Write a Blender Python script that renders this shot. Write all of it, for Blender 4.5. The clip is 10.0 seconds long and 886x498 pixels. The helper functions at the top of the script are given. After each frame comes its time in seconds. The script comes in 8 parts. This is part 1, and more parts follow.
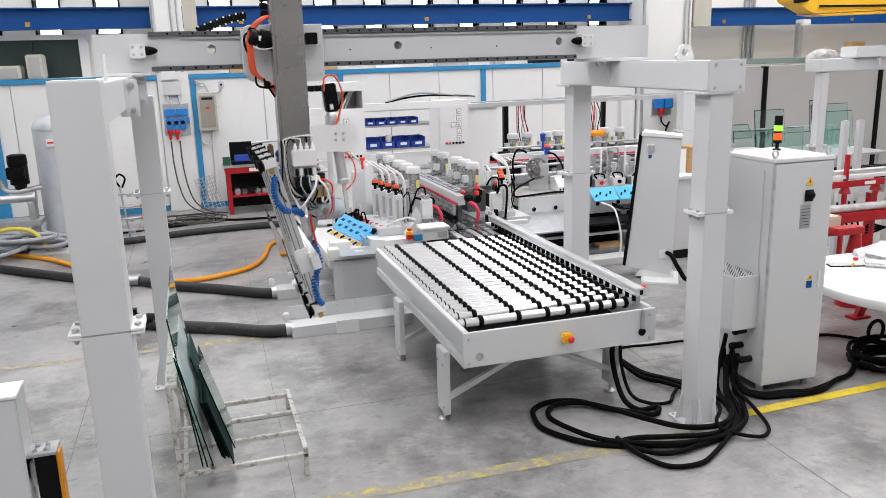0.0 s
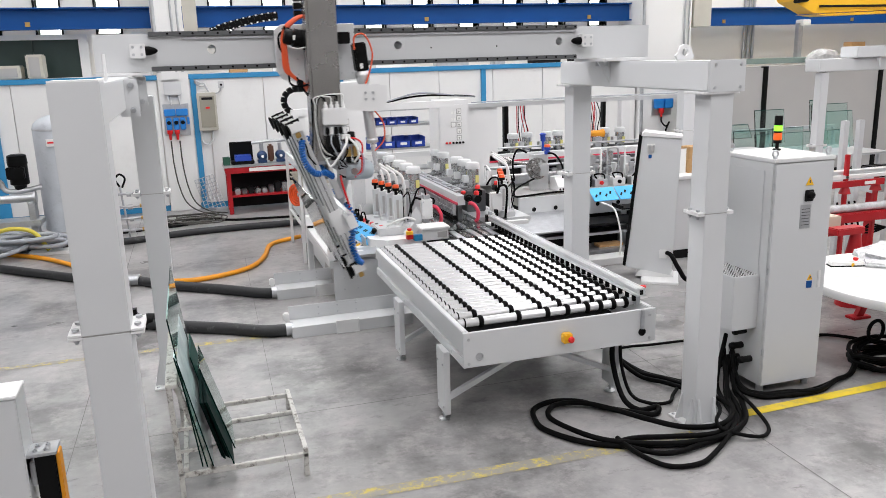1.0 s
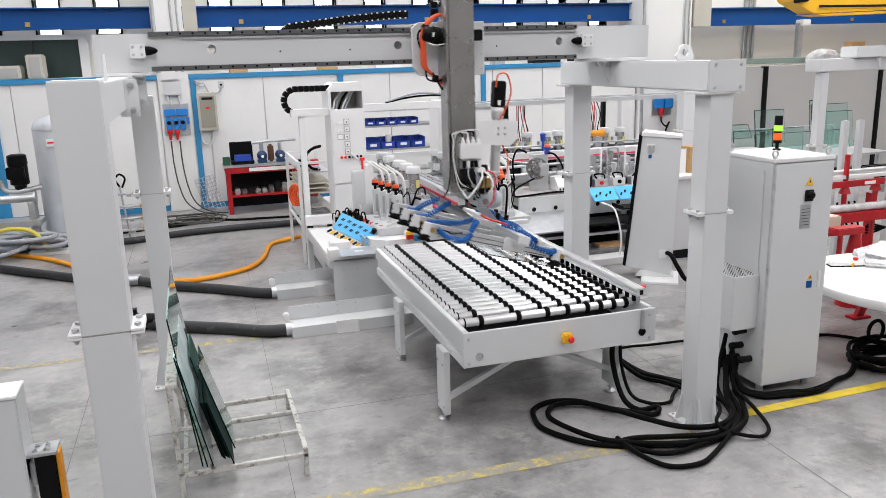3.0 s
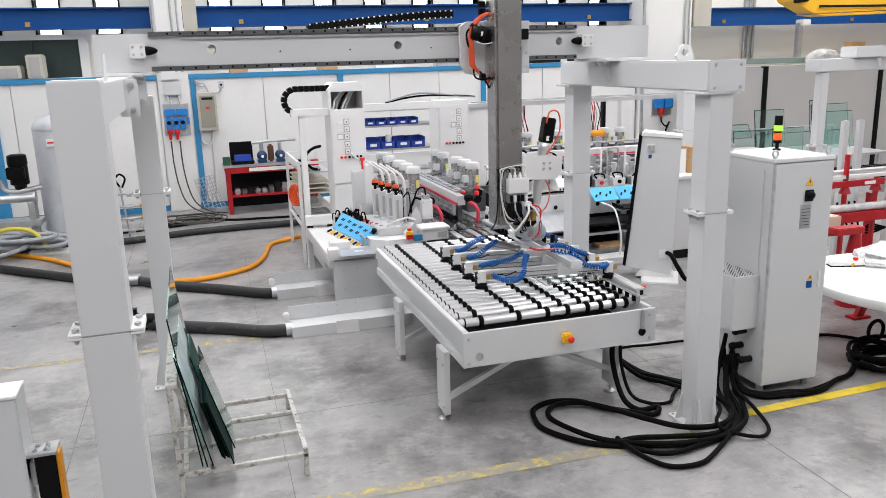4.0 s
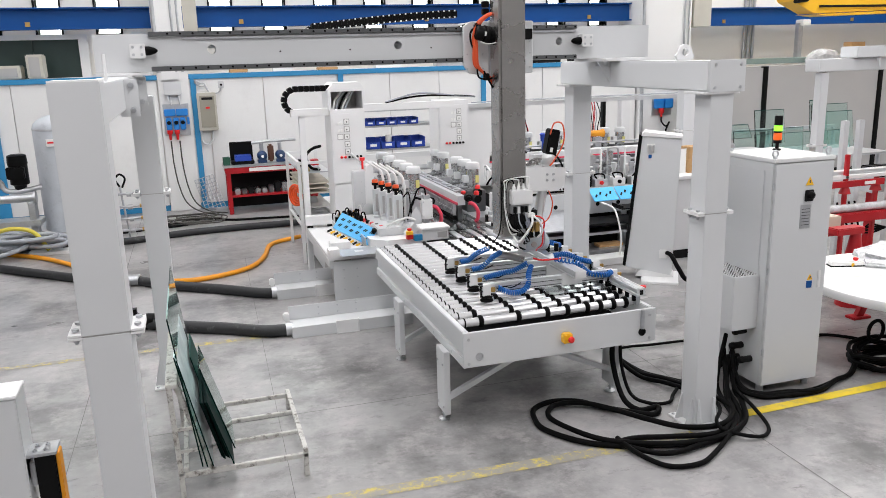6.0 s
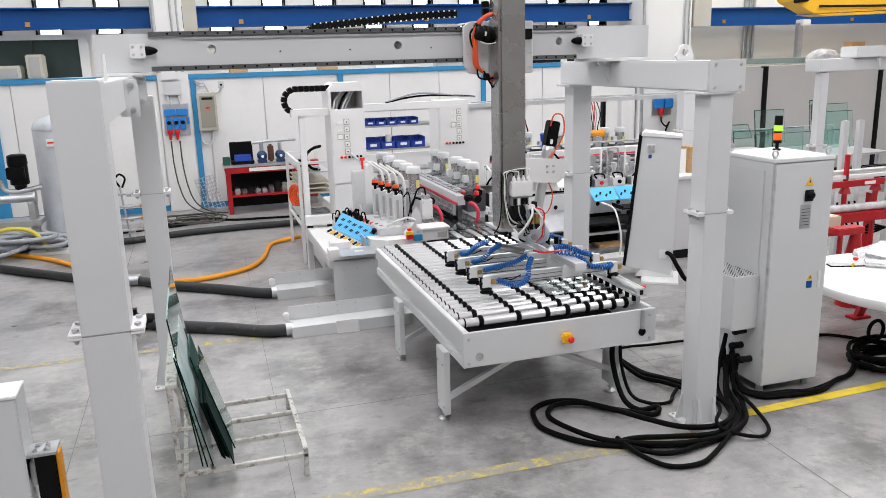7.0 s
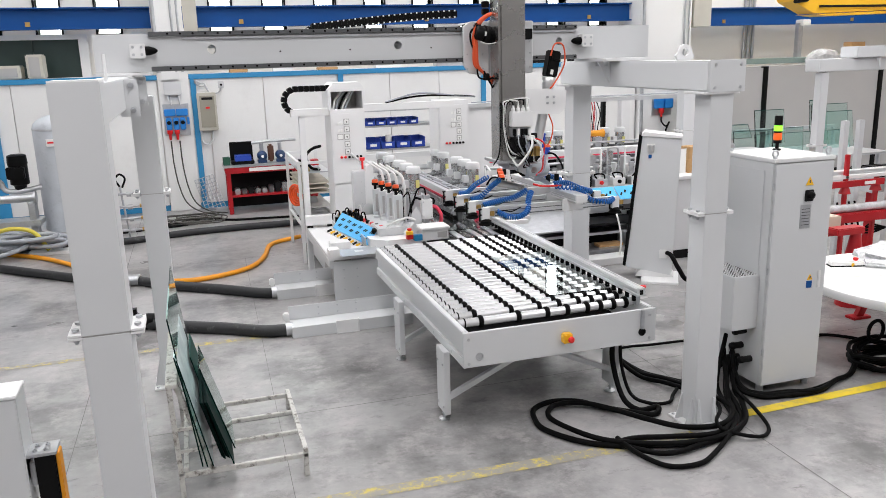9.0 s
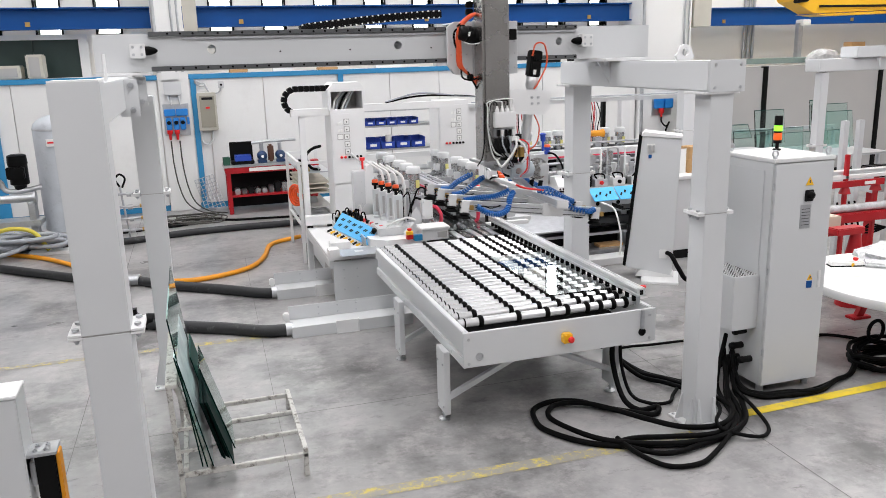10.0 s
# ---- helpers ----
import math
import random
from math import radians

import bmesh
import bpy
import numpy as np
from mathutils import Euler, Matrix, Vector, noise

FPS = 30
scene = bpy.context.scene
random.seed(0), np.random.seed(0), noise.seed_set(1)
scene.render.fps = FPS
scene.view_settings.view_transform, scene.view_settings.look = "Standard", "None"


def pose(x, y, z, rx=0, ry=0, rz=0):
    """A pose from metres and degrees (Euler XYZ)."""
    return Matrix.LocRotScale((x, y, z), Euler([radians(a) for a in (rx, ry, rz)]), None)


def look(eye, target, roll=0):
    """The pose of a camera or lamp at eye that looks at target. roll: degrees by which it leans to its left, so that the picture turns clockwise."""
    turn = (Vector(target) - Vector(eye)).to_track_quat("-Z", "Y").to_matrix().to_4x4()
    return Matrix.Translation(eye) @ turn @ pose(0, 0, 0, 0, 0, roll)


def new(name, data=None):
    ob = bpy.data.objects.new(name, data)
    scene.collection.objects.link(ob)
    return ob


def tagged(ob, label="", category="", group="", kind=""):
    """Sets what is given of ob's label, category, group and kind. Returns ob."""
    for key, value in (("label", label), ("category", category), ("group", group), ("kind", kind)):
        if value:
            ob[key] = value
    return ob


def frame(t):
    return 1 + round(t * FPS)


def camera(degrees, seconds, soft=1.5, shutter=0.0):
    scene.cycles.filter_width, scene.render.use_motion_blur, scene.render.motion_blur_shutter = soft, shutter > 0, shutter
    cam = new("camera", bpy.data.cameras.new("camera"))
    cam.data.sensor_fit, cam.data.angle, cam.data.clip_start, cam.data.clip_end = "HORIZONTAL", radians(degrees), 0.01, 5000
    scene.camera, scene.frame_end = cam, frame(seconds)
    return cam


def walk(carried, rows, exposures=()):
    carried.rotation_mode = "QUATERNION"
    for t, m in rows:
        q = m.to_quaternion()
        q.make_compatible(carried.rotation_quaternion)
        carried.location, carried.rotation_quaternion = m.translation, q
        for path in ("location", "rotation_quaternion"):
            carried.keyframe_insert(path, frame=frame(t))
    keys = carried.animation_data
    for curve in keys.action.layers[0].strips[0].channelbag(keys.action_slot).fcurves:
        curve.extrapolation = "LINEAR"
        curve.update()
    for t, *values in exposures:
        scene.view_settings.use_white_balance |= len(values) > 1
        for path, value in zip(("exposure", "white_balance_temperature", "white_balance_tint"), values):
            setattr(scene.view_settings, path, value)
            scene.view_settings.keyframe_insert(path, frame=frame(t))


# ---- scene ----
# Camera: it stands still on a platform, 3 m above the hall floor.
EYE = Vector((0.0, 0.0, 3.008))
cam = camera(58.57, 10.0, soft=0.7, shutter=0.7)
HOLD = look(EYE, EYE + Vector((0.28951, 0.92748, -0.23658)), -1.627)
walk(cam, [(0.0, HOLD), (10.0, HOLD)])

# ---- light: an overcast sky outside, unseen roof lamps added for the daylight ----
world = bpy.data.worlds.new("sky")
scene.world = world
world.use_nodes = True
wn = world.node_tree
sky = wn.nodes.new("ShaderNodeTexSky")
sky.sky_type, sky.sun_disc, sky.sun_elevation, sky.sun_rotation = "NISHITA", False, radians(50), radians(200)
wn.links.new(sky.outputs[0], wn.nodes["Background"].inputs[0])
wn.nodes["Background"].inputs[1].default_value = 0.12
scene.view_settings.exposure = 0.0
# Added lamps out of view; front rows stronger, two extra brighten the right.
ROOF_FILLS = [(lx, ly) for lx in (-6.0, 0.5, 7.0, 13.5) for ly in (0.8, 7.8, 14.8)] + [(17.6, 7.8), (17.6, 14.8)]
for lx, ly in ROOF_FILLS:
    lamp = bpy.data.lights.new("roof_fill_lamp", "AREA")
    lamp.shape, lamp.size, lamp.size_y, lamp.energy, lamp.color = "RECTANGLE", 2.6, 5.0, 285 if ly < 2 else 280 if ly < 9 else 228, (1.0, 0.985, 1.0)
    new("roof_fill_lamp", lamp).matrix_world = pose(lx, ly, 7.48)


# ---- materials ----
def mat(name, color, rough=0.5, metal=0.0, spec=0.5, vary=0.08, scale=3.0, fine=60.0, bump=0.05, dirt=None, dirt_amount=0.0, dirt_from=0.56, coat=0.0):
    m = bpy.data.materials.new(name)
    m.use_nodes = True
    nt, b = m.node_tree, m.node_tree.nodes["Principled BSDF"]
    co = nt.nodes.new("ShaderNodeTexCoord")
    n1, n2 = nt.nodes.new("ShaderNodeTexNoise"), nt.nodes.new("ShaderNodeTexNoise")
    n1.inputs["Scale"].default_value, n1.inputs["Detail"].default_value = scale, 5
    n2.inputs["Scale"].default_value, n2.inputs["Detail"].default_value = fine, 3
    for n in (n1, n2):
        nt.links.new(co.outputs["Object"], n.inputs["Vector"])
    mixn = nt.nodes.new("ShaderNodeMath")
    mixn.operation = "MULTIPLY_ADD"
    mixn.inputs[1].default_value = 0.35
    nt.links.new(n2.outputs[0], mixn.inputs[0])
    nt.links.new(n1.outputs[0], mixn.inputs[2])
    ramp = nt.nodes.new("ShaderNodeMapRange")
    ramp.inputs[1].default_value, ramp.inputs[2].default_value = 0.4, 0.95
    ramp.inputs[3].default_value, ramp.inputs[4].default_value = 1 - vary, 1 + vary
    nt.links.new(mixn.outputs[0], ramp.inputs[0])
    hsv = nt.nodes.new("ShaderNodeHueSaturation")
    hsv.inputs["Color"].default_value = (*color, 1)
    nt.links.new(ramp.outputs[0], hsv.inputs["Value"])
    out = hsv.outputs[0]
    if dirt:
        mx = nt.nodes.new("ShaderNodeMix")
        mx.data_type = "RGBA"
        mr = nt.nodes.new("ShaderNodeMapRange")
        mr.inputs[1].default_value, mr.inputs[2].default_value = dirt_from, dirt_from + 0.18
        mr.inputs[4].default_value = dirt_amount
        n3 = nt.nodes.new("ShaderNodeTexNoise")
        n3.inputs["Scale"].default_value, n3.inputs["Detail"].default_value, n3.inputs["Roughness"].default_value = scale * 1.7, 8, 0.7
        nt.links.new(co.outputs["Object"], n3.inputs["Vector"])
        nt.links.new(n3.outputs[0], mr.inputs[0])
        nt.links.new(mr.outputs[0], mx.inputs[0])
        nt.links.new(out, mx.inputs[6])
        mx.inputs[7].default_value = (*dirt, 1)
        out = mx.outputs[2]
    nt.links.new(out, b.inputs["Base Color"])
    rr = nt.nodes.new("ShaderNodeMapRange")
    rr.inputs[3].default_value, rr.inputs[4].default_value = max(0.02, rough - 0.08), min(1, rough + 0.08)
    nt.links.new(n1.outputs[0], rr.inputs[0])
    nt.links.new(rr.outputs[0], b.inputs["Roughness"])
    b.inputs["Metallic"].default_value = metal
    b.inputs["Coat Weight"].default_value = coat
    b.inputs["Specular IOR Level"].default_value = spec
    if bump:
        bp = nt.nodes.new("ShaderNodeBump")
        bp.inputs["Strength"].default_value, bp.inputs["Distance"].default_value = bump, 0.004
        nt.links.new(n2.outputs[0], bp.inputs["Height"])
        nt.links.new(bp.outputs[0], b.inputs["Normal"])
    return m


def glow_mat(name, color, strength):
    m = bpy.data.materials.new(name)
    m.use_nodes = True
    b = m.node_tree.nodes["Principled BSDF"]
    b.inputs["Base Color"].default_value = (*color, 1)
    b.inputs["Emission Color"].default_value = (*color, 1)
    b.inputs["Emission Strength"].default_value = strength
    return m


def glass_mat(name, color, rough=0.02):
    m = bpy.data.materials.new(name)
    m.use_nodes = True
    nt, b = m.node_tree, m.node_tree.nodes["Principled BSDF"]
    b.inputs["Base Color"].default_value = (*color, 1)
    b.inputs["Roughness"].default_value = rough
    b.inputs["Transmission Weight"].default_value = 1.0
    b.inputs["IOR"].default_value = 1.5
    return m


PAINT = mat("light_grey_enamel", (0.62, 0.63, 0.64), 0.38, vary=0.03, scale=1.2, fine=220, bump=0.03)
PAINT_W = mat("white_enamel", (0.76, 0.76, 0.76), 0.35, vary=0.03, scale=1.5, fine=200, bump=0.03)
PANEL = mat("white_wall_panel", (0.80, 0.80, 0.79), 0.55, vary=0.05, scale=0.7, fine=40, bump=0.06, dirt=(0.6, 0.58, 0.55), dirt_amount=0.25)
CREAM = mat("cream_wall_panel", (0.86, 0.84, 0.79), 0.7, vary=0.04, scale=0.5, fine=30, bump=0.08)
ROOFGREY = mat("grey_roof_concrete", (0.34, 0.335, 0.33), 0.8, vary=0.08, scale=0.6)
GREYPANEL = mat("grey_screen_panel", (0.42, 0.41, 0.40), 0.6, vary=0.05, scale=0.8)
BLUE = mat("blue_enamel", (0.001, 0.068, 0.27), 0.5, spec=0.3, vary=0.06, scale=1.0, bump=0.03)
TRIMBLUE = mat("mid_blue_trim", (0.03, 0.25, 0.50), 0.42, vary=0.06, scale=2.0)
BINBLUE = mat("blue_bin_plastic", (0.02, 0.06, 0.38), 0.4, vary=0.08, scale=6)
SKYBLUE = mat("pale_blue_plastic", (0.10, 0.50, 0.90), 0.35, vary=0.05, scale=9)
HOSEBLUE = mat("blue_coil_hose", (0.008, 0.12, 0.42), 0.3, vary=0.06, scale=20)
YELLOW = mat("yellow_enamel", (0.90, 0.50, 0.02), 0.4, vary=0.06, scale=2)
ORANGEHOSE = mat("orange_yellow_hose", (0.80, 0.32, 0.01), 0.45, vary=0.1, scale=5)
RED = mat("red_enamel", (0.42, 0.006, 0.012), 0.4, vary=0.1, scale=4, dirt=(0.12, 0.02, 0.02), dirt_amount=0.4)
REDKNOB = mat("red_plastic", (0.75, 0.02, 0.02), 0.35)
REDCABLE = mat("orange_red_cable", (0.75, 0.10, 0.03), 0.4)
BLACK = mat("black_rubber", (0.002, 0.002, 0.0021), 0.62, spec=0.09, vary=0.2, scale=15, bump=0.1)
BLACKP = mat("black_plastic", (0.003, 0.003, 0.0032), 0.42, spec=0.15, vary=0.1, scale=10)
HOSE = mat("dark_grey_hose", (0.022, 0.023, 0.025), 0.5, spec=0.35, vary=0.25, scale=5, dirt=(0.14, 0.14, 0.14), dirt_amount=0.5)
GREYHOSE = mat("grey_hose", (0.32, 0.34, 0.37), 0.45, vary=0.1, scale=8)
WHITECABLE = mat("white_cable", (0.75, 0.75, 0.74), 0.45)
ALU = mat("anodised_aluminium", (0.74, 0.75, 0.76), 0.34, 0.75, vary=0.05, scale=5, fine=150)
CHROME = mat("polished_steel", (0.93, 0.93, 0.94), 0.22, 0.62, vary=0.04, scale=6, fine=90, bump=0.02)
STEEL = mat("galvanised_steel", (0.52, 0.53, 0.55), 0.4, 0.8, vary=0.15, scale=9, fine=50)
DARKSTEEL = mat("brushed_dark_steel", (0.40, 0.39, 0.38), 0.27, 0.95, vary=0.12, scale=2.5, fine=90, bump=0.02)
RAIL = mat("oiled_rail_steel", (0.16, 0.165, 0.17), 0.35, 0.8, vary=0.1, scale=8)
BRASS = mat("brass", (0.55, 0.36, 0.12), 0.35, 0.9, scale=20)
# Near-black for dark parts, and for shade painted in under the machines.
DARK = mat("dark_parts_and_shade", (0.010, 0.010, 0.011), 0.6, vary=0.2, scale=5, spec=0.15)
MOTOR = mat("silver_motor_paint", (0.52, 0.53, 0.54), 0.26, 0.85, vary=0.08, scale=8)
GALV_TANK = mat("blue_grey_tank_paint", (0.50, 0.53, 0.57), 0.5, 0.0, vary=0.12, scale=3, dirt=(0.25, 0.28, 0.3), dirt_amount=0.5)
RACKPAINT = mat("worn_white_rack_paint", (0.55, 0.54, 0.51), 0.55, vary=0.15, scale=9, dirt=(0.06, 0.04, 0.03), dirt_amount=0.95, dirt_from=0.50)
CARDBOARD = mat("brown_cardboard", (0.45, 0.27, 0.12), 0.8, scale=6)
GREENDARK = mat("dark_green_board", (0.015, 0.035, 0.03), 0.5, vary=0.2, scale=2)
GLASS = glass_mat("clear_float_glass", (0.93, 0.98, 0.97))
STOCKGLASS = glass_mat("pale_green_stock_glass", (0.80, 0.96, 0.92))
GREENGLASS = glass_mat("green_float_glass", (0.55, 0.85, 0.78))
EDGEGLASS = mat("green_glass_edge", (0.0012, 0.012, 0.010), 0.5, spec=0.05, vary=0.1, scale=5)
MIDGLASS = mat("mid_green_glass_face", (0.012, 0.058, 0.048), 0.5, spec=0.1, vary=0.15, scale=4)
PALEGLASS = mat("pale_filmed_glass_face", (0.55, 0.66, 0.66), 0.25, vary=0.12, scale=5)
LABEL = mat("white_label", (0.82, 0.82, 0.80), 0.5)
INK = mat("dark_print", (0.05, 0.05, 0.06), 0.6)
GREENLAMP = glow_mat("green_signal_lens", (0.35, 1.0, 0.05), 0.9)
ORANGELAMP = glow_mat("orange_signal_lens", (0.90, 0.13, 0.005), 0.12)
DAYLIGHT = glow_mat("daylight_outside", (1.0, 1.0, 1.0), 4.0)


def floor_mat():
    m = mat("power_floated_concrete", (0.31, 0.304, 0.302), 0.30, vary=0.26, scale=0.45, fine=9, bump=0.06, dirt=(0.085, 0.083, 0.082), dirt_amount=0.85, dirt_from=0.465)
    nt = m.node_tree
    b = nt.nodes["Principled BSDF"]
    src = b.inputs["Base Color"].links[0].from_socket
    co = nt.nodes["Texture Coordinate"]
    n = nt.nodes.new("ShaderNodeTexNoise")
    n.inputs["Scale"].default_value, n.inputs["Detail"].default_value, n.inputs["Roughness"].default_value = 2.3, 10, 0.8
    nt.links.new(co.outputs["Object"], n.inputs["Vector"])
    mr = nt.nodes.new("ShaderNodeMapRange")
    mr.inputs[1].default_value, mr.inputs[2].default_value, mr.inputs[4].default_value = 0.50, 0.66, 0.7
    nt.links.new(n.outputs[0], mr.inputs[0])
    mx = nt.nodes.new("ShaderNodeMix")
    mx.data_type = "RGBA"
    nt.links.new(mr.outputs[0], mx.inputs[0])
    nt.links.new(src, mx.inputs[6])
    mx.inputs[7].default_value = (0.45, 0.418, 0.418, 1)
    # small dark scuffs and drips, a few centimetres across
    n4 = nt.nodes.new("ShaderNodeTexNoise")
    n4.inputs["Scale"].default_value, n4.inputs["Detail"].default_value, n4.inputs["Roughness"].default_value = 7.0, 10, 0.78
    st = nt.nodes.new("ShaderNodeMapping")
    st.inputs["Scale"].default_value = (0.55, 1.3, 1)
    st.inputs["Rotation"].default_value = (0, 0, 0.5)
    nt.links.new(co.outputs["Object"], st.inputs["Vector"])
    nt.links.new(st.outputs[0], n4.inputs["Vector"])
    m4 = nt.nodes.new("ShaderNodeMapRange")
    m4.inputs[1].default_value, m4.inputs[2].default_value, m4.inputs[4].default_value = 0.56, 0.70, 0.75
    nt.links.new(n4.outputs[0], m4.inputs[0])
    mx4 = nt.nodes.new("ShaderNodeMix")
    mx4.data_type = "RGBA"
    nt.links.new(m4.outputs[0], mx4.inputs[0])
    nt.links.new(mx.outputs[2], mx4.inputs[6])
    mx4.inputs[7].default_value = (0.085, 0.082, 0.08, 1)
    nt.links.new(mx4.outputs[2], b.inputs["Base Color"])
    return m


def worn_yellow():
    m = mat("worn_yellow_floor_paint", (0.68, 0.52, 0.03), 0.5, vary=0.12, scale=3)
    nt = m.node_tree
    b = nt.nodes["Principled BSDF"]
    src = b.inputs["Base Color"].links[0].from_socket
    co = nt.nodes["Texture Coordinate"]
    n = nt.nodes.new("ShaderNodeTexNoise")
    n.inputs["Scale"].default_value, n.inputs["Detail"].default_value, n.inputs["Roughness"].default_value = 9.0, 10, 0.82
    nt.links.new(co.outputs["Object"], n.inputs["Vector"])
    mr = nt.nodes.new("ShaderNodeMapRange")
    mr.inputs[1].default_value, mr.inputs[2].default_value = 0.365, 0.50
    nt.links.new(n.outputs[0], mr.inputs[0])
    mx = nt.nodes.new("ShaderNodeMix")
    mx.data_type = "RGBA"
    nt.links.new(mr.outputs[0], mx.inputs[0])
    nt.links.new(src, mx.inputs[6])
    mx.inputs[7].default_value = (0.30, 0.285, 0.25, 1)
    nt.links.new(mx.outputs[2], b.inputs["Base Color"])
    return m


FLOOR, LINE = floor_mat(), worn_yellow()
LINE_FRESH = mat("yellow_floor_tape", (0.70, 0.52, 0.03), 0.45, vary=0.12, scale=6, dirt=(0.36, 0.31, 0.18), dirt_amount=0.7, dirt_from=0.5)


# ---- shapes ----
def box(bm, x0, x1, y0, y1, z0, z1, m=None):
    vs = [bm.verts.new((x, y, z)) for z in (z0, z1) for y in (y0, y1) for x in (x0, x1)]
    if m:
        for v in vs:
            v.co = m @ v.co
    for f in ((0, 2, 3, 1), (4, 5, 7, 6), (0, 1, 5, 4), (1, 3, 7, 5), (3, 2, 6, 7), (2, 0, 4, 6)):
        bm.faces.new([vs[i] for i in f])
    return vs


def boxes(*bs, bevel=0.0, m=None):
    bm = bmesh.new()
    for b in bs:
        box(bm, *b, m)
    if bevel:
        bmesh.ops.bevel(bm, geom=bm.edges[:], offset=bevel, segments=2, affect="EDGES", clamp_overlap=True)
    return bm


def cyl(bm, a, b, r, n=16, r2=None, caps=True):
    a, b = Vector(a), Vector(b)
    d = (b - a).normalized()
    u = d.orthogonal().normalized()
    w = d.cross(u)
    rings = []
    for p, rad in ((a, r), (b, r if r2 is None else r2)):
        rings.append([bm.verts.new(p + (u * math.cos(2 * math.pi * i / n) + w * math.sin(2 * math.pi * i / n)) * rad) for i in range(n)])
    for i in range(n):
        f = bm.faces.new((rings[0][i], rings[0][(i + 1) % n], rings[1][(i + 1) % n], rings[1][i]))
        f.smooth = True
    if caps:
        bm.faces.new(rings[0][::-1])
        bm.faces.new(rings[1])
    return bm


def lathe(bm, base, axis, profile, n=20):
    """profile: (distance along axis, radius) pairs."""
    base, d = Vector(base), Vector(axis).normalized()
    u = d.orthogonal().normalized()
    w = d.cross(u)
    rings = [[bm.verts.new(base + d * h + (u * math.cos(2 * math.pi * i / n) + w * math.sin(2 * math.pi * i / n)) * r) for i in range(n)] for h, r in profile]
    for k, (p, q) in enumerate(zip(rings, rings[1:])):
        for i in range(n):
            f = bm.faces.new((p[i], p[(i + 1) % n], q[(i + 1) % n], q[i]))
            f.smooth = abs(profile[k][0] - profile[k + 1][0]) > 0.3 * abs(profile[k][1] - profile[k + 1][1])
    bm.faces.new(rings[0][::-1])
    bm.faces.new(rings[-1])
    return bm


def smooth_path(pts, per=8):
    pts = [Vector(p) for p in pts]
    if len(pts) < 3:
        return pts
    q = [pts[0] * 2 - pts[1]] + pts + [pts[-1] * 2 - pts[-2]]
    out = []
    for i in range(1, len(q) - 2):
        a, b, c, d = q[i - 1:i + 3]
        for k in range(per):
            t = k / per
            out.append(0.5 * (2 * b + (c - a) * t + (2 * a - 5 * b + 4 * c - d) * t * t + (3 * b - a - 3 * c + d) * t ** 3))
    return out + [pts[-1]]


def tube(bm, pts, r, n=10, smooth=True, per=8):
    ps = smooth_path(pts, per) if smooth else [Vector(p) for p in pts]
    d0 = (ps[1] - ps[0]).normalized()
    u = d0.orthogonal().normalized()
    rings = []
    for i, p in enumerate(ps):
        d = (ps[min(i + 1, len(ps) - 1)] - ps[max(i - 1, 0)]).normalized()
        u = (u - d * u.dot(d)).normalized()
        w = d.cross(u)
        rings.append([bm.verts.new(p + (u * math.cos(2 * math.pi * k / n) + w * math.sin(2 * math.pi * k / n)) * r) for k in range(n)])
    for p, q in zip(rings, rings[1:]):
        for k in range(n):
            bm.faces.new((p[k], p[(k + 1) % n], q[(k + 1) % n], q[k])).smooth = True
    bm.faces.new(rings[0][::-1])
    bm.faces.new(rings[-1])
    return bm


def coil(bm, pts, turns, R, r, n=6):
    """A coiled hose wound round a path."""
    ps = smooth_path(pts, 16)
    u = (ps[1] - ps[0]).normalized().orthogonal().normalized()
    frames = []
    for i, p in enumerate(ps):
        d = (ps[min(i + 1, len(ps) - 1)] - ps[max(i - 1, 0)]).normalized()
        u = (u - d * u.dot(d)).normalized()
        frames.append((p, u.copy(), d.cross(u)))
    steps = turns * 10
    path = []
    for s in range(steps + 1):
        f = s / steps * (len(frames) - 1)
        i = min(int(f), len(frames) - 2)
        g = f - i
        c = frames[i][0].lerp(frames[i + 1][0], g)
        a = 2 * math.pi * s / 10
        path.append(c + (frames[i][1] * math.cos(a) + frames[i][2] * math.sin(a)) * R)
    return tube(bm, path, r, n, smooth=False)


def prism(bm, poly, axis, lo, hi):
    """A flat outline pushed along an axis; poly in the two other axes, in x-y-z order."""
    def put(p, h):
        return {"x": (h, p[0], p[1]), "y": (p[0], h, p[1]), "z": (p[0], p[1], h)}[axis]
    a, b = [bm.verts.new(put(p, lo)) for p in poly], [bm.verts.new(put(p, hi)) for p in poly]
    bm.faces.new(a)
    bm.faces.new(b[::-1])
    for i in range(len(poly)):
        bm.faces.new((a[i], b[i], b[(i + 1) % len(poly)], a[(i + 1) % len(poly)]))
    bmesh.ops.recalc_face_normals(bm, faces=bm.faces[:])
    return bm


BASE = {}


def mesh_of(name, bm, material, base):
    bmesh.ops.translate(bm, verts=bm.verts[:], vec=-Vector(base))
    for e in bm.edges:
        if len(e.link_faces) == 2 and e.calc_face_angle(0.0) > 1.1:
            e.smooth = False
    me = bpy.data.meshes.new(name)
    bm.to_mesh(me)
    bm.free()
    me.materials.append(material)
    return me


def thing(name, at, label, category, group="", kind=""):
    ob = new(name)
    ob.empty_display_size = 0.1
    ob.location = at
    BASE[ob] = Vector(at)
    return tagged(ob, label, category, group, kind)


def part(name, bm, material, parent, label=""):
    """One mesh under a thing or a part, built in world coordinates."""
    ob = new(name, mesh_of(name, bm, material, BASE[parent]))
    ob.parent = parent
    BASE[ob] = BASE[parent]
    if label:
        ob["label"] = label
    return ob


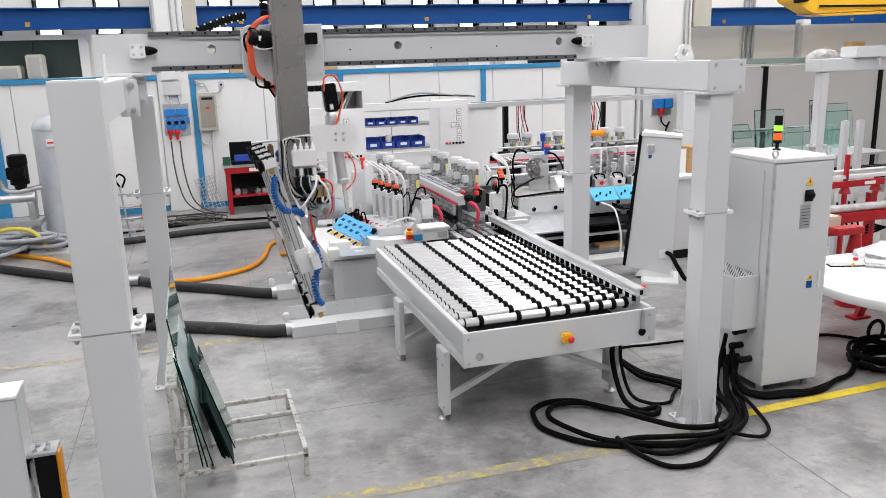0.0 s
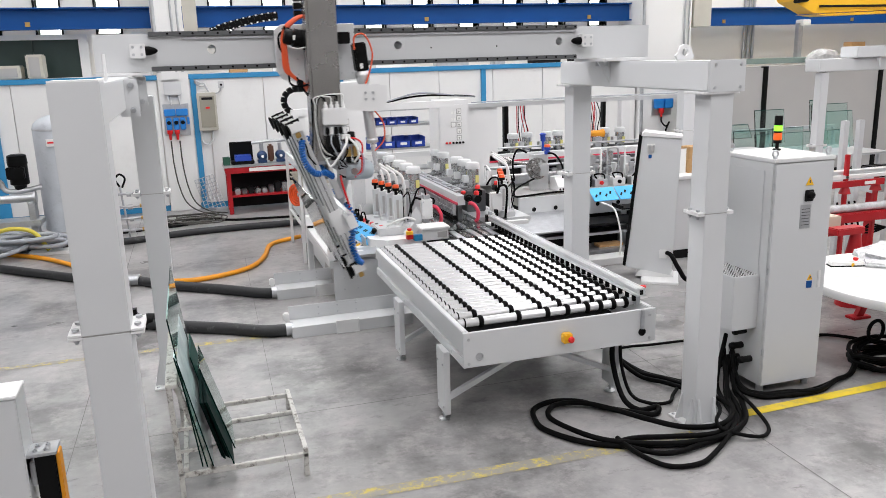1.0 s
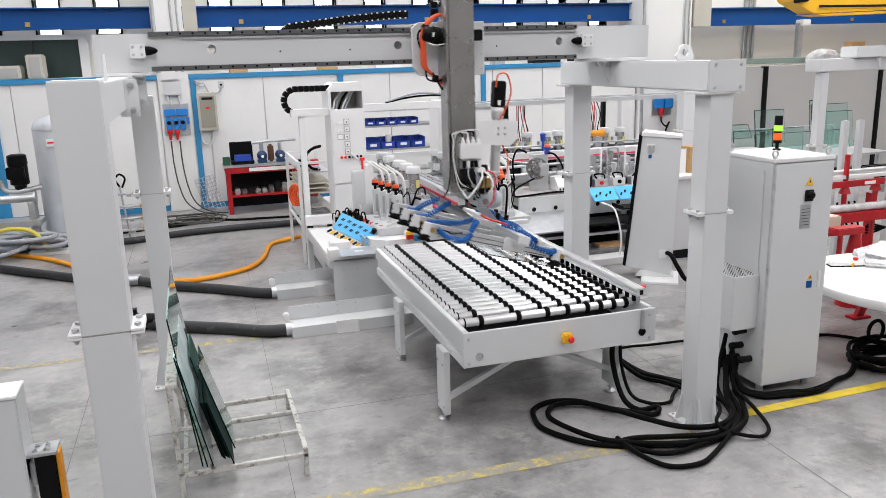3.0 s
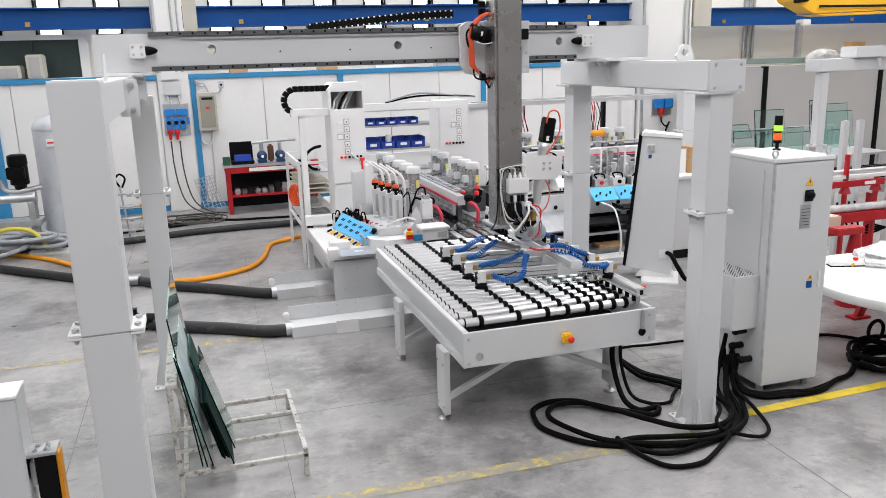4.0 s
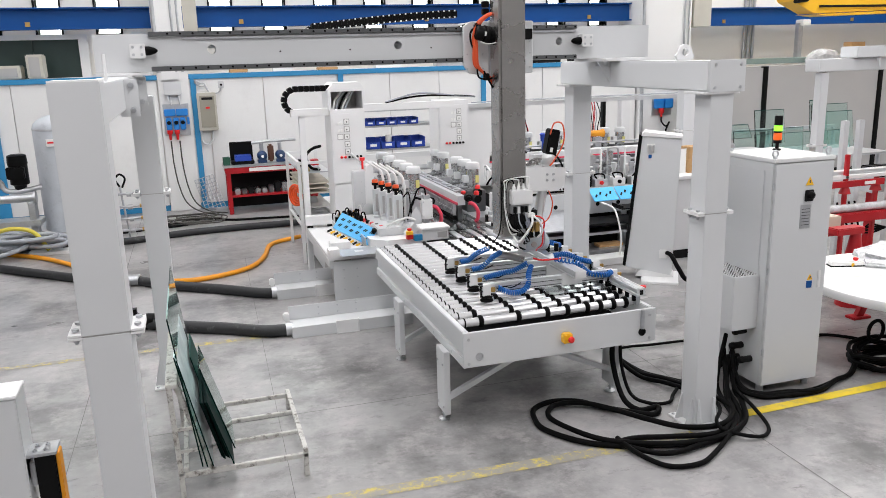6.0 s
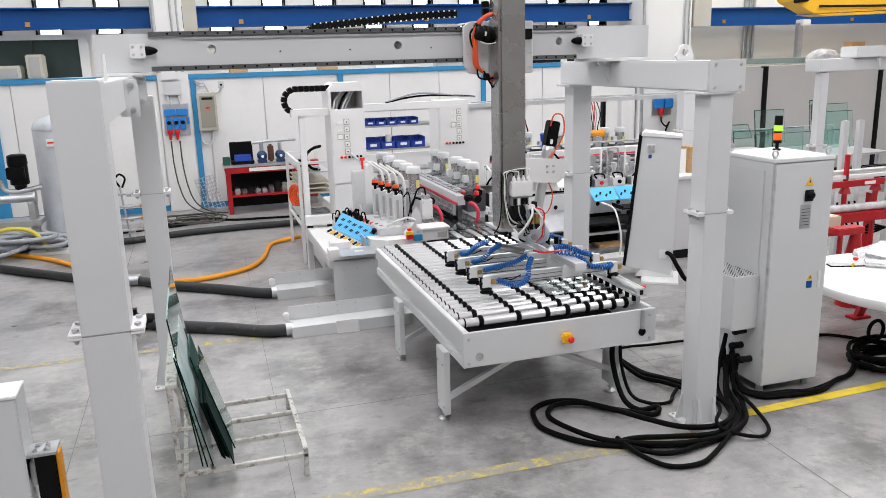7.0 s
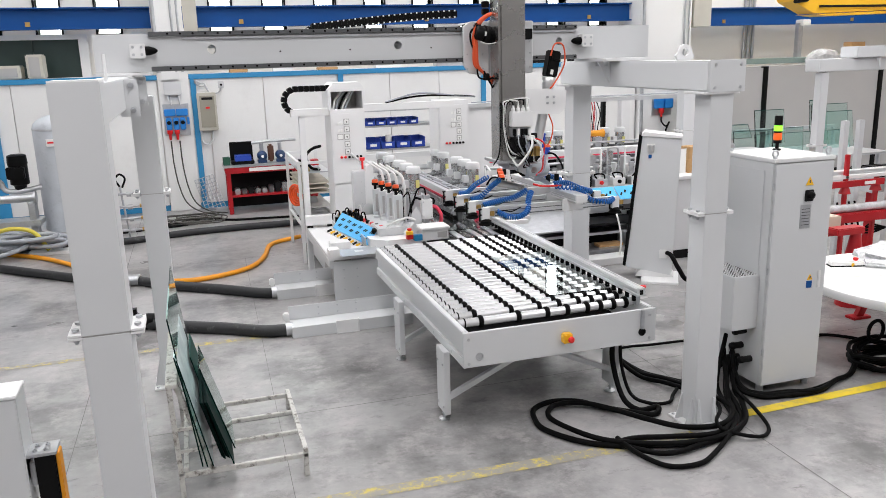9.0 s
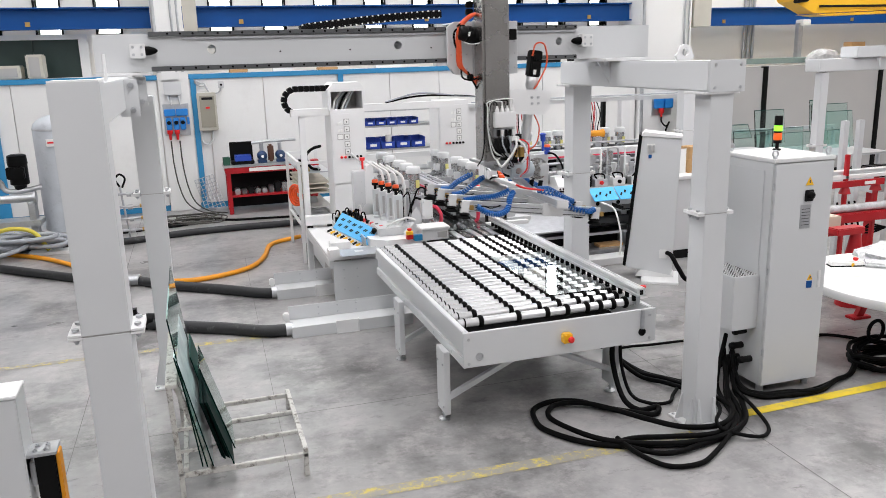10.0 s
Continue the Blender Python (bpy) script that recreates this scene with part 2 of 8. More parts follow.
def same(name, ob, offset, parent):
    """Another part on the mesh of ob, moved by offset."""
    o = new(name, ob.data)
    o.parent = parent
    o.location = Vector(offset)
    BASE[o] = BASE[parent] + Vector(offset)
    return o


def solo(name, bm, material, at, label, category, group="", kind=""):
    ob = new(name, mesh_of(name, bm, material, at))
    ob.location = at
    BASE[ob] = Vector(at)
    return tagged(ob, label, category, group, kind)


def struct(name, bm, material, label):
    return solo(name, bm, material, (0, 0, 0), label, name.split("_")[0], kind="structure")


# ---- the hall ----
def hall():
    struct("floor", boxes((-12, 20, -4, 19.2, -0.2, 0.0)), FLOOR, "grey power-floated concrete floor with stains and scuffs")
    bm = bmesh.new()
    for x0, y0, x1, y1, w in ((-12, 6.62, 20, 6.30, 0.004), (3.9, -4, 4.35, 19, 0.004), (-1.2, -4, -1.1, 19, 0.003), (-12, 12.6, 20, 12.3, 0.004), (0.45, 5.0, 0.62, 12.5, 0.002)):
        a, b = Vector((x0, y0, 0)), Vector((x1, y1, 0))
        s = Vector((-(b - a).y, (b - a).x, 0)).normalized() * w
        vs = [bm.verts.new(p + Vector((0, 0, 0.003))) for p in (a - s, b - s, b + s, a + s)]
        bm.faces.new(vs)
    struct("floor_joint", bm, mat("joint_filler", (0.17, 0.168, 0.165), 0.8), "dark sawn joint in the concrete floor")
    for k, (x0, y0, x1, y1, w, m) in enumerate(((-2.6, 8.67, 0.85, 8.64, 0.05, LINE), (-1.5, 5.05, 3.62, 4.95, 0.065, LINE), (4.15, 5.12, 9.5, 5.29, 0.055, LINE_FRESH))):
        a, b = Vector((x0, y0, 0.004)), Vector((x1, y1, 0.004))
        s = Vector((-(b - a).y, (b - a).x, 0)).normalized() * w
        bm = bmesh.new()
        bm.faces.new([bm.verts.new(p) for p in (a - s, b - s, b + s, a + s)])
        struct("trim_floor_line", bm, m, "worn yellow marking line painted on the floor" if m is LINE else "yellow marking line on the concrete floor")
    # back wall of the hall with its row of windows
    WX = [-3.9 + 1.135 * i for i in range(13)]
    parts = [(-12, 20, 18.4, 18.7, 0, 3.66), (-12, 20, 18.4, 18.7, 6.6, 7.5)]
    edge = -12.0
    for x in WX:
        parts.append((edge, x, 18.4, 18.7, 3.66, 6.6))
        edge = x + 0.44
    parts.append((edge, 20, 18.4, 18.7, 3.66, 6.6))
    struct("wall_north", boxes(*parts), CREAM, "cream panelled hall wall with a band of small windows")
    for i, x in enumerate(WX):
        w = struct("window_%d" % (i + 1), boxes((x - 0.04, x, 18.36, 18.72, 3.62, 6.64), (x + 0.44, x + 0.48, 18.36, 18.72, 3.62, 6.64), (x, x + 0.44, 18.36, 18.72, 3.62, 3.67), (x, x + 0.44, 18.36, 18.72, 6.59, 6.64), bevel=0.006), BLACKP, "dark-framed window with bright daylight behind it")
        p = part("pane", boxes((x, x + 0.44, 18.53, 18.54, 3.67, 6.59)), GLASS, w)
        p.visible_shadow = False
    struct("backdrop", boxes((-14, 22, 19.6, 19.65, 2, 7)), DAYLIGHT, "bright overcast daylight outside")
    # Unseen side walls, added in grey to hold down bounced light.
    struct("wall_west", boxes((-12.2, -12, -4, 18.7, 0, 7.5)), ROOFGREY, "unseen grey hall wall added to close the hall")
    struct("wall_east", boxes((20, 20.2, -4, 18.7, 0, 7.5)), ROOFGREY, "unseen grey hall wall added to close the hall")
    struct("wall_south", boxes((-12.2, 20.2, -4.2, -4, 0, 7.5)), ROOFGREY, "unseen grey hall wall added to close the hall")
    # Unseen roof slab, added with an opening over each fill lamp.
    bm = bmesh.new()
    xs = sorted({-12.2, 20.2} | {x + s for x, _ in ROOF_FILLS for s in (-1.3, 1.3)})
    ys = sorted({-4.2, 18.7} | {y + s for _, y in ROOF_FILLS for s in (-3.0, 3.0)})
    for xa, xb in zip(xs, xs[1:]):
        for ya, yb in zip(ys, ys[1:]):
            if not any(abs((xa + xb) / 2 - x) < 1.3 and abs((ya + yb) / 2 - y) < 3 for x, y in ROOF_FILLS):
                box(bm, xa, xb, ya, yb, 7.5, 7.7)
    struct("ceiling", bm, ROOFGREY, "unseen grey roof slab cut open for the added lamps")
    struct("ceiling_roof_light", boxes(*[(x - 1.3, x + 1.3, y - 3, y + 3, 7.6, 7.62) for x, y in ROOF_FILLS]), PANEL, "unseen white panels closing the roof above the added lamps")
    # crane runway beam: an I-section along the back wall
    for name, xa, xb, za, zb in (("crane_runway_beam", -12, 10.55, 3.74, 4.16), ("crane_runway_beam", 12.35, 20, 3.58, 4.02)):
        t = thing(name, ((xa + xb) / 2, 17.9, za), "blue painted steel crane runway beam on the hall columns", "crane beam")
        part("web", boxes((xa, xb, 17.88, 17.90, za + 0.03, zb - 0.03)), BLUE, t)
        part("upper_flange", boxes((xa, xb, 17.75, 18.03, zb - 0.03, zb), bevel=0.004), BLUE, t)
        part("lower_flange", boxes((xa, xb, 17.75, 18.03, za, za + 0.03), bevel=0.004), BLUE, t)
        x = xa + 0.9
        while x < xb:
            part("marker_plate", boxes((x, x + 0.09, 17.86, 17.88, za + 0.06, za + 0.15)), BRASS, t, "small yellow marker plate")
            x += 4.1
    # hall columns
    for x0, x1 in ((-0.55, 0.06), (10.55, 11.95), (-8.6, -7.7)):
        c = struct("wall_column", boxes((x0, x1, 17.3, 18.4, 0, 7.5), bevel=0.02), PANEL, "white concrete hall column with conduits")
        for k, xx in enumerate((x0 + 0.05, x1 - 0.22, x1 - 0.1)):
            bm = bmesh.new()
            cyl(bm, (xx, 17.27, 2.85 if x1 < 5 else 0.4), (xx, 17.27, 7.4), 0.022 if k else 0.04, 8)
            part("conduit", bm, STEEL, c)
    solo("cable_duct", boxes((0.07, 0.34, 17.3, 17.42, 3.62, 7.3), bevel=0.008), mat("beige_duct", (0.5, 0.48, 0.42), 0.5), (0.2, 17.2, 3.62), "beige wall duct fixed to the hall column", "duct")
    solo("cable_duct", boxes((12.0, 12.5, 17.3, 18.4, 3.55, 7.3), bevel=0.008), bpy.data.materials["beige_duct"], (12.2, 17.4, 3.55), "beige wall duct beside the hall column", "duct")
    # partition of white panels with a blue head rail
    zt = 2.70
    w = struct("wall_partition", boxes((-12, 10.5, 17.42, 17.46, 0.0, 0.12)), TRIMBLUE, "white panelled partition with blue frame")
    edges = [-12, -9, -6, -3.25, -0.56, 0.40, 1.55, 3.15, 4.3, 5.45, 6.75, 8.0, 9.2, 10.5]
    for a, b in zip(edges, edges[1:]):
        part("panel", boxes((a + 0.006, b - 0.006, 17.40, 17.45, 0.12, zt), bevel=0.003), PANEL, w)
    part("head_rail", boxes((-12, 10.5, 17.36, 17.48, zt, zt + 0.10), bevel=0.006), TRIMBLUE, w, "blue head rail")
    for x in (-3.88, 0.08, 3.15, 6.45):
        part("post", boxes((x, x + (0.33 if x < -3 else 0.11), 17.34, 17.40, 0, zt), bevel=0.004), TRIMBLUE, w, "blue post")
    # grey screens on the right with dark posts
    w = struct("wall_screen", boxes((11.4, 20, 15.72, 15.76, 0.0, 0.05)), DARK, "grey screen panels with black posts")
    xs = [11.4, 12.9, 14.6, 16.3, 18.2, 20]
    for a, b in zip(xs, xs[1:]):
        part("panel", boxes((a + 0.06, b - 0.06, 15.70, 15.74, 0.05, 2.55), bevel=0.004), GREYPANEL, w)
        part("post", boxes((a - 0.06, a + 0.06, 15.66, 15.78, 0, 2.58), bevel=0.005), BLACKP, w, "black post")
    struct("trim_shelf", boxes((11.9, 16.0, 16.4, 17.3, 2.62, 2.74), bevel=0.006), mat("grey_green_ledge", (0.20, 0.27, 0.25), 0.5), "grey-green ledge along the wall")
    # dark glazed opening on the left above the partition
    d = thing("office_window", (-5, 18.35, 2.8), "dark green glazed office window behind the partition", "window")
    part("pane", boxes((-7.5, -2.03, 18.34, 18.39, 2.8, 3.62)), GREENDARK, d)
    part("frame", boxes((-7.5, -1.85, 18.28, 18.36, 3.56, 3.66), (-2.03, -1.85, 18.28, 18.36, 2.7, 3.56), bevel=0.01), PANEL, d, "white window frame")
    part("mullion", boxes((-2.95, -2.90, 18.30, 18.36, 2.8, 3.56)), GREENDARK, d)


hall()


# ---- roller conveyor ----
CX0, CX1, CY0, CY1, CZ = 1.86, 3.56, 5.50, 8.52, 0.92


def foot(bm, x, y, h=0.1, r=0.035):
    lathe(bm, (x, y, 0), (0, 0, 1), [(0, r), (0.012, r), (0.02, 0.012), (h, 0.012)], 14)
    lathe(bm, (x, y, 0.05), (0, 0, 1), [(0, 0.02), (0.012, 0.02)], 6)


def conveyor():
    t = thing("roller_conveyor", (CX0, CY0, 0), "light grey roller conveyor with chromed rollers and black rubber rings", "conveyor")
    for s, x in ((1, CX0), (-1, CX1)):
        a = lambda d0, d1: (min(x + s * d0, x + s * d1), max(x + s * d0, x + s * d1))
        part("side_rail", boxes((*a(0.0, 0.05), CY0 + 0.02, CY1, 0.80, CZ), (*a(0.02, 0.05), CY0 + 0.02, CY1, 0.70, 0.80), (*a(0.0, 0.05), CY0 + 0.02, CY1, 0.62, 0.70), bevel=0.006), PAINT, t)
        for k in range(6):
            bm = bmesh.new()
            y = CY0 + 0.3 + k * 0.5
            cyl(bm, (x - s * 0.004, y, 0.66), (x + s * 0.004, y, 0.66), 0.012, 8)
            part("bolt", bm, STEEL, t)
    front = part("front_plate", boxes((CX0 - 0.004, CX1 + 0.01, CY0 - 0.012, CY0 + 0.016, 0.625, CZ - 0.005), bevel=0.004), PAINT, t)
    for x, z in ((CX0 + 0.04, 0.66), (CX0 + 0.04, CZ - 0.06), (CX1 - 0.05, 0.66), (CX1 - 0.05, CZ - 0.06)):
        bm = bmesh.new()
        cyl(bm, (x, CY0 - 0.018, z), (x, CY0 - 0.01, z), 0.012, 8)
        part("bolt", bm, STEEL, front)
    for x, z in ((CX0 + 0.13, 0.71), (CX1 - 0.12, 0.72)):
        bm = bmesh.new()
        lathe(bm, (x, CY0 - 0.012, z), (0, -1, 0), [(0, 0.034), (0.006, 0.034), (0.006, 0.026), (0.001, 0.024)], 16)
        part("shaft_cover", bm, STEEL if x < 3 else BLACKP, front)
    # emergency stop
    e = part("stop_box", boxes((CX0 + 0.83, CX0 + 0.91, CY0 - 0.075, CY0 - 0.012, 0.735, 0.815), bevel=0.008), YELLOW, t, "yellow emergency stop box")
    bm = bmesh.new()
    lathe(bm, (CX0 + 0.88, CY0 - 0.075, 0.772), (0.2, -1, 0), [(0, 0.014), (0.012, 0.014), (0.014, 0.026), (0.032, 0.026), (0.036, 0.018)], 16)
    part("push_button", bm, REDKNOB, e, "red mushroom push button")
    # legs with feet and braces
    for x, s in ((CX0 - 0.055, 1), (CX1 - 0.12, -1)):
        for y in (5.95, 7.42):
            xa, xb = sorted((x, x + s * 0.05))
            leg = part("leg", boxes((xa, xb, y - 0.11, y + 0.11, 0.08, 0.64), bevel=0.004), PAINT, t)
            bm = bmesh.new()
            foot(bm, (xa + xb) / 2, y, 0.1, 0.05)
            part("levelling_foot", bm, STEEL, leg)
            xo = xa if s > 0 else xb
            for by in (y - 0.07, y + 0.07):
                for bz in (0.14, 0.52):
                    part("bolt", cyl(bmesh.new(), (xo - s * 0.008, by, bz), (xo, by, bz), 0.011, 8), STEEL, leg)
    for y in (5.93, 7.40):
        part("brace", brace_bm((CX0 + 0.0, y, 0.20), (CX0 + 0.80, y, 0.56)), PAINT, t)
        part("brace", brace_bm((CX0 + 0.80, y, 0.56), (CX1 - 0.15, y, 0.22)), PAINT, t)
    # rollers and rings
    ry = [5.765] + [5.93 + 0.117 * k for k in range(23)]
    rz = 0.90
    bm = bmesh.new()
    cyl(bm, (CX0 + 0.05, ry[0], rz), (CX1 - 0.05, ry[0], rz), 0.036, 14)
    r0 = part("roller", bm, CHROME, t)
    rings = [2.10, 2.43, 2.69, 2.875, 3.06, 3.185, 3.31, 3.43]
    bm = bmesh.new()
    lathe(bm, (rings[0] - 0.02, ry[0], rz), (1, 0, 0), [(0, 0.034), (0.0, 0.045), (0.009, 0.051), (0.031, 0.051), (0.040, 0.045), (0.040, 0.034)], 14)
    g0 = part("rubber_ring", bm, BLACK, r0)
    bm = bmesh.new()
    lathe(bm, (CX0 + 0.095, ry[0], rz), (1, 0, 0), [(0, 0.034), (0, 0.041), (0.010, 0.041), (0.010, 0.034)], 12)
    h0 = part("rubber_ring", bm, BLACK, r0)
    for k, y in enumerate(ry):
        r = r0 if k == 0 else same("roller", r0, (0, y - ry[0], 0), t)
        if k:
            same("rubber_ring", h0, (0, 0, 0), r)
        for i, x in enumerate(rings):
            if k == 0 and i == 0:
                continue
            same("rubber_ring", g0, (x - rings[0], 0, 0), r)
    # Dark sheet and strip below the rollers stand in for the shade there.
    part("roller_shade_sheet", boxes((CX0 + 0.06, CX1 - 0.06, CY0 + 0.25, CY1 - 0.1, 0.66, 0.70), (CX0 + 0.05, CX0 + 0.09, CY0 + 0.02, CY1, 0.74, 0.86)), DARK, t)
    for y in (5.75, 6.9, 8.3):
        part("cross_member", boxes((CX0 + 0.05, CX1 - 0.05, y, y + 0.06, 0.63, 0.70), bevel=0.004), PAINT, t)
    # guide rail of aluminium profile on its brackets
    gx = 3.46
    g = part("guide_rail", boxes((gx, gx + 0.09, 5.62, 9.15, 0.985, 1.008), (gx + 0.008, gx + 0.082, 5.62, 9.15, 1.008, 1.03), (gx, gx + 0.09, 5.62, 9.15, 1.03, 1.052), (gx + 0.01, gx + 0.03, 5.62, 9.15, 1.052, 1.058), (gx + 0.06, gx + 0.08, 5.62, 9.15, 1.052, 1.058), bevel=0.003), ALU, t, "aluminium guide profile")
    part("end_core", boxes((gx + 0.03, gx + 0.06, 5.614, 5.622, 1.0, 1.04)), BLACKP, g)
    for k in range(30):
        y = 5.68 + k * 0.115
        bm = bmesh.new()
        lathe(bm, (gx + 0.012, y, 0.935), (0, 0, 1), [(0, 0.02), (0.048, 0.02)], 10)
        part("guide_wheel", bm, BLACK, g, "black guide wheel")
    for y in (5.66, 6.8, 8.0, 8.45):
        part("bracket", boxes((gx + 0.02, gx + 0.06, y, y + 0.05, 0.90, 0.985)), STEEL, g)
    e = part("sensor", boxes((3.42, 3.45, CY0 - 0.035, CY0 - 0.012, 0.75, 0.92), bevel=0.004), STEEL, t)
    bm = bmesh.new()
    cyl(bm, (3.56, 5.72, 1.03), (3.60, 5.72, 1.03), 0.02, 12)
    part("push_button", bm, REDKNOB, t, "small red button")


def brace_bm(a, b, w=0.022):
    bm = bmesh.new()
    a, b = Vector(a), Vector(b)
    q = (b - a).to_track_quat("X", "Z").to_matrix().to_4x4()
    box(bm, 0, (b - a).length, -w, w, -w, w, Matrix.Translation(a) @ q)
    return bm


conveyor()


# ---- gantry frame ----
def plate_joint(t, x0, x1, y0, y1, z, out=0.06):
    """A bolted pair of flanges in a post."""
    for xa, xb in ((x0 - out, x0), (x1, x1 + out)):
        for za in (z - 0.014, z + 0.001):
            p = part("flange", boxes((xa, xb, y0, y1, za, za + 0.013), bevel=0.002), PAINT_W, t)
    part("seam", boxes((x0 + 0.004, x1 - 0.004, y0 + 0.003, y1 - 0.003, z - 0.003, z + 0.003)), GREYPANEL, t)
    for x in (x0 - out / 2, x1 + out / 2):
        for y in (y0 + 0.05, y1 - 0.05):
            bm = bmesh.new()
            cyl(bm, (x, y, z - 0.045), (x, y, z + 0.028), 0.009, 8)
            lathe(bm, (x, y, z + 0.018), (0, 0, 1), [(0, 0.017), (0.012, 0.017)], 6)
            lathe(bm, (x, y, z - 0.032), (0, 0, 1), [(0, 0.017), (0.014, 0.017)], 6)
            part("bolt", bm, STEEL, p)


def post(t, x0, y0, w, zt, flange=None, base=True):
    x1, y1 = x0 + w, y0 + w
    if flange:
        part("post", boxes((x0, x1, y0, y1, 0.02, flange - 0.0015), bevel=0.004), PAINT, t)
        part("post", boxes((x0, x1, y0, y1, flange + 0.0015, zt), bevel=0.004), PAINT, t)
        plate_joint(t, x0, x1, y0, y1, flange)
    else:
        part("post", boxes((x0, x1, y0, y1, 0.02, zt), bevel=0.012), PAINT, t)
    if base:
        b = part("base_plate", boxes((x0 - 0.07, x1 + 0.07, y0 - 0.07, y1 + 0.07, 0.0, 0.02), bevel=0.003), PAINT_W, t)
        for px in (x0 - 0.04, x1 + 0.04):
            for py in (y0 - 0.04, y1 + 0.04):
                bm = bmesh.new()
                lathe(bm, (px, py, 0.02), (0, 0, 1), [(0, 0.014), (0.01, 0.014)], 6)
                part("bolt", bm, STEEL, b)
        for px in (x0 + 0.03, x1 - 0.03):
            bm = bmesh.new()
            prism(bm, [(y0 - 0.065, 0.02), (y0, 0.02), (y0, 0.24), (y0 - 0.012, 0.24)], "x", px - 0.006, px + 0.006)
            part("gusset", bm, PAINT, b)
        for py in (y0 + 0.03, y1 - 0.03):
            bm = bmesh.new()
            prism(bm, [(x0 - 0.065, 0.02), (x0, 0.02), (x0, 0.24), (x0 - 0.012, 0.24)], "y", py - 0.006, py + 0.006)
            part("gusset", bm, PAINT, b)


BY, BZ0, BZ1 = 6.65, 2.955, 3.24


def gantry():
    t = thing("gantry", (3.8, 6.4, 0), "light grey painted steel gantry with four posts", "gantry")
    post(t, 3.69, 5.06, 0.20, 2.69, 1.775)
    post(t, 3.69, 7.28, 0.20, 2.69, 1.80)
    post(t, -0.575, 3.81, 0.215, 2.945, 1.79)
    post(t, -0.49, 7.55, 0.20, 2.74, 1.87)
    # right cross beam with end plates
    part("cross_beam", boxes((3.655, 3.95, 5.05, 7.52, 2.70, 2.925), bevel=0.012), PAINT, t)
    e = part("end_plate", boxes((3.65, 3.965, 5.035, 5.05, 2.695, 2.93), bevel=0.004), PAINT, t)
    for x in (3.70, 3.92):
        for z in (2.73, 2.895):
            bm = bmesh.new()
            cyl(bm, (x, 5.03, z), (x, 5.036, z), 0.012, 8)
            part("bolt", bm, STEEL, e)
    part("head_plate", boxes((3.615, 3.93, 5.04, 5.30, 2.682, 2.70), bevel=0.003), PAINT_W, t)
    part("head_plate", boxes((3.615, 3.93, 7.24, 7.52, 2.682, 2.70), bevel=0.003), PAINT_W, t)
    part("saddle_plate", boxes((3.52, 3.98, 6.35, 6.95, 2.926, 2.953), bevel=0.004), PAINT_W, t)
    bm = bmesh.new()
    prism(bm, [(3.53, 2.925), (3.655, 2.925), (3.655, 2.73)], "y", 6.50, 6.515)
    part("gusset", bm, PAINT, t)
    for y in (6.42, 6.58):
        bm = bmesh.new()
        lathe(bm, (3.57, y, 2.885), (0, 0, 1), [(0, 0.018), (0.04, 0.018)], 6)
        part("bolt", bm, STEEL, t)
    # lifting eye
    bm = bmesh.new()
    segs = 24
    pts_o, pts_i = [], []
    for k in range(segs):
        a = 2 * math.pi * k / segs
        d = Vector((math.cos(a), math.sin(a)))
        ro = 0.062 if d.y >= -0.05 else min(0.088, 0.062 / max(abs(d.y), 0.70))
        pts_o.append((3.78 + d.x * ro, 2.988 + max(d.y * ro, -0.062)))
        pts_i.append((3.78 + d.x * 0.030, 2.99 + d.y * 0.030))
    for y, flip in ((5.54, 1), (5.565, -1)):
        vo, vi = [bm.verts.new((p[0], y, p[1])) for p in pts_o], [bm.verts.new((p[0], y, p[1])) for p in pts_i]
        for k in range(segs):
            f = [vo[k], vo[(k + 1) % segs], vi[(k + 1) % segs], vi[k]]
            bm.faces.new(f if flip > 0 else f[::-1])
        if flip > 0:
            lo, li = vo, vi
    for k in range(segs):
        j = (k + 1) % segs
        bm.faces.new((lo[j], lo[k], vo[k], vo[j]))
        bm.faces.new((li[k], li[j], vi[j], vi[k]))
    part("lifting_eye", bm, PAINT_W, t)
    # left cross beam, bolted to the tall post
    part("cross_beam", boxes((-0.57, -0.366, 4.026, 7.80, 2.742, 2.93), bevel=0.006), PAINT, t)
    part("top_plate", boxes((-0.572, -0.363, 3.815, 4.05, 2.945, 2.952)), PAINT_W, t)
    for y0, dz in ((5.30, 0.0), (6.50, 0.0)):
        f = part("joint_plate", boxes((-0.40, -0.285, y0, y0 + 0.02, 2.70, 2.925), bevel=0.004), PAINT, t)
        for z in (2.74, 2.89):
            bm = bmesh.new()
            lathe(bm, (-0.325, y0, z), (0, -1, 0), [(0, 0.02), (0.014, 0.02), (0.014, 0.012), (0.026, 0.012)], 6)
            part("bolt", bm, STEEL, f)
        bm = bmesh.new()
        prism(bm, [(-0.366, 2.715), (-0.29, 2.715), (-0.366, 2.70)], "y", y0 + 0.02, y0 + 0.25)
        part("gusset", bm, PAINT, f)
    part("saddle_plate", boxes((-0.64, -0.24, 6.4, 6.95, 2.932, 2.953), bevel=0.004), PAINT_W, t)
    bm = bmesh.new()
    cyl(bm, (-0.40, 4.6, 2.93), (-0.40, 4.6, 3.07), 0.010, 8)
    part("stop_pin", bm, PAINT_W, t)
    # main beam with round holes, rails and buffers
    x0, x1 = -0.64, 4.13
    holes = [0.22, 1.73, 3.22]
    bm = bmesh.new()
    zc, hr, yb = (BZ0 + BZ1) / 2 + 0.015, 0.034, BY + 0.26
    cuts = [x0] + [v for h in holes for v in (h - 0.08, h + 0.08)] + [x1]
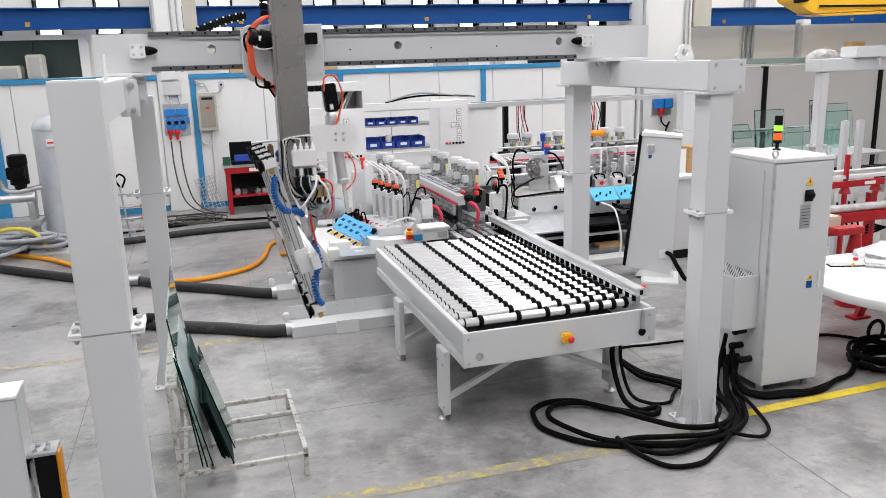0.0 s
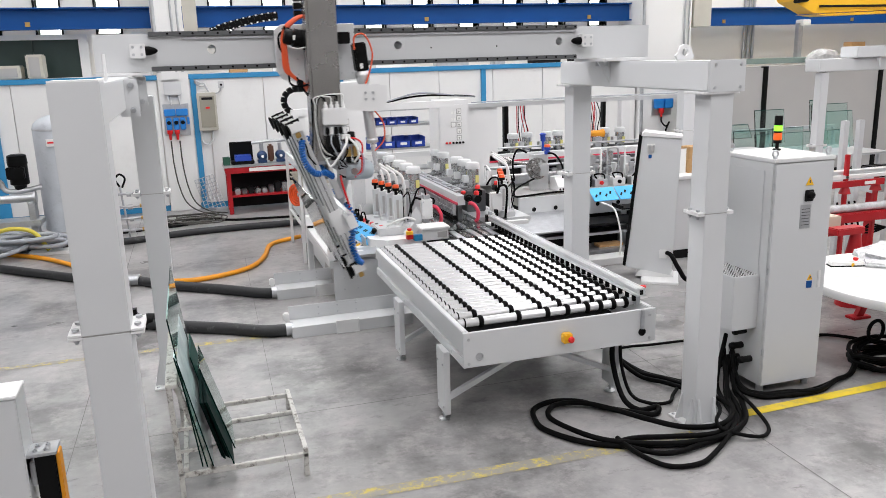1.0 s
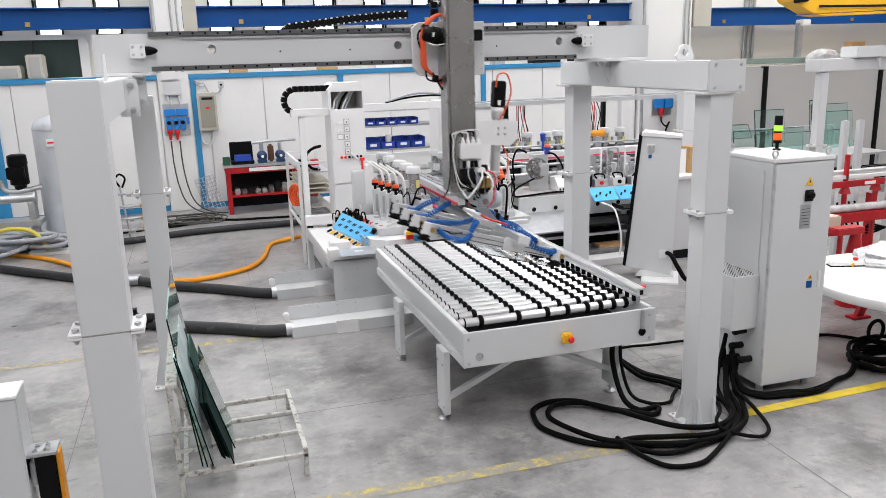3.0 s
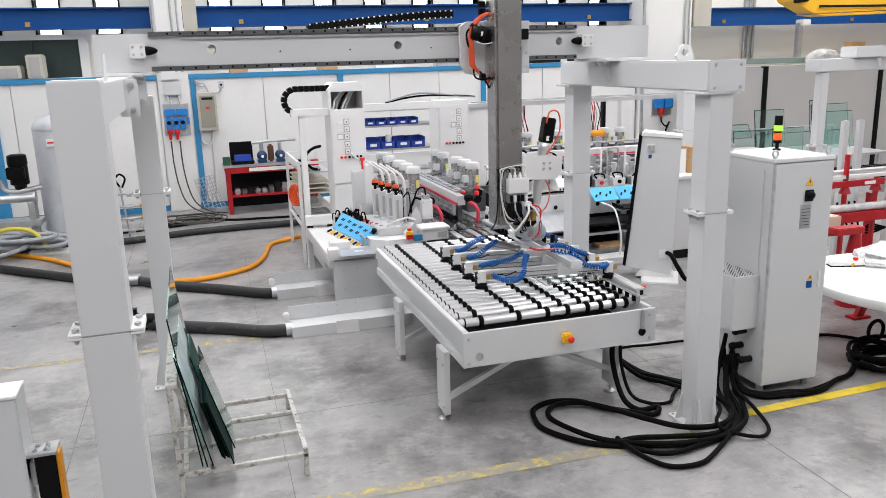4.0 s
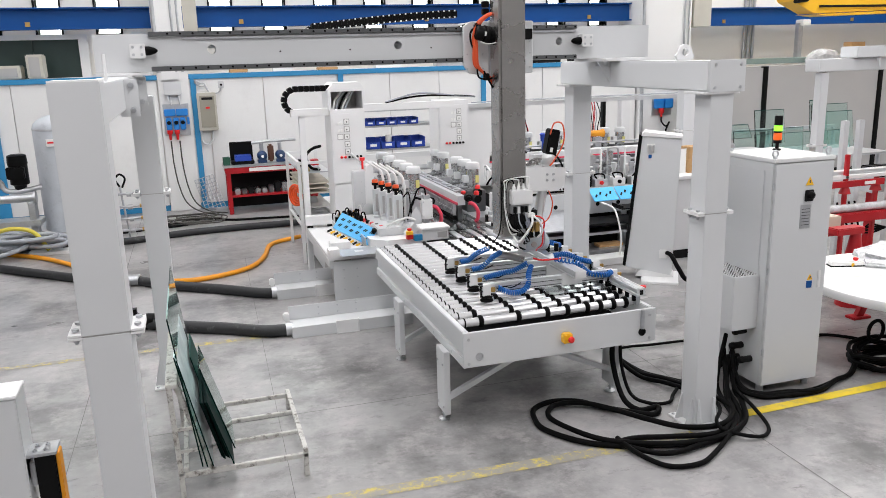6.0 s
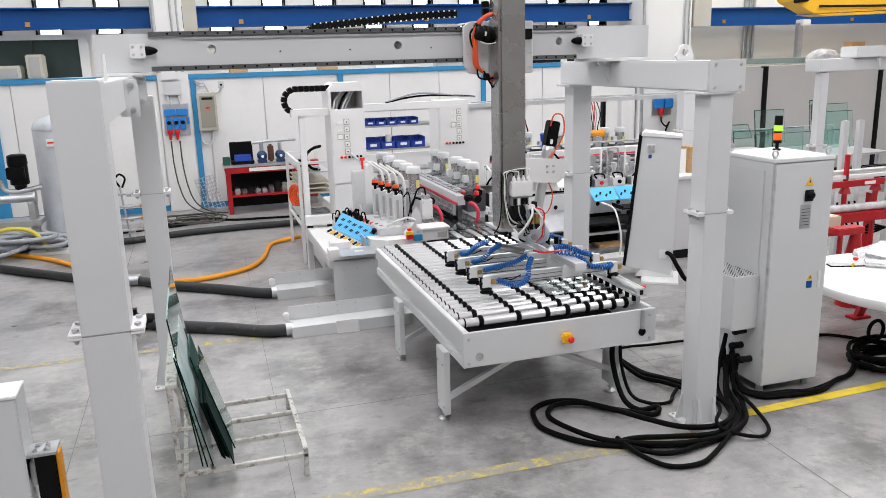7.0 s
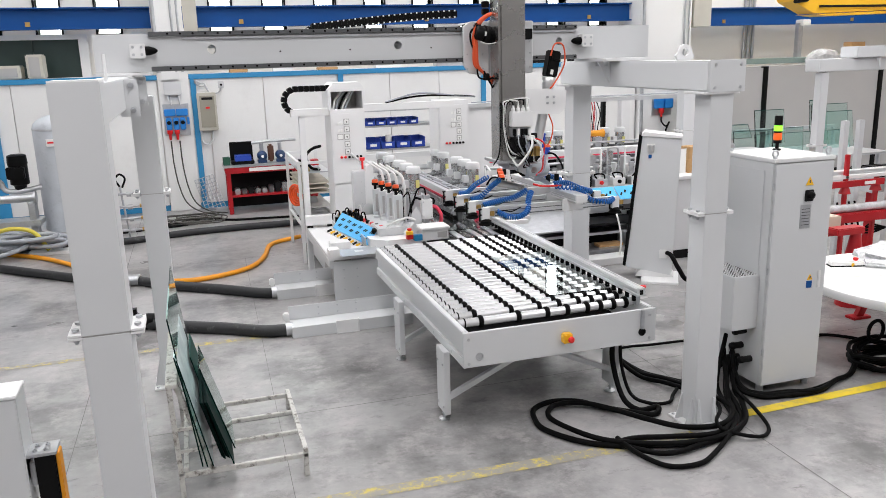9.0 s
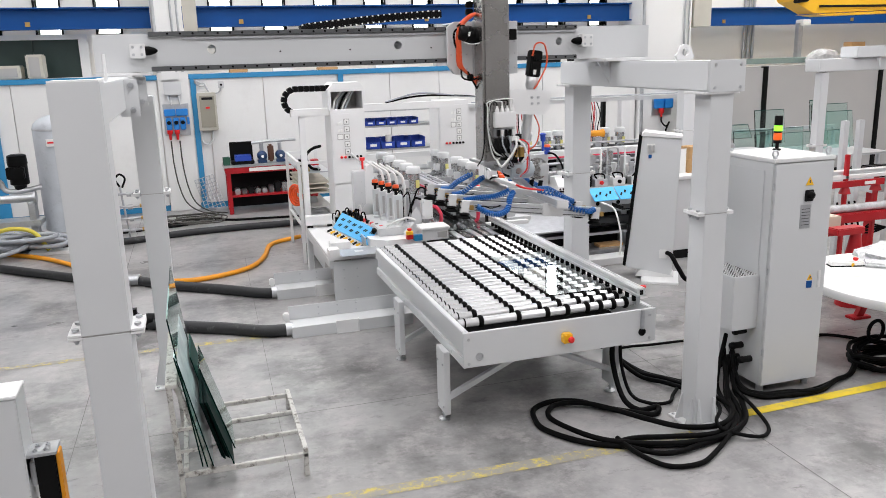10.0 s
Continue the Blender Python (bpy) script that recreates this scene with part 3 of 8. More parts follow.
    for y in (BY, yb):
        for k in range(0, len(cuts), 2):
            bm.faces.new([bm.verts.new(c) for c in ((cuts[k], y, BZ0), (cuts[k + 1], y, BZ0), (cuts[k + 1], y, BZ1), (cuts[k], y, BZ1))])
    for h in holes:
        sq = [(h - 0.08, BZ0), (h, BZ0), (h + 0.08, BZ0), (h + 0.08, zc), (h + 0.08, BZ1), (h, BZ1), (h - 0.08, BZ1), (h - 0.08, zc)]
        rims = []
        for y in (BY, yb):
            so = [bm.verts.new((x, y, z)) for x, z in sq]
            ci = [bm.verts.new((h + hr * math.cos(radians(-135 + 22.5 * k)), y, zc + hr * math.sin(radians(-135 + 22.5 * k)))) for k in range(16)]
            rims.append(ci)
            for k in range(8):
                bm.faces.new((so[k], so[(k + 1) % 8], ci[(2 * k + 2) % 16], ci[2 * k + 1], ci[2 * k]))
        for k in range(16):
            bm.faces.new((rims[0][k], rims[0][(k + 1) % 16], rims[1][(k + 1) % 16], rims[1][k]))
    for quad in (((x0, BY, BZ0), (x1, BY, BZ0), (x1, yb, BZ0), (x0, yb, BZ0)), ((x0, BY, BZ1), (x1, BY, BZ1), (x1, yb, BZ1), (x0, yb, BZ1)), ((x0, BY, BZ0), (x0, yb, BZ0), (x0, yb, BZ1), (x0, BY, BZ1)), ((x1, BY, BZ0), (x1, yb, BZ0), (x1, yb, BZ1), (x1, BY, BZ1))):
        bm.faces.new([bm.verts.new(c) for c in quad])
    bmesh.ops.remove_doubles(bm, verts=bm.verts[:], dist=0.0005)
    bmesh.ops.recalc_face_normals(bm, faces=bm.faces[:])
    part("main_beam", bm, PAINT, t)
    for z in (BZ1 - 0.022, BZ0 + 0.004):
        r = part("linear_rail", boxes((-0.24, 3.38, BY - 0.035, BY, z, z + 0.035), bevel=0.003), RAIL, t, "dark steel linear rail")
        bm = bmesh.new()
        cyl(bm, (-0.10, BY - 0.038, z + 0.018), (-0.10, BY - 0.034, z + 0.018), 0.009, 8)
        b0 = part("bolt", bm, BLACKP, r)
        for k in range(1, 38):
            same("bolt", b0, (k * 0.0935, 0, 0), r)
    part("rack", boxes((0.0, 3.38, BY - 0.02, BY, BZ1 - 0.05, BZ1 - 0.03), bevel=0.003), STEEL, t)
    for x, s in ((-0.33, 1), (3.45, -1)):
        b = part("buffer_bracket", boxes((x - 0.05, x + 0.06, BY - 0.10, BY, 3.06, 3.165), bevel=0.005), PAINT_W, t)
        for bx in (x - 0.025, x + 0.035):
            for bz in (3.085, 3.14):
                part("bolt", lathe(bmesh.new(), (bx, BY - 0.10, bz), (0, -1, 0), [(0, 0.011), (0.005, 0.011)], 8), STEEL, b)
        bm = bmesh.new()
        q = x + 0.06 if s > 0 else x - 0.05
        lathe(bm, (q, BY - 0.06, 3.112), (s, 0, 0), [(0, 0.034), (0.03, 0.034), (0.07, 0.022), (0.09, 0.006)], 14)
        part("rubber_buffer", bm, BLACK, b, "black conical rubber buffer")
    for x in (1.32, 2.02, 0.75, 2.62):
        bm = bmesh.new()
        cyl(bm, (x, BY - 0.004, 3.085), (x, BY + 0.001, 3.085), 0.007, 8)
        part("bolt", bm, BLACKP, t)


gantry()


# ---- travelling carriage, lifting column and vacuum gripper (built where they rest over the conveyor) ----
CAR = Vector((2.60, 6.55, 3.10))
COL = Vector((2.62, 6.39, 1.53))
PIV = Vector((2.81, 6.60, 1.43))
ACT = Vector((2.95, 6.36, 2.02))
ARM = 0.20


def part_at(name, bm, material, parent, origin, label=""):
    """A part that turns about its own origin."""
    ob = new(name, mesh_of(name, bm, material, origin))
    ob.parent = parent
    ob.location = Vector(origin) - BASE[parent]
    BASE[ob] = Vector(origin)
    if label:
        ob["label"] = label
    return ob


def cable(name, pts, r, material, parent, label=""):
    bm = bmesh.new()
    tube(bm, pts, r, 8)
    return part(name, bm, material, parent, label)


def carriage():
    t = thing("gantry_carriage", CAR, "light grey carriage plate with black servo motor and orange cables", "carriage")
    bm = bmesh.new()
    prism(bm, [(2.28, 2.93), (2.33, 2.86), (2.52, 2.83), (2.92, 2.85), (2.92, 3.29), (2.34, 3.29), (2.28, 3.25)], "y", 6.55, 6.58)
    bmesh.ops.bevel(bm, geom=bm.edges[:], offset=0.004, segments=1, affect="EDGES")
    p = part("back_plate", bm, PAINT, t)
    for x in (2.31, 2.45, 2.80, 2.89):
        for z in (2.90, 3.02, 3.12):
            bm = bmesh.new()
            cyl(bm, (x, 6.545, z), (x, 6.551, z), 0.007, 8)
            part("bolt", bm, STEEL, p)
    for x in (2.36, 2.84):
        for z in (BZ1 - 0.005, BZ0 + 0.022):
            part("rail_shoe", boxes((x - 0.06, x + 0.06, 6.58, 6.648, z - 0.035, z + 0.035), bevel=0.004), BLACKP, t)
    part("guide_block", boxes((2.50, 2.74, 6.50, 6.55, 2.84, 3.30), bevel=0.006), STEEL, t)
    # servo motor, tilted, with its gear
    bm = bmesh.new()
    lathe(bm, (2.56, 6.44, 3.15), (-1, -0.15, 0.22), [(0, 0.055), (0.04, 0.06), (0.045, 0.075), (0.07, 0.075), (0.072, 0.066), (0.085, 0.066), (0.087, 0.075), (0.11, 0.075), (0.112, 0.066), (0.125, 0.066), (0.127, 0.074), (0.155, 0.074), (0.16, 0.055), (0.17, 0.055), (0.175, 0.064), (0.225, 0.06), (0.235, 0.04)], 10)
    m = part("servo_motor", bm, BLACKP, t, "black servo motor")
    part("rating_label", boxes((2.40, 2.435, 6.355, 6.36, 3.165, 3.20)), LABEL, m)
    part("plug", boxes((2.33, 2.39, 6.40, 6.45, 3.22, 3.27), bevel=0.01), BLACKP, m)
    part("limit_switch", boxes((2.765, 2.86, 6.42, 6.50, 3.13, 3.22), bevel=0.006), BLACKP, t, "black limit switch box")
    for k, (r, dx) in enumerate(((0.013, 0), (0.012, 0.016), (0.010, -0.014))):
        cable("power_cable", [(2.56 + dx, 6.50, 3.345), (2.47 + dx, 6.44, 3.34), (2.37 + dx, 6.42, 3.27), (2.335 + dx, 6.42, 3.17), (2.335 + dx, 6.42, 3.05), (2.35 + dx, 6.44, 2.93), (2.43, 6.46, 2.86), (2.50, 6.46, 2.81 - 0.02 * k)], r, REDCABLE, t, "orange motor cable")
    cable("black_cable", [(2.36, 6.43, 3.25), (2.30, 6.42, 3.2), (2.30, 6.42, 3.12), (2.33, 6.42, 3.05)], 0.009, BLACK, t)
    cable("black_cable", [(2.36, 6.45, 2.91), (2.37, 6.43, 2.83), (2.45, 6.43, 2.81), (2.52, 6.45, 2.83)], 0.008, BLACK, t)
    cable("black_cable", [(2.42, 6.45, 2.88), (2.47, 6.43, 2.78), (2.52, 6.44, 2.72), (2.55, 6.46, 2.79)], 0.008, BLACK, t)
    cable("white_cable", [(2.36, 6.36, 3.12), (2.42, 6.34, 3.10), (2.50, 6.36, 3.11), (2.53, 6.4, 3.13)], 0.005, WHITECABLE, t)
    part("plug", boxes((2.42, 2.47, 6.43, 6.48, 2.80, 2.86), bevel=0.008), BLACKP, t)
    part("chain_arm", boxes((2.36, 2.46, 6.585, 6.94, 3.27, 3.288), bevel=0.003), PAINT, t)
    # vertical energy chain above the carriage
    for k in range(14):
        part("chain_link", boxes((2.44, 2.50, 6.505, 6.545, 3.34 + k * 0.06, 3.392 + k * 0.06), bevel=0.006), BLACKP, t)
    return t


def column():
    t = thing("lifting_column", COL, "dark brushed steel square lifting column with cables and actuator", "column")
    c = boxes((2.495, 2.735, 6.27, 6.50, 1.53, 4.75))
    bmesh.ops.bevel(c, geom=[e for e in c.edges if abs(e.verts[0].co.z - e.verts[1].co.z) > 1], offset=0.022, segments=4, affect="EDGES")
    part("tube", c, DARKSTEEL, t)
    # junction box with glands
    j = part("junction_box", boxes((2.57, 2.76, 6.19, 6.27, 1.815, 1.945), bevel=0.008), PAINT_W, t, "pale grey junction box")
    for k in range(4):
        bm = bmesh.new()
        lathe(bm, (2.60 + 0.045 * k, 6.235, 1.945), (0, 0, 1), [(0, 0.017), (0.025, 0.017), (0.03, 0.01), (0.05, 0.009)], 10)
        part("gland", bm, WHITECABLE, j)
    for k in range(4):
        x = 2.60 + 0.045 * k
        cable("white_cable", [(x, 6.235, 1.985), (x - 0.01, 6.23, 2.02 + 0.01 * k), (2.56 - 0.012 * k, 6.235, 2.03), (2.535 - 0.005 * k, 6.24, 1.97), (2.53 - 0.004 * k, 6.24, 1.80), (2.56, 6.22, 1.66 - 0.03 * k), (2.64, 6.2, 1.57)], 0.006, WHITECABLE if k % 2 else BLACK, t)
    cable("white_hose", [(2.74, 6.17, 1.73), (2.72, 6.12, 1.66), (2.66, 6.12, 1.57), (2.60, 6.14, 1.50), (2.57, 6.18, 1.55)], 0.010, WHITECABLE, t)
    cable("white_hose", [(2.75, 6.17, 1.72), (2.80, 6.13, 1.66), (2.82, 6.13, 1.58), (2.79, 6.16, 1.52)], 0.009, WHITECABLE, t)
    cable("black_cable", [(2.50, 6.26, 2.02), (2.49, 6.25, 1.75), (2.47, 6.25, 1.58), (2.42, 6.25, 1.50)], 0.006, BLACK, t)
    part("plug", boxes((2.70, 2.77, 6.16, 6.22, 1.70, 1.74), bevel=0.006), WHITECABLE, t)
    # valve block under the junction box
    v = part("valve_block", boxes((2.59, 2.70, 6.20, 6.28, 1.60, 1.72), bevel=0.006), DARK, t, "dark pneumatic valve block")
    for x, z in ((2.62, 1.66), (2.67, 1.63)):
        bm = bmesh.new()
        cyl(bm, (x, 6.20, z), (x, 6.16, z), 0.016, 12)
        part("knob", bm, BLACKP, v)
    for x in (2.74, 2.80):
        part("solenoid", boxes((x, x + 0.04, 6.22, 6.27, 1.55, 1.64), bevel=0.005), BRASS, v, "brass solenoid valve")
        part("solenoid_cap", boxes((x + 0.002, x + 0.038, 6.215, 6.26, 1.51, 1.56), bevel=0.004), BLACKP, v)
    cable("red_hose", [(2.72, 6.2, 1.70), (2.79, 6.17, 1.71), (2.86, 6.18, 1.66), (2.86, 6.2, 1.55), (2.85, 6.2, 1.45), (2.80, 6.22, 1.39)], 0.007, REDKNOB, t)
    cable("purple_hose", [(2.83, 6.2, 1.62), (2.87, 6.19, 1.55), (2.86, 6.19, 1.44), (2.80, 6.2, 1.40)], 0.006, mat("mauve_hose", (0.35, 0.25, 0.33), 0.4), t)
    part("filter", boxes((2.66, 2.78, 6.205, 6.27, 1.60, 1.68), bevel=0.02), mat("lilac_grey_plastic", (0.40, 0.42, 0.52), 0.4), t)
    part("valve_island", boxes((2.575, 2.755, 6.215, 6.268, 1.735, 1.808), bevel=0.004), STEEL, t, "steel valve island")
    for k in range(5):
        part("solenoid_cap", boxes((2.585 + 0.034 * k, 2.611 + 0.034 * k, 6.195, 6.214, 1.745, 1.80), bevel=0.003), (BLACKP, WHITECABLE, BLACKP)[k % 3], t)
        cable("black_cable", [(2.60 + 0.03 * k, 6.20, 1.745), (2.58 + 0.035 * k, 6.15, 1.68), (2.62 + 0.03 * k, 6.13 + 0.01 * k, 1.60), (2.70 - 0.01 * k, 6.16, 1.53 - 0.012 * k), (2.74, 6.22, 1.48)], 0.006, (BLACK, GREYHOSE)[k % 2], t)
    part("cable_clamp", boxes((2.60, 2.68, 6.13, 6.18, 1.55, 1.575), bevel=0.004), BLACKP, t)
    part("side_bracket", boxes((2.735, 2.75, 6.28, 6.48, 1.55, 1.80), (2.75, 2.83, 6.28, 6.292, 1.56, 1.74), bevel=0.003), STEEL, t)
    part("regulator", lathe(bmesh.new(), (2.79, 6.24, 1.66), (0, 0, 1), [(0, 0.025), (0.05, 0.025), (0.05, 0.03), (0.09, 0.03), (0.095, 0.02)], 14), BLACKP, t)
    # foot bracket and pivot bearing
    part("foot_plate", boxes((2.47, 2.77, 6.26, 6.60, 1.505, 1.53), bevel=0.004), STEEL, t)
    for y in (6.30, 6.78):
        bm = bmesh.new()
        prism(bm, [(2.66, 1.505), (2.84, 1.505), (2.88, 1.43), (2.84, 1.37), (2.78, 1.37), (2.68, 1.42)], "y", y, y + 0.025)
        part("bearing_plate", bm, STEEL, t)
    part("bearing_beam", boxes((2.62, 2.82, 6.30, 6.80, 1.49, 1.505)), STEEL, t)
    bm = bmesh.new()
    lathe(bm, (2.745, 6.36, 1.43), (1, 0, 0), [(0, 0.076), (0.015, 0.08), (0.18, 0.08), (0.215, 0.07), (0.235, 0.04)], 24)
    part("gear_motor", bm, mat("pale_blue_grey_enamel", (0.42, 0.48, 0.52), 0.35), t, "pale blue-grey gear motor")
    bm = bmesh.new()
    lathe(bm, (2.745, 6.35, 1.43), (-0.8, -0.6, 0.1), [(0, 0.06), (0.016, 0.056), (0.016, 0.034), (0.028, 0.034), (0.028, 0.01)], 18)
    part("shaft_cover", bm, BLACKP, t)
    # bracket box for the actuator
    bm = bmesh.new()
    prism(bm, [(2.73, 1.92), (3.04, 1.90), (3.10, 1.95), (3.11, 2.10), (2.81, 2.125), (2.73, 2.125)], "y", 6.27, 6.282)
    box(bm, 2.73, 2.745, 6.282, 6.48, 1.92, 2.125)
    box(bm, 2.745, 3.09, 6.44, 6.452, 1.93, 2.11)
    b = part("actuator_bracket", bm, PAINT_W, t, "pale grey folded bracket")
    for x in (2.93, 2.99):
        for z in (2.00, 2.05):
            bm = bmesh.new()
            cyl(bm, (x, 6.262, z), (x, 6.27, z), 0.011, 8)
            part("bolt", bm, STEEL, b)
    # actuator body and rod, built upright about the trunnion
    bm = bmesh.new()
    cyl(bm, ACT + Vector((0, 0, -0.36)), ACT + Vector((0, 0, 0.18)), 0.043, 18)
    lathe(bm, ACT + Vector((0, 0, -0.385)), (0, 0, 1), [(0, 0.03), (0.01, 0.048), (0.04, 0.048), (0.045, 0.043)], 18)
    lathe(bm, ACT + Vector((0, 0, 0.10)), (0, 0, 1), [(0, 0.043), (0.02, 0.054), (0.09, 0.054), (0.10, 0.045)], 16)
    body = part_at("actuator", bm, ALU, t, ACT, "aluminium linear actuator")
    mo = ACT + Vector((0, 0, 0.20))
    part("motor", boxes((mo.x - 0.052, mo.x + 0.052, mo.y - 0.05, mo.y + 0.05, mo.z, mo.z + 0.22), (mo.x - 0.04, mo.x + 0.04, mo.y - 0.065, mo.y - 0.045, mo.z + 0.13, mo.z + 0.20), bevel=0.012), BLACKP, body, "black servo motor")
    part("rating_label", boxes((mo.x - 0.02, mo.x + 0.005, mo.y - 0.053, mo.y - 0.05, mo.z + 0.02, mo.z + 0.06)), LABEL, body)
    cable("red_cable", [mo + Vector((-0.05, -0.06, 0.17)), mo + Vector((-0.03, -0.06, 0.27)), mo + Vector((0.05, -0.06, 0.27)), mo + Vector((0.09, -0.06, 0.12)), mo + Vector((0.03, -0.06, -0.05)), mo + Vector((0.0, -0.06, -0.10))], 0.007, REDCABLE, body)
    cable("red_cable", [ACT + Vector((0.03, -0.04, -0.10)), ACT + Vector((0.10, -0.04, -0.22)), ACT + Vector((0.09, -0.04, -0.36)), ACT + Vector((0.0, -0.05, -0.44))], 0.006, REDCABLE, body)
    bm = bmesh.new()
    cyl(bm, ACT + Vector((0, 0, -0.42)), ACT + Vector((0, 0, -0.10)), 0.019, 12)
    lathe(bm, ACT + Vector((0, -0.03, -0.42)), (0, 1, 0), [(0, 0.03), (0.06, 0.03)], 12)
    rod = part_at("actuator_rod", bm, CHROME, t, ACT, "polished actuator rod")
    return t, body, rod


BARS_Y = [6.12, 6.45, 6.78, 7.10]
ZB = PIV.z - 0.30


def gripper():
    t = thing("vacuum_gripper", PIV, "aluminium vacuum gripper frame with suction cups and blue coil hoses", "gripper")
    x0, x1 = PIV.x - 0.54, PIV.x + 0.70
    for y in BARS_Y:
        b = part("cup_bar", boxes((x0, x1, y - 0.022, y + 0.022, ZB - 0.045, ZB - 0.016), (x0, x1, y - 0.016, y + 0.016, ZB - 0.016, ZB - 0.004), (x0, x1, y - 0.022, y + 0.022, ZB - 0.004, ZB + 0.016), (x0, x1, y - 0.016, y + 0.016, ZB + 0.016, ZB + 0.024), (x0, x1, y - 0.022, y + 0.022, ZB + 0.024, ZB + 0.042), bevel=0.002), ALU, t)
        for x, s in ((x0 - 0.01, 1), (x1 - 0.03, -1)):
            h = part("cup_holder", boxes((x - 0.015, x + 0.055, y - 0.05, y - 0.023, ZB - 0.07, ZB + 0.045), bevel=0.004), PAINT_W, b, "pale grey cup holder block")
            bm = bmesh.new()
            lathe(bm, (x + 0.02, y - 0.035, ZB - 0.101), (0, 0, 1), [(0, 0.058), (0.012, 0.056), (0.026, 0.038), (0.034, 0.052), (0.046, 0.034), (0.05, 0.024)], 16)
            part("suction_cup", bm, BLACK, b, "black rubber suction cup")
            bm = bmesh.new()
            cyl(bm, (x - 0.03, y - 0.03, ZB - 0.07), (x - 0.03, y - 0.03, ZB + 0.04), 0.008, 8)
            box(bm, x - 0.04, x - 0.005, y - 0.045, y - 0.015, ZB - 0.02, ZB - 0.01)
            box(bm, x - 0.04, x - 0.005, y - 0.045, y - 0.015, ZB + 0.03, ZB + 0.04)
            part("spring_guide", bm, BLACKP, b)
            part("hose_fitting", boxes((x + 0.06, x + 0.10, y - 0.045, y - 0.023, ZB - 0.03, ZB + 0.01), bevel=0.005), BRASS, b, "brass hose fitting")
        cable("black_tube", [(x0 + 0.10, y - 0.04, ZB - 0.005), (x0 + 0.17, y - 0.05, ZB + 0.01), (x0 + 0.24, y - 0.045, ZB - 0.005), (x0 + 0.33, y - 0.03, ZB + 0.02)], 0.005, BLACK, b)
        part("slot", boxes((x0 + 0.10, x1 - 0.10, y - 0.0235, y - 0.0225, ZB - 0.036, ZB - 0.028), (x0 + 0.10, x1 - 0.10, y - 0.0235, y - 0.0225, ZB + 0.003, ZB + 0.009)), RAIL, b)
    sx = PIV.x + 0.28
    part("spine", boxes((sx - 0.055, sx + 0.055, 5.93, 7.35, ZB + 0.043, ZB + 0.058), (sx - 0.047, sx + 0.047, 5.94, 7.34, ZB + 0.058, ZB + 0.076), (sx - 0.055, sx + 0.055, 5.93, 7.35, ZB + 0.076, ZB + 0.112), bevel=0.003), ALU, t, "square aluminium spine profile")
    part("end_cap", boxes((sx - 0.054, sx + 0.054, 5.922, 5.93, ZB + 0.045, ZB + 0.111), bevel=0.003), PAINT_W, t)
    for y in BARS_Y:
        part("clamp_plate", boxes((sx - 0.10, sx + 0.10, y - 0.034, y - 0.024, ZB - 0.05, ZB + 0.06), bevel=0.004), PAINT_W, t)
    # levers from the pivot to the spine
    for y in (6.55, 6.76):
        bm = bmesh.new()
        prism(bm, [(PIV.x + 0.035, PIV.z + ARM + 0.01), (PIV.x + 0.09, PIV.z + ARM), (PIV.x + 0.045, PIV.z), (sx + 0.02, ZB + 0.12), (sx - 0.05, ZB + 0.12), (PIV.x - 0.03, PIV.z - 0.03)], "y", y, y + 0.018)
        part("lever", bm, STEEL, t)
    bm = bmesh.new()
    cyl(bm, (PIV.x, 6.28, PIV.z), (PIV.x, 6.84, PIV.z), 0.028, 14)
    part("pivot_shaft", bm, DARKSTEEL, t)
    bm = bmesh.new()
    cyl(bm, (PIV.x + 0.062, 6.33, PIV.z + 0.19), (PIV.x + 0.062, 6.77, PIV.z + 0.19), 0.014, 10)
    part("actuator_pin", bm, STEEL, t)
    part("manifold", boxes((PIV.x - 0.04, PIV.x + 0.16, 6.30, 6.36, ZB + 0.09, ZB + 0.14), bevel=0.006), ALU, t)
    bm = bmesh.new()
    cyl(bm, (PIV.x + 0.02, 6.56, ZB + 0.10), (PIV.x - 0.22, 6.62, ZB + 0.16), 0.035, 14)
    part("vacuum_ejector", bm, DARKSTEEL, t, "dark steel vacuum ejector")
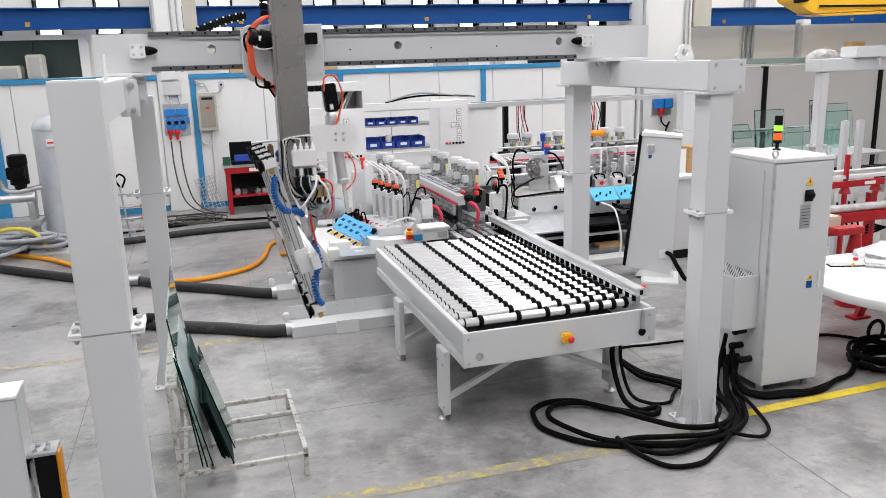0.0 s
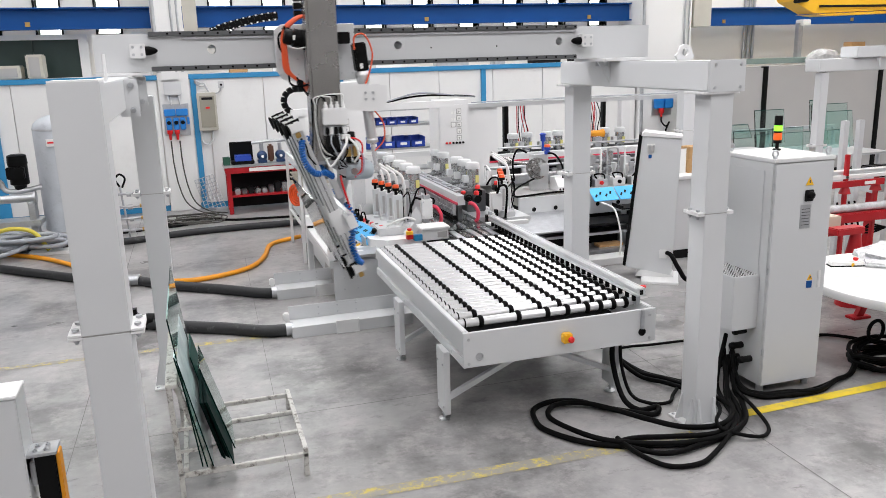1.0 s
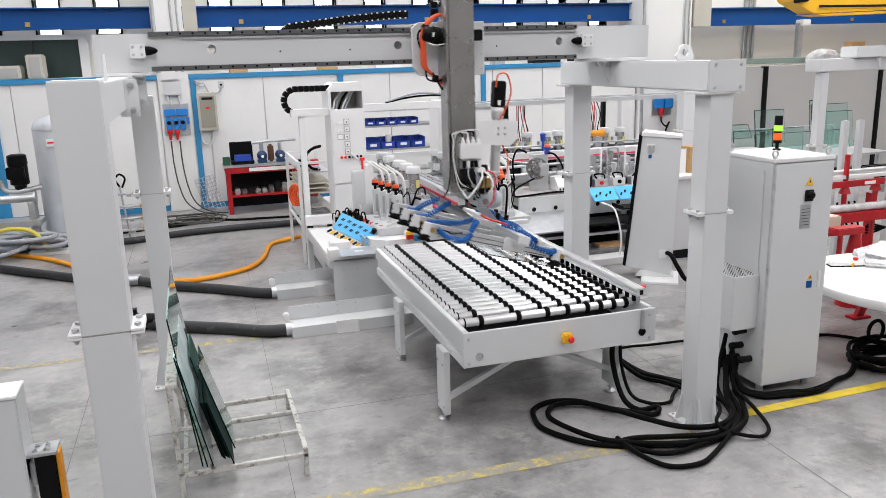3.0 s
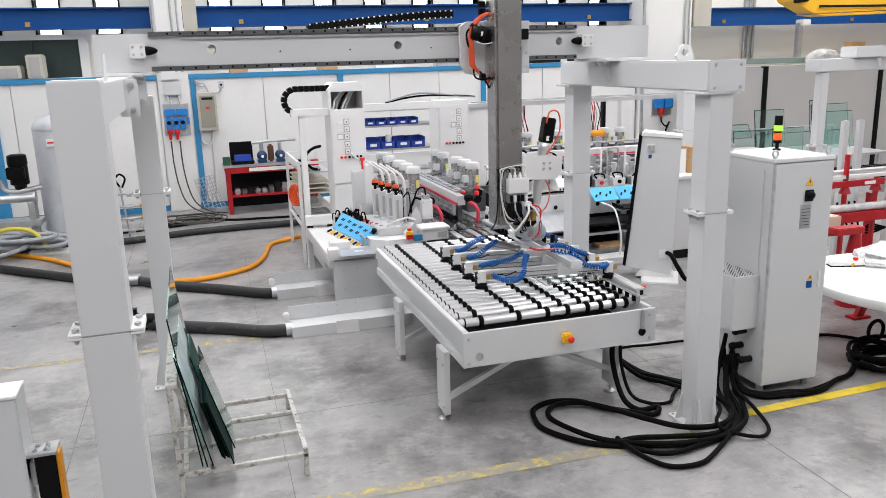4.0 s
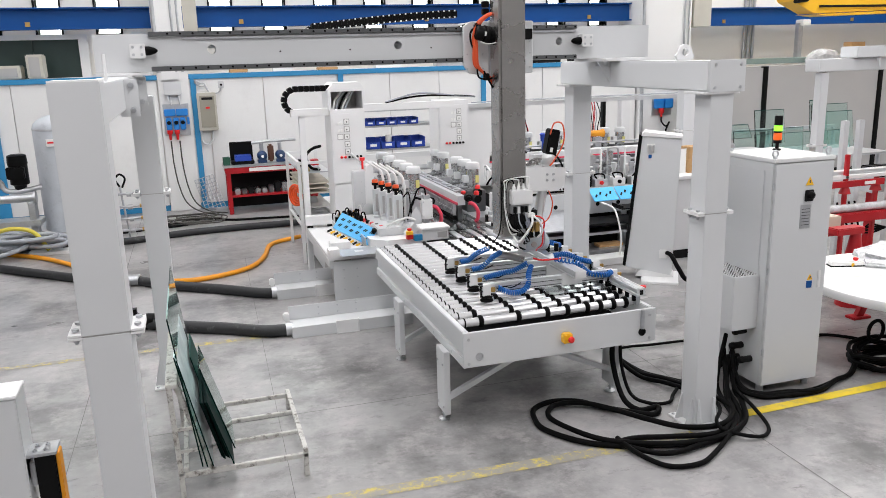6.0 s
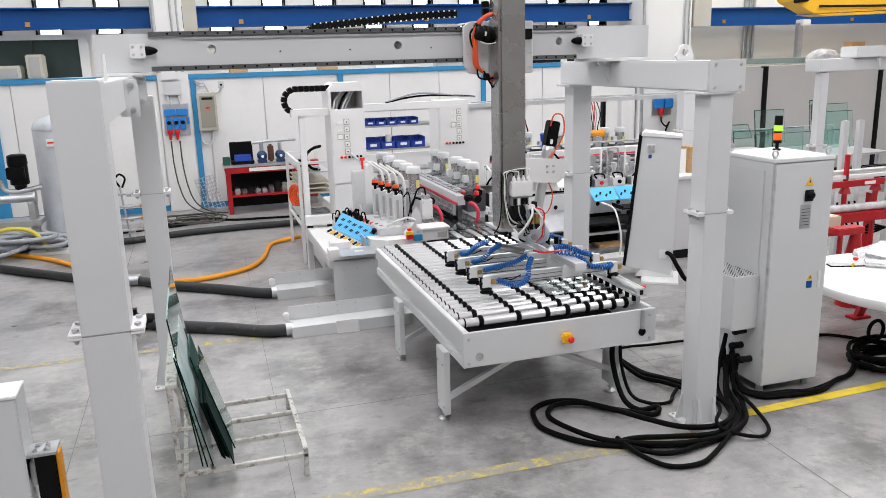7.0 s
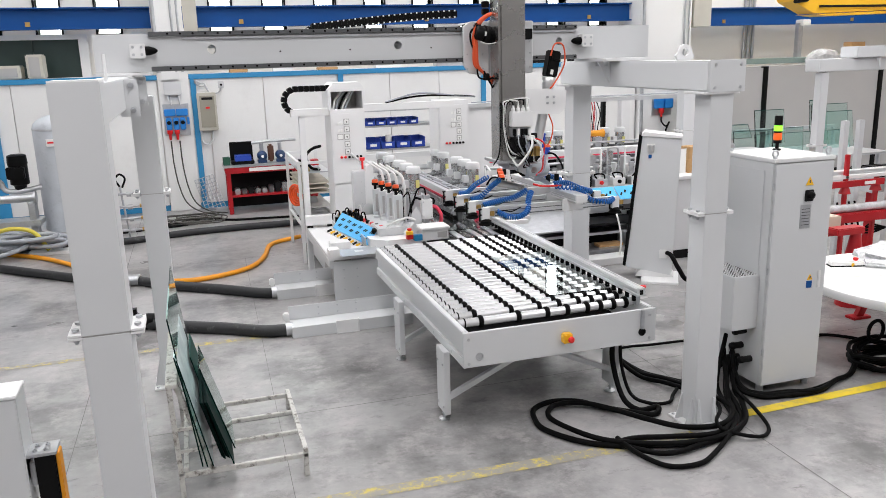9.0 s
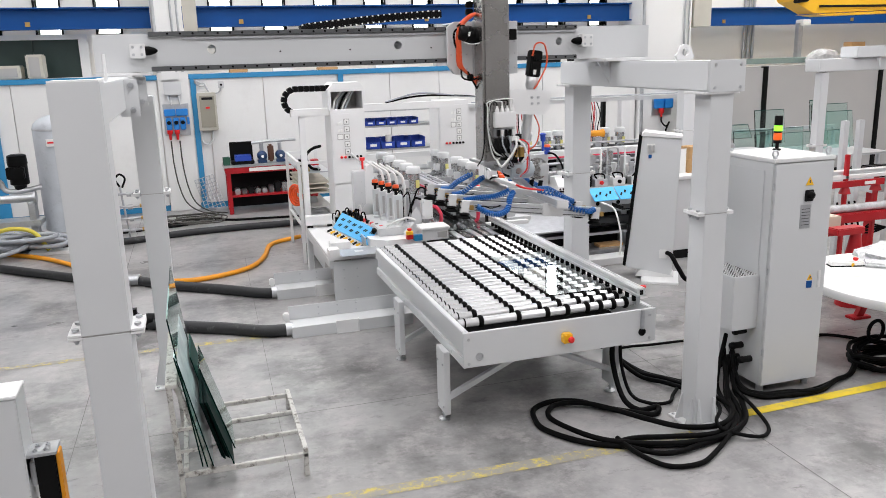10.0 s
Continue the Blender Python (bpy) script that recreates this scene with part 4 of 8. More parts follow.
    # coiled hoses
    for pts, turns in (
        ([(x0 + 0.12, 6.09, ZB), (x0 + 0.20, 6.06, ZB - 0.04), (x0 + 0.30, 6.05, ZB - 0.05), (x0 + 0.39, 6.08, ZB - 0.01), (x0 + 0.43, 6.15, ZB + 0.07), (x0 + 0.50, 6.25, ZB + 0.12)], 26),
        ([(x0 + 0.12, 6.42, ZB), (x0 + 0.24, 6.40, ZB + 0.03), (x0 + 0.38, 6.36, ZB + 0.06), (x0 + 0.5, 6.34, ZB + 0.12)], 22),
        ([(x0 + 0.12, 6.75, ZB), (x0 + 0.20, 6.72, ZB + 0.02), (x0 + 0.28, 6.65, ZB + 0.12), (x0 + 0.30, 6.5, ZB + 0.2)], 18),
        ([(x0 + 0.12, 7.07, ZB), (x0 + 0.18, 7.02, ZB + 0.02), (x0 + 0.22, 6.92, ZB + 0.10), (x0 + 0.26, 6.7, ZB + 0.2)], 18),
        ([(sx - 0.06, 6.3, ZB + 0.14), (sx + 0.08, 6.15, ZB + 0.12), (sx + 0.18, 6.1, ZB + 0.03), (sx + 0.32, 6.06, ZB + 0.01), (x1 - 0.04, 6.07, ZB + 0.03)], 24),
        ([(sx - 0.02, 6.42, ZB + 0.14), (sx + 0.10, 6.42, ZB + 0.14), (sx + 0.24, 6.41, ZB + 0.08), (x1 - 0.06, 6.42, ZB + 0.04)], 20),
        ([(sx - 0.1, 6.9, ZB + 0.16), (sx + 0.05, 6.95, ZB + 0.16), (sx + 0.2, 7.0, ZB + 0.12), (x1 - 0.06, 7.06, ZB + 0.06)], 22),
    ):
        bm = bmesh.new()
        coil(bm, pts, turns, 0.019, 0.0078)
        part("coil_hose", bm, HOSEBLUE, t, "blue coiled air hose")
    cable("red_hose", [(PIV.x - 0.02, 6.26, PIV.z - 0.12), (PIV.x + 0.06, 6.24, ZB + 0.16), (PIV.x + 0.2, 6.26, ZB + 0.15), (sx, 6.3, ZB + 0.14)], 0.009, REDKNOB, t)
    for x in (sx + 0.03, sx + 0.12):
        bm = bmesh.new()
        cyl(bm, (x, 6.66, ZB + 0.115), (x, 6.66, ZB + 0.19), 0.022, 12)
        part("gauge", bm, BLACKP, t)
    return t


carriage_ob = carriage()
column_ob, actuator_ob, rod_ob = column()
gripper_ob = gripper()
PANE_AT = Vector((3.155, 6.75, 0.9555))
pane_ob = solo("glass_plate", boxes((2.85, 3.46, 6.02, 7.50, PANE_AT.z - 0.004, PANE_AT.z + 0.004), bevel=0.0015), GLASS, PANE_AT, "clear rectangular float glass plate", "glass plate")
pane_ob.visible_shadow = False

# energy chain that rolls along the top of the main beam
CHAIN = []
link = boxes((-0.0255, 0.0255, 6.95, 7.05, -0.034, 0.034), bevel=0.006)
for dz in (0.022, -0.034):
    for v in box(link, -0.006, 0.006, 6.944, 6.95, dz, dz + 0.012):
        for f in v.link_faces:
            f.material_index = 1
link_me = mesh_of("chain_link", link, BLACKP, (0, 0, 0))
link_me.materials.append(LABEL)
for k in range(52):
    ob = new("chain_link", link_me)
    CHAIN.append(tagged(ob, "black plastic energy chain link", "energy chain", "links of the energy chain on the beam"))
tray = solo("chain_tray", boxes((-0.2, 2.6, 6.91, 7.09, 3.13, 3.142)), STEEL, (1.3, 6.95, 3.13), "steel tray of the energy chain behind the main beam", "tray")

# seconds, travel along the beam, lift, tilt in degrees
MOVES = [(0.0, -1.838, 0.388, 75.9), (0.5, -1.731, 0.564, 73.3), (1.0, -1.580, 0.696, 69.5), (1.5, -1.271, 0.700, 54.5), (2.0, -0.908, 0.696, 38.5),
         (2.5, -0.686, 0.551, 26.5), (2.7, -0.600, 0.478, 22.5), (3.2, -0.355, 0.280, 12.5), (3.8, -0.098, 0.098, 3.8), (4.0, -0.033, 0.033, 2.0), (4.3, -0.003, 0.003, 0.3),
         (4.6, 0.0, 0.0, 0.0), (5.3, 0.0, 0.0, 0.0), (5.5, 0.0, -0.064, 0.0), (5.7, 0.0, -0.068, 0.0), (6.2, 0.0, -0.068, 0.0), (6.65, 0.0, -0.010, 0.0), (6.8, 0.0, -0.008, 0.0), (7.0, 0.0, 0.004, 0.0), (7.5, 0.0, 0.136, 0.0),
         (8.0, 0.0, 0.320, 0.0), (8.5, 0.0, 0.490, 0.0), (9.0, 0.0, 0.598, 0.0), (9.4, 0.0, 0.600, 0.0), (9.5, -0.008, 0.600, 0.3), (10.0, -0.145, 0.600, 7.5)]


def chain_pose(s, xa):
    """The place of a link s metres along the chain from the carriage end at xa."""
    tip = (xa + 2.2 - 2.35) / 2
    run = xa - tip
    if s <= run:
        f = s / run
        z = 3.375 - 0.095 * f ** 1.4
        slope = 0.133 * f ** 0.4 / run
        return pose(xa - s, 0, z, 0, -math.degrees(math.atan(slope)), 0)
    a = (s - run) / 0.052
    if a < math.pi:
        return pose(tip - 0.052 * math.sin(a), 0, 3.228 + 0.052 * math.cos(a), 0, -math.degrees(a) * 0.99, 0)
    return pose(tip + (s - run - 0.052 * math.pi), 0, 3.176, 0, -178, 0)


def motions():
    walk(carriage_ob, [(t, Matrix.Translation(CAR + Vector((x, 0, 0)))) for t, x, z, a in MOVES])
    walk(column_ob, [(t, Matrix.Translation(COL + Vector((x, 0, z)))) for t, x, z, a in MOVES])
    walk(gripper_ob, [(t, Matrix.Translation(PIV + Vector((x, 0, z))) @ pose(0, 0, 0, 0, a, 0)) for t, x, z, a in MOVES])
    rows_a, rows_r = [], []
    for t, x, z, a in MOVES:
        end = PIV + Vector((ARM * math.sin(radians(a + 18)), 0, ARM * math.cos(radians(a + 18))))
        v = end - ACT
        tilt = math.degrees(math.atan2(-v.x, -v.z))
        reach = math.hypot(v.x, v.z) - 0.42
        local = ACT - COL
        turn = pose(0, 0, 0, 0, tilt, 0)
        rows_a.append((t, Matrix.Translation(local) @ turn))
        rows_r.append((t, Matrix.Translation(local) @ turn @ pose(0, 0, -reach)))
    walk(actuator_ob, rows_a)
    walk(rod_ob, rows_r)
    # the pane hangs on the cups until it is laid on the rollers
    held = PANE_AT - PIV + Vector((0, 0, 0.068))
    rows = []
    for t, x, z, a in MOVES:
        if t < 5.6:
            rows.append((t, Matrix.Translation(PIV + Vector((x, 0, z))) @ pose(0, 0, 0, 0, a, 0) @ Matrix.Translation(held)))
    rows += [(5.7, Matrix.Translation(PANE_AT)), (10.0, Matrix.Translation(PANE_AT))]
    walk(pane_ob, rows)
    for k, ob in enumerate(CHAIN):
        walk(ob, [(t, chain_pose(0.05 * k, 2.34 + x)) for t, x, z, a in MOVES])


# ---- electrical cabinet ----
def cabinet():
    t = thing("control_cabinet", (5.0, 5.8, 0), "tall light grey electrical cabinet with isolator switch and signal tower", "cabinet")
    t.location, t.scale = (4.91, 5.696, 0.054), (0.982, 0.982, 0.982)
    x0, x1, y0, y1 = 4.69, 5.31, 5.50, 6.22
    part("body", boxes((x0, x1, y0 + 0.02, y1, 0.022, 2.05), bevel=0.006), PAINT, t)
    part("roof", boxes((x0 - 0.008, x1 + 0.008, y0 - 0.004, y1 + 0.008, 2.05, 2.085), bevel=0.006), PAINT_W, t)
    d = part("door", boxes((x0 + 0.006, x1 - 0.004, y0 - 0.004, y0 + 0.017, 0.025, 2.04), bevel=0.005), PAINT, t)
    part("side_panel", boxes((x0 - 0.008, x0, y0 + 0.12, y1 - 0.04, 1.0, 1.98), bevel=0.004), PAINT, t)
    for z in (0.35, 1.1, 1.85):
        bm = bmesh.new()
        cyl(bm, (x0 - 0.004, y0 + 0.004, z - 0.03), (x0 - 0.004, y0 + 0.004, z + 0.03), 0.009, 8)
        part("hinge", bm, STEEL, d)
    part("isolator_plate", boxes((5.01, 5.10, y0 - 0.02, y0 - 0.004, 1.70, 1.80), bevel=0.005), DARK, d, "dark isolator switch plate")
    bm = bmesh.new()
    lathe(bm, (5.06, y0 - 0.02, 1.755), (0, -1, 0), [(0, 0.035), (0.025, 0.032), (0.03, 0.02)], 14)
    part("isolator_knob", bm, BLACKP, d)
    part("rating_plate", boxes((4.98, 5.09, y0 - 0.008, y0 - 0.004, 1.46, 1.67)), STEEL, d, "metal rating plate with unreadable rows")
    for k in range(6):
        part("print_bar", boxes((4.99, 5.075, y0 - 0.0095, y0 - 0.008, 1.49 + k * 0.028, 1.495 + k * 0.028)), INK, d)
    for x, z, s in ((5.055, 1.84, 0.082), (5.14, 0.98, 0.06)):
        bm = bmesh.new()
        prism(bm, [(x - s / 2, z), (x + s / 2, z), (x, z + s * 0.9)], "y", y0 - 0.008, y0 - 0.004)
        w = part("warning_sign", bm, YELLOW, d, "yellow warning triangle")
        bm = bmesh.new()
        prism(bm, [(x - 0.002, z + s * 0.55), (x + 0.010, z + s * 0.55), (x + 0.002, z + s * 0.36), (x + 0.010, z + s * 0.36), (x - 0.006, z + s * 0.12), (x, z + s * 0.3), (x - 0.008, z + s * 0.3)], "y", y0 - 0.0095, y0 - 0.008)
        part("flash_mark", bm, INK, d)
    part("blue_sign", boxes((5.105, 5.165, y0 - 0.008, y0 - 0.004, 0.905, 0.97)), BLUE, d, "blue mandatory sign")
    part("latch", boxes((5.22, 5.25, y0 - 0.02, y0 - 0.004, 0.9, 1.06), bevel=0.005), PAINT_W, d)
    # side box with a perforated top
    b = part("filter_box", boxes((4.42, 4.69, 5.60, 6.05, 0.55, 1.05), bevel=0.006), PAINT, t, "grey side housing with perforated top")
    bm = bmesh.new()
    for i in range(9):
        for k in range(14):
            cyl(bm, (4.44 + i * 0.028, 5.63 + k * 0.03, 1.050), (4.44 + i * 0.028, 5.63 + k * 0.03, 1.0525), 0.008, 6)
    part("perforation", bm, DARK, b)
    for k, (y, z) in enumerate(((5.75, 0.48), (5.78, 0.33), (5.65, 0.24), (5.82, 0.20))):
        bm = bmesh.new()
        cyl(bm, (4.60, y, z), (4.69, y, z), 0.03, 12)
        lathe(bm, (4.60, y, z), (-1, 0, 0), [(0, 0.034), (0.03, 0.034), (0.04, 0.022)], 10)
        part("cable_gland", bm, BLACKP, t)
    for x in (x0 + 0.06, x1 - 0.06):
        for y in (y0 + 0.08, y1 - 0.08):
            bm = bmesh.new()
            lathe(bm, (x, y, -0.055), (0, 0, 1), [(0, 0.035), (0.076, 0.03)], 12)
            part("foot", bm, STEEL, t)
    for x, y in ((x0 + 0.03, y0 + 0.05), (x1 - 0.03, y0 + 0.05), (x0 + 0.06, y1 - 0.05)):
        bm = bmesh.new()
        tube(bm, [(x + 0.028 * math.cos(a), y, 2.125 + 0.028 * math.sin(a)) for a in [2 * math.pi * k / 14 for k in range(15)]], 0.008, 8, smooth=False)
        cyl(bm, (x, y, 2.085), (x, y, 2.10), 0.018, 10)
        part("eye_bolt", bm, STEEL, t)
    # signal tower
    sx, sy = 5.13, 6.02
    s = part("tower_stem", cyl(bmesh.new(), (sx, sy, 2.085), (sx, sy, 2.15), 0.016, 12), BLACKP, t)
    for name, z0, z1, m in (("tower_base", 2.085, 2.10, BLACKP), ("orange_lens", 2.18, 2.245, ORANGELAMP), ("green_lens", 2.262, 2.312, GREENLAMP), ("tower_ring", 2.246, 2.261, BLACKP), ("tower_cap", 2.313, 2.40, BLACKP), ("tower_collar", 2.15, 2.18, BLACKP)):
        bm = bmesh.new()
        lathe(bm, (sx, sy, z0), (0, 0, 1), [(0, 0.037), (z1 - z0 - 0.006, 0.037), (z1 - z0, 0.033)], 18)
        part(name, bm, m, s)


cabinet()


# ---- glass edging line behind the conveyor ----
def motor_parts(parent, x, y, z, h=0.40, r=0.10):
    """An upright motor: ribbed housing, flat fan cover with a lip, terminal box, plate."""
    prof = [(0, r * 0.95), (0.025, r * 0.95), (0.025, r * 0.72), (0.05, r * 0.74)]
    k = 0.06
    while k < h * 0.66:
        prof += [(k, r * 0.78), (k, r * 0.82), (k + 0.014, r * 0.82), (k + 0.014, r * 0.78)]
        k += 0.022
    prof += [(h * 0.72, r * 0.76)]
    m = part("motor", lathe(bmesh.new(), (x, y, z), (0, 0, 1), prof, 18), MOTOR, parent, "silver upright electric motor")
    part("fan_cover", lathe(bmesh.new(), (x, y, z + h * 0.72), (0, 0, 1), [(0, r * 0.9), (0, r), (h * 0.10, r), (h * 0.10, r * 0.95), (h * 0.19, r * 0.93), (h * 0.215, r * 0.80), (h * 0.215, r * 0.3)], 22), PAINT, m)
    part("terminal_box", boxes((x - r - 0.05, x - r * 0.7, y - 0.05, y + 0.05, z + 0.10, z + 0.20), bevel=0.008), PAINT, m)
    part("rating_plate", boxes((x + 0.01, x + 0.055, y - r * 0.93, y - r * 0.80, z + 0.10, z + 0.20)), mat_plate, m, "yellow motor plate")
    return m


mat_plate = mat("yellow_label", (0.75, 0.70, 0.25), 0.5)


def handle(parent, x, y, z, h=0.22, d=0.10, r=0.011, material=None):
    bm = bmesh.new()
    tube(bm, [(x, y, z), (x, y, z + h * 0.8), (x, y + d * 0.1, z + h * 0.95), (x, y + d * 0.5, z + h), (x, y + d * 0.9, z + h * 0.95), (x, y + d, z + h * 0.8), (x, y + d, z)], r, 8)
    return part("handle", bm, material or PAINT_W, parent)


def tall_cabinet(x0, x1, y0, y1, z0, zt, top, label):
    t = thing("machine_cabinet", ((x0 + x1) / 2, (y0 + y1) / 2, z0), label, "control cabinet", "control cabinets of the edging line")
    part("body", boxes((x0, x1, y0, y1, z0, zt), bevel=0.008), PAINT_W, t)
    part("door", boxes((x0 + 0.02, x1 - 0.02, y0 - 0.015, y0 - 0.001, z0 + 0.55, zt - 0.06), bevel=0.004), PAINT_W, t)
    part("lower_panel", boxes((x0 + 0.02, x1 - 0.02, y0 - 0.012, y0 - 0.001, z0 + 0.03, z0 + 0.53), bevel=0.004), PAINT_W, t)
    if top:
        bm = bmesh.new()
        prism(bm, [(x0 + 0.06, zt + 0.36), (x1 - 0.05, zt + 0.36), (x1, zt + 0.28), (x1, zt + 0.24), (x0 - 0.02, zt + 0.24), (x0 - 0.02, zt + 0.27)], "y", y0, y1)
        part("hood", bm, PAINT_W, t)
        part("hood_side", boxes((x0 - 0.02, x0 + 0.02, y0, y1, zt, zt + 0.24)), PAINT_W, t)
        part("hood_side", boxes((x1 - 0.02, x1, y0, y1, zt, zt + 0.24)), PAINT_W, t)
        part("hood_back", boxes((x0 + 0.02, x1 - 0.02, y1 - 0.02, y1, zt, zt + 0.24)), GREYPANEL, t)
        for k in range(5):
            cable("hose", [(x0 + 0.06 + k * 0.04, y0 + 0.1, zt + 0.001), (x0 + 0.10 + k * 0.05, y0 + 0.15, zt + 0.12), (x0 + 0.22 + k * 0.04, y0 + 0.25, zt + 0.23)], 0.014, (WHITECABLE, GREYHOSE, BLACK)[k % 3], t)
    cx = x0 + (x1 - x0) * (0.36 if top else 0.58)
    n = 5
    for k in range(n):
        z = zt - 0.13 - k * 0.103
        f = part("display", boxes((cx, cx + 0.08, y0 - 0.024, y0 - 0.015, z - 0.08, z), bevel=0.003), GREYPANEL, t, "grey-framed display with pale face")
        part("display_face", boxes((cx + 0.009, cx + 0.071, y0 - 0.027, y0 - 0.024, z - 0.071, z - 0.009)), LABEL, f)
        part("display_mark", boxes((cx + 0.028, cx + 0.05, y0 - 0.029, y0 - 0.027, z - 0.046, z - 0.036), (cx + 0.036, cx + 0.042, y0 - 0.029, y0 - 0.027, z - 0.062, z - 0.046)), INK, f)
        if k in (0, 1):
            bm = bmesh.new()
            for q in range(2):
                box(bm, cx - 0.085 + q * 0.04, cx - 0.055 + q * 0.04, y0 - 0.022, y0 - 0.015, z - 0.08, z - 0.04)
            part("push_button", bm, LABEL, t)
        if k == 2:
            f = part("display", boxes((cx - 0.095, cx - 0.012, y0 - 0.024, y0 - 0.015, z - 0.08, z), bevel=0.003), GREYPANEL, t)
            part("display_face", boxes((cx - 0.086, cx - 0.021, y0 - 0.027, y0 - 0.024, z - 0.071, z - 0.009)), LABEL, f)
    for k in range(6):
        bm = bmesh.new()
        x = x0 + 0.12 + k * 0.055
        lathe(bm, (x, y0 - 0.015, zt - 0.66), (0, -1, 0), [(0, 0.018), (0.02, 0.018), (0.026, 0.012)], 10)
        part("push_button", bm, REDKNOB if k < 2 else BLACKP, t)
    return t


def work_head(t, x, y):
    """A slender grinding head: column, black and orange knob, bent white water pipe."""
    h = part("work_head", boxes((x - 0.055, x + 0.055, y - 0.05, y + 0.05, 0.97, 1.34), bevel=0.008), PAINT, t)
    part("head_slot", boxes((x - 0.03, x + 0.0, y - 0.053, y - 0.05, 1.05, 1.28)), GREYPANEL, h)
    part("head_foot", lathe(bmesh.new(), (x - 0.02, y - 0.06, 0.965), (0, 0, 1), [(0, 0.055), (0.03, 0.055), (0.035, 0.03), (0.075, 0.028)], 14), ALU, h)
    part("knob_base", lathe(bmesh.new(), (x - 0.02, y, 1.34), (0, 0, 1), [(0, 0.018), (0.05, 0.018), (0.05, 0.042), (0.085, 0.044)], 14), BLACKP, h)
    part("hand_knob", lathe(bmesh.new(), (x - 0.02, y, 1.425), (0, 0, 1), [(0, 0.040), (0.032, 0.040), (0.042, 0.030)], 14), mat_orange, h, "orange-red hand knob")
    cable("water_pipe", [(x + 0.10, y + 0.02, 0.98), (x + 0.10, y + 0.02, 1.30), (x + 0.10, y + 0.03, 1.46), (x + 0.07, y + 0.05, 1.57), (x - 0.02, y + 0.08, 1.64), (x - 0.10, y + 0.12, 1.70)], 0.016, PAINT_W, h, "bent white water pipe")
    cable("cable", [(x + 0.06, y - 0.03, 1.30), (x + 0.13, y - 0.05, 1.36), (x + 0.16, y, 1.18), (x + 0.12, y, 1.0)], 0.008, BLACK, h)


def edging_machine():
    t = thing("edging_machine", (2.1, 10.8, 0), "light grey glass edging machine with rows of silver motors", "machine")
    part("bench", boxes((1.66, 2.62, 8.97, 13.2, 0.03, 0.70), bevel=0.01), PAINT, t)
    part("bench_frame", boxes((1.40, 1.45, 8.96, 10.84, 0.62, 0.715), (1.40, 1.46, 10.76, 10.84, 0.0, 0.62), (1.40, 1.45, 10.0, 10.76, 0.02, 0.07), (1.45, 1.66, 10.76, 10.82, 0.60, 0.70), bevel=0.004), PAINT, t)
    part("bench_top", boxes((1.40, 2.66, 8.96, 10.84, 0.716, 0.765), (1.92, 2.66, 10.84, 13.2, 0.716, 0.765), bevel=0.006), PAINT_W, t)
    part("inner_panel", boxes((1.62, 1.66, 9.0, 10.8, 0.03, 0.70)), GREYPANEL, t)
    for y in (8.45, 10.0):
        x1 = 2.25 if y < 9 else 1.62
        k = part("skid", boxes((0.86, x1, y, y + 0.30, 0.0, 0.13), (0.86, x1, y + 0.28, y + 0.30, 0.13, 0.29), bevel=0.004), PAINT, t, "grey floor channel with hose outlet")
        part("clip", boxes((1.36, 1.60, y - 0.03, y - 0.002, 0.0, 0.012), (1.36, 1.60, y - 0.018, y - 0.002, 0.012, 0.15), (1.35, 1.36, y - 0.03, y - 0.002, 0.0, 0.16), (1.60, 1.61, y - 0.03, y - 0.002, 0.0, 0.16), bevel=0.002), PAINT_W, k)
        for bx in (1.2, 1.42, 1.64):
            for bz in (0.17, 0.25):
                if bx < x1:
                    part("bolt", cyl(bmesh.new(), (bx, y + 0.272, bz), (bx, y + 0.281, bz), 0.010, 8), STEEL, k)
        part("hose_clamp", cyl(bmesh.new(), (0.80, y + 0.12, 0.078), (0.88, y + 0.12, 0.078), 0.077, 16), STEEL, k)
        part("outlet_cap", boxes((0.79, 0.86, y + 0.21, y + 0.29, 0.14, 0.23), bevel=0.012), PAINT_W, k)
    part("bench_end", boxes((1.44, 2.14, 8.945, 8.968, 0.05, 0.70), bevel=0.004), PAINT, t)
    for x in (1.56, 1.72):
        for z in (0.36, 0.50, 0.60):
            part("bolt", cyl(bmesh.new(), (x, 8.938, z), (x, 8.946, z), 0.010, 8), STEEL, t)
    for x in (1.50, 1.75):
        part("stud", boxes((x, x + 0.04, 8.90, 8.944, 0.02, 0.10), bevel=0.004), PAINT_W, t)
    part("front_box", boxes((1.39, 1.51, 8.86, 9.02, 0.766, 0.87), bevel=0.004), PAINT_W, t)
    part("drip_plate", boxes((1.52, 1.99, 8.74, 9.10, 0.80, 0.808), bevel=0.002), STEEL, t, "bare steel drip plate")
    part("paper", boxes((1.70, 1.80, 8.90, 8.98, 0.809, 0.812)), LABEL, t)
    part("slide_block", boxes((1.48, 1.72, 9.28, 9.46, 0.766, 0.85), bevel=0.006), PAINT_W, t)
    part("upper_rail", boxes((1.38, 1.80, 10.68, 10.80, 0.80, 0.93), bevel=0.006), PAINT_W, t)
    part("rail_foot", boxes((1.40, 1.48, 10.70, 10.78, 0.766, 0.80), (1.68, 1.76, 10.70, 10.78, 0.766, 0.80)), BLACKP, t)
    # sloping blue plate with slots and a striped kick strip
    ax, up = Vector((0.75, -0.40, -0.42)).normalized(), Vector((0.50, 0.45, 0.74)).normalized()
    up = (up - ax * up.dot(ax)).normalized()
    q = Matrix.Translation((1.83, 9.50, 0.955)) @ Matrix((ax, up, ax.cross(up))).transposed().to_4x4()
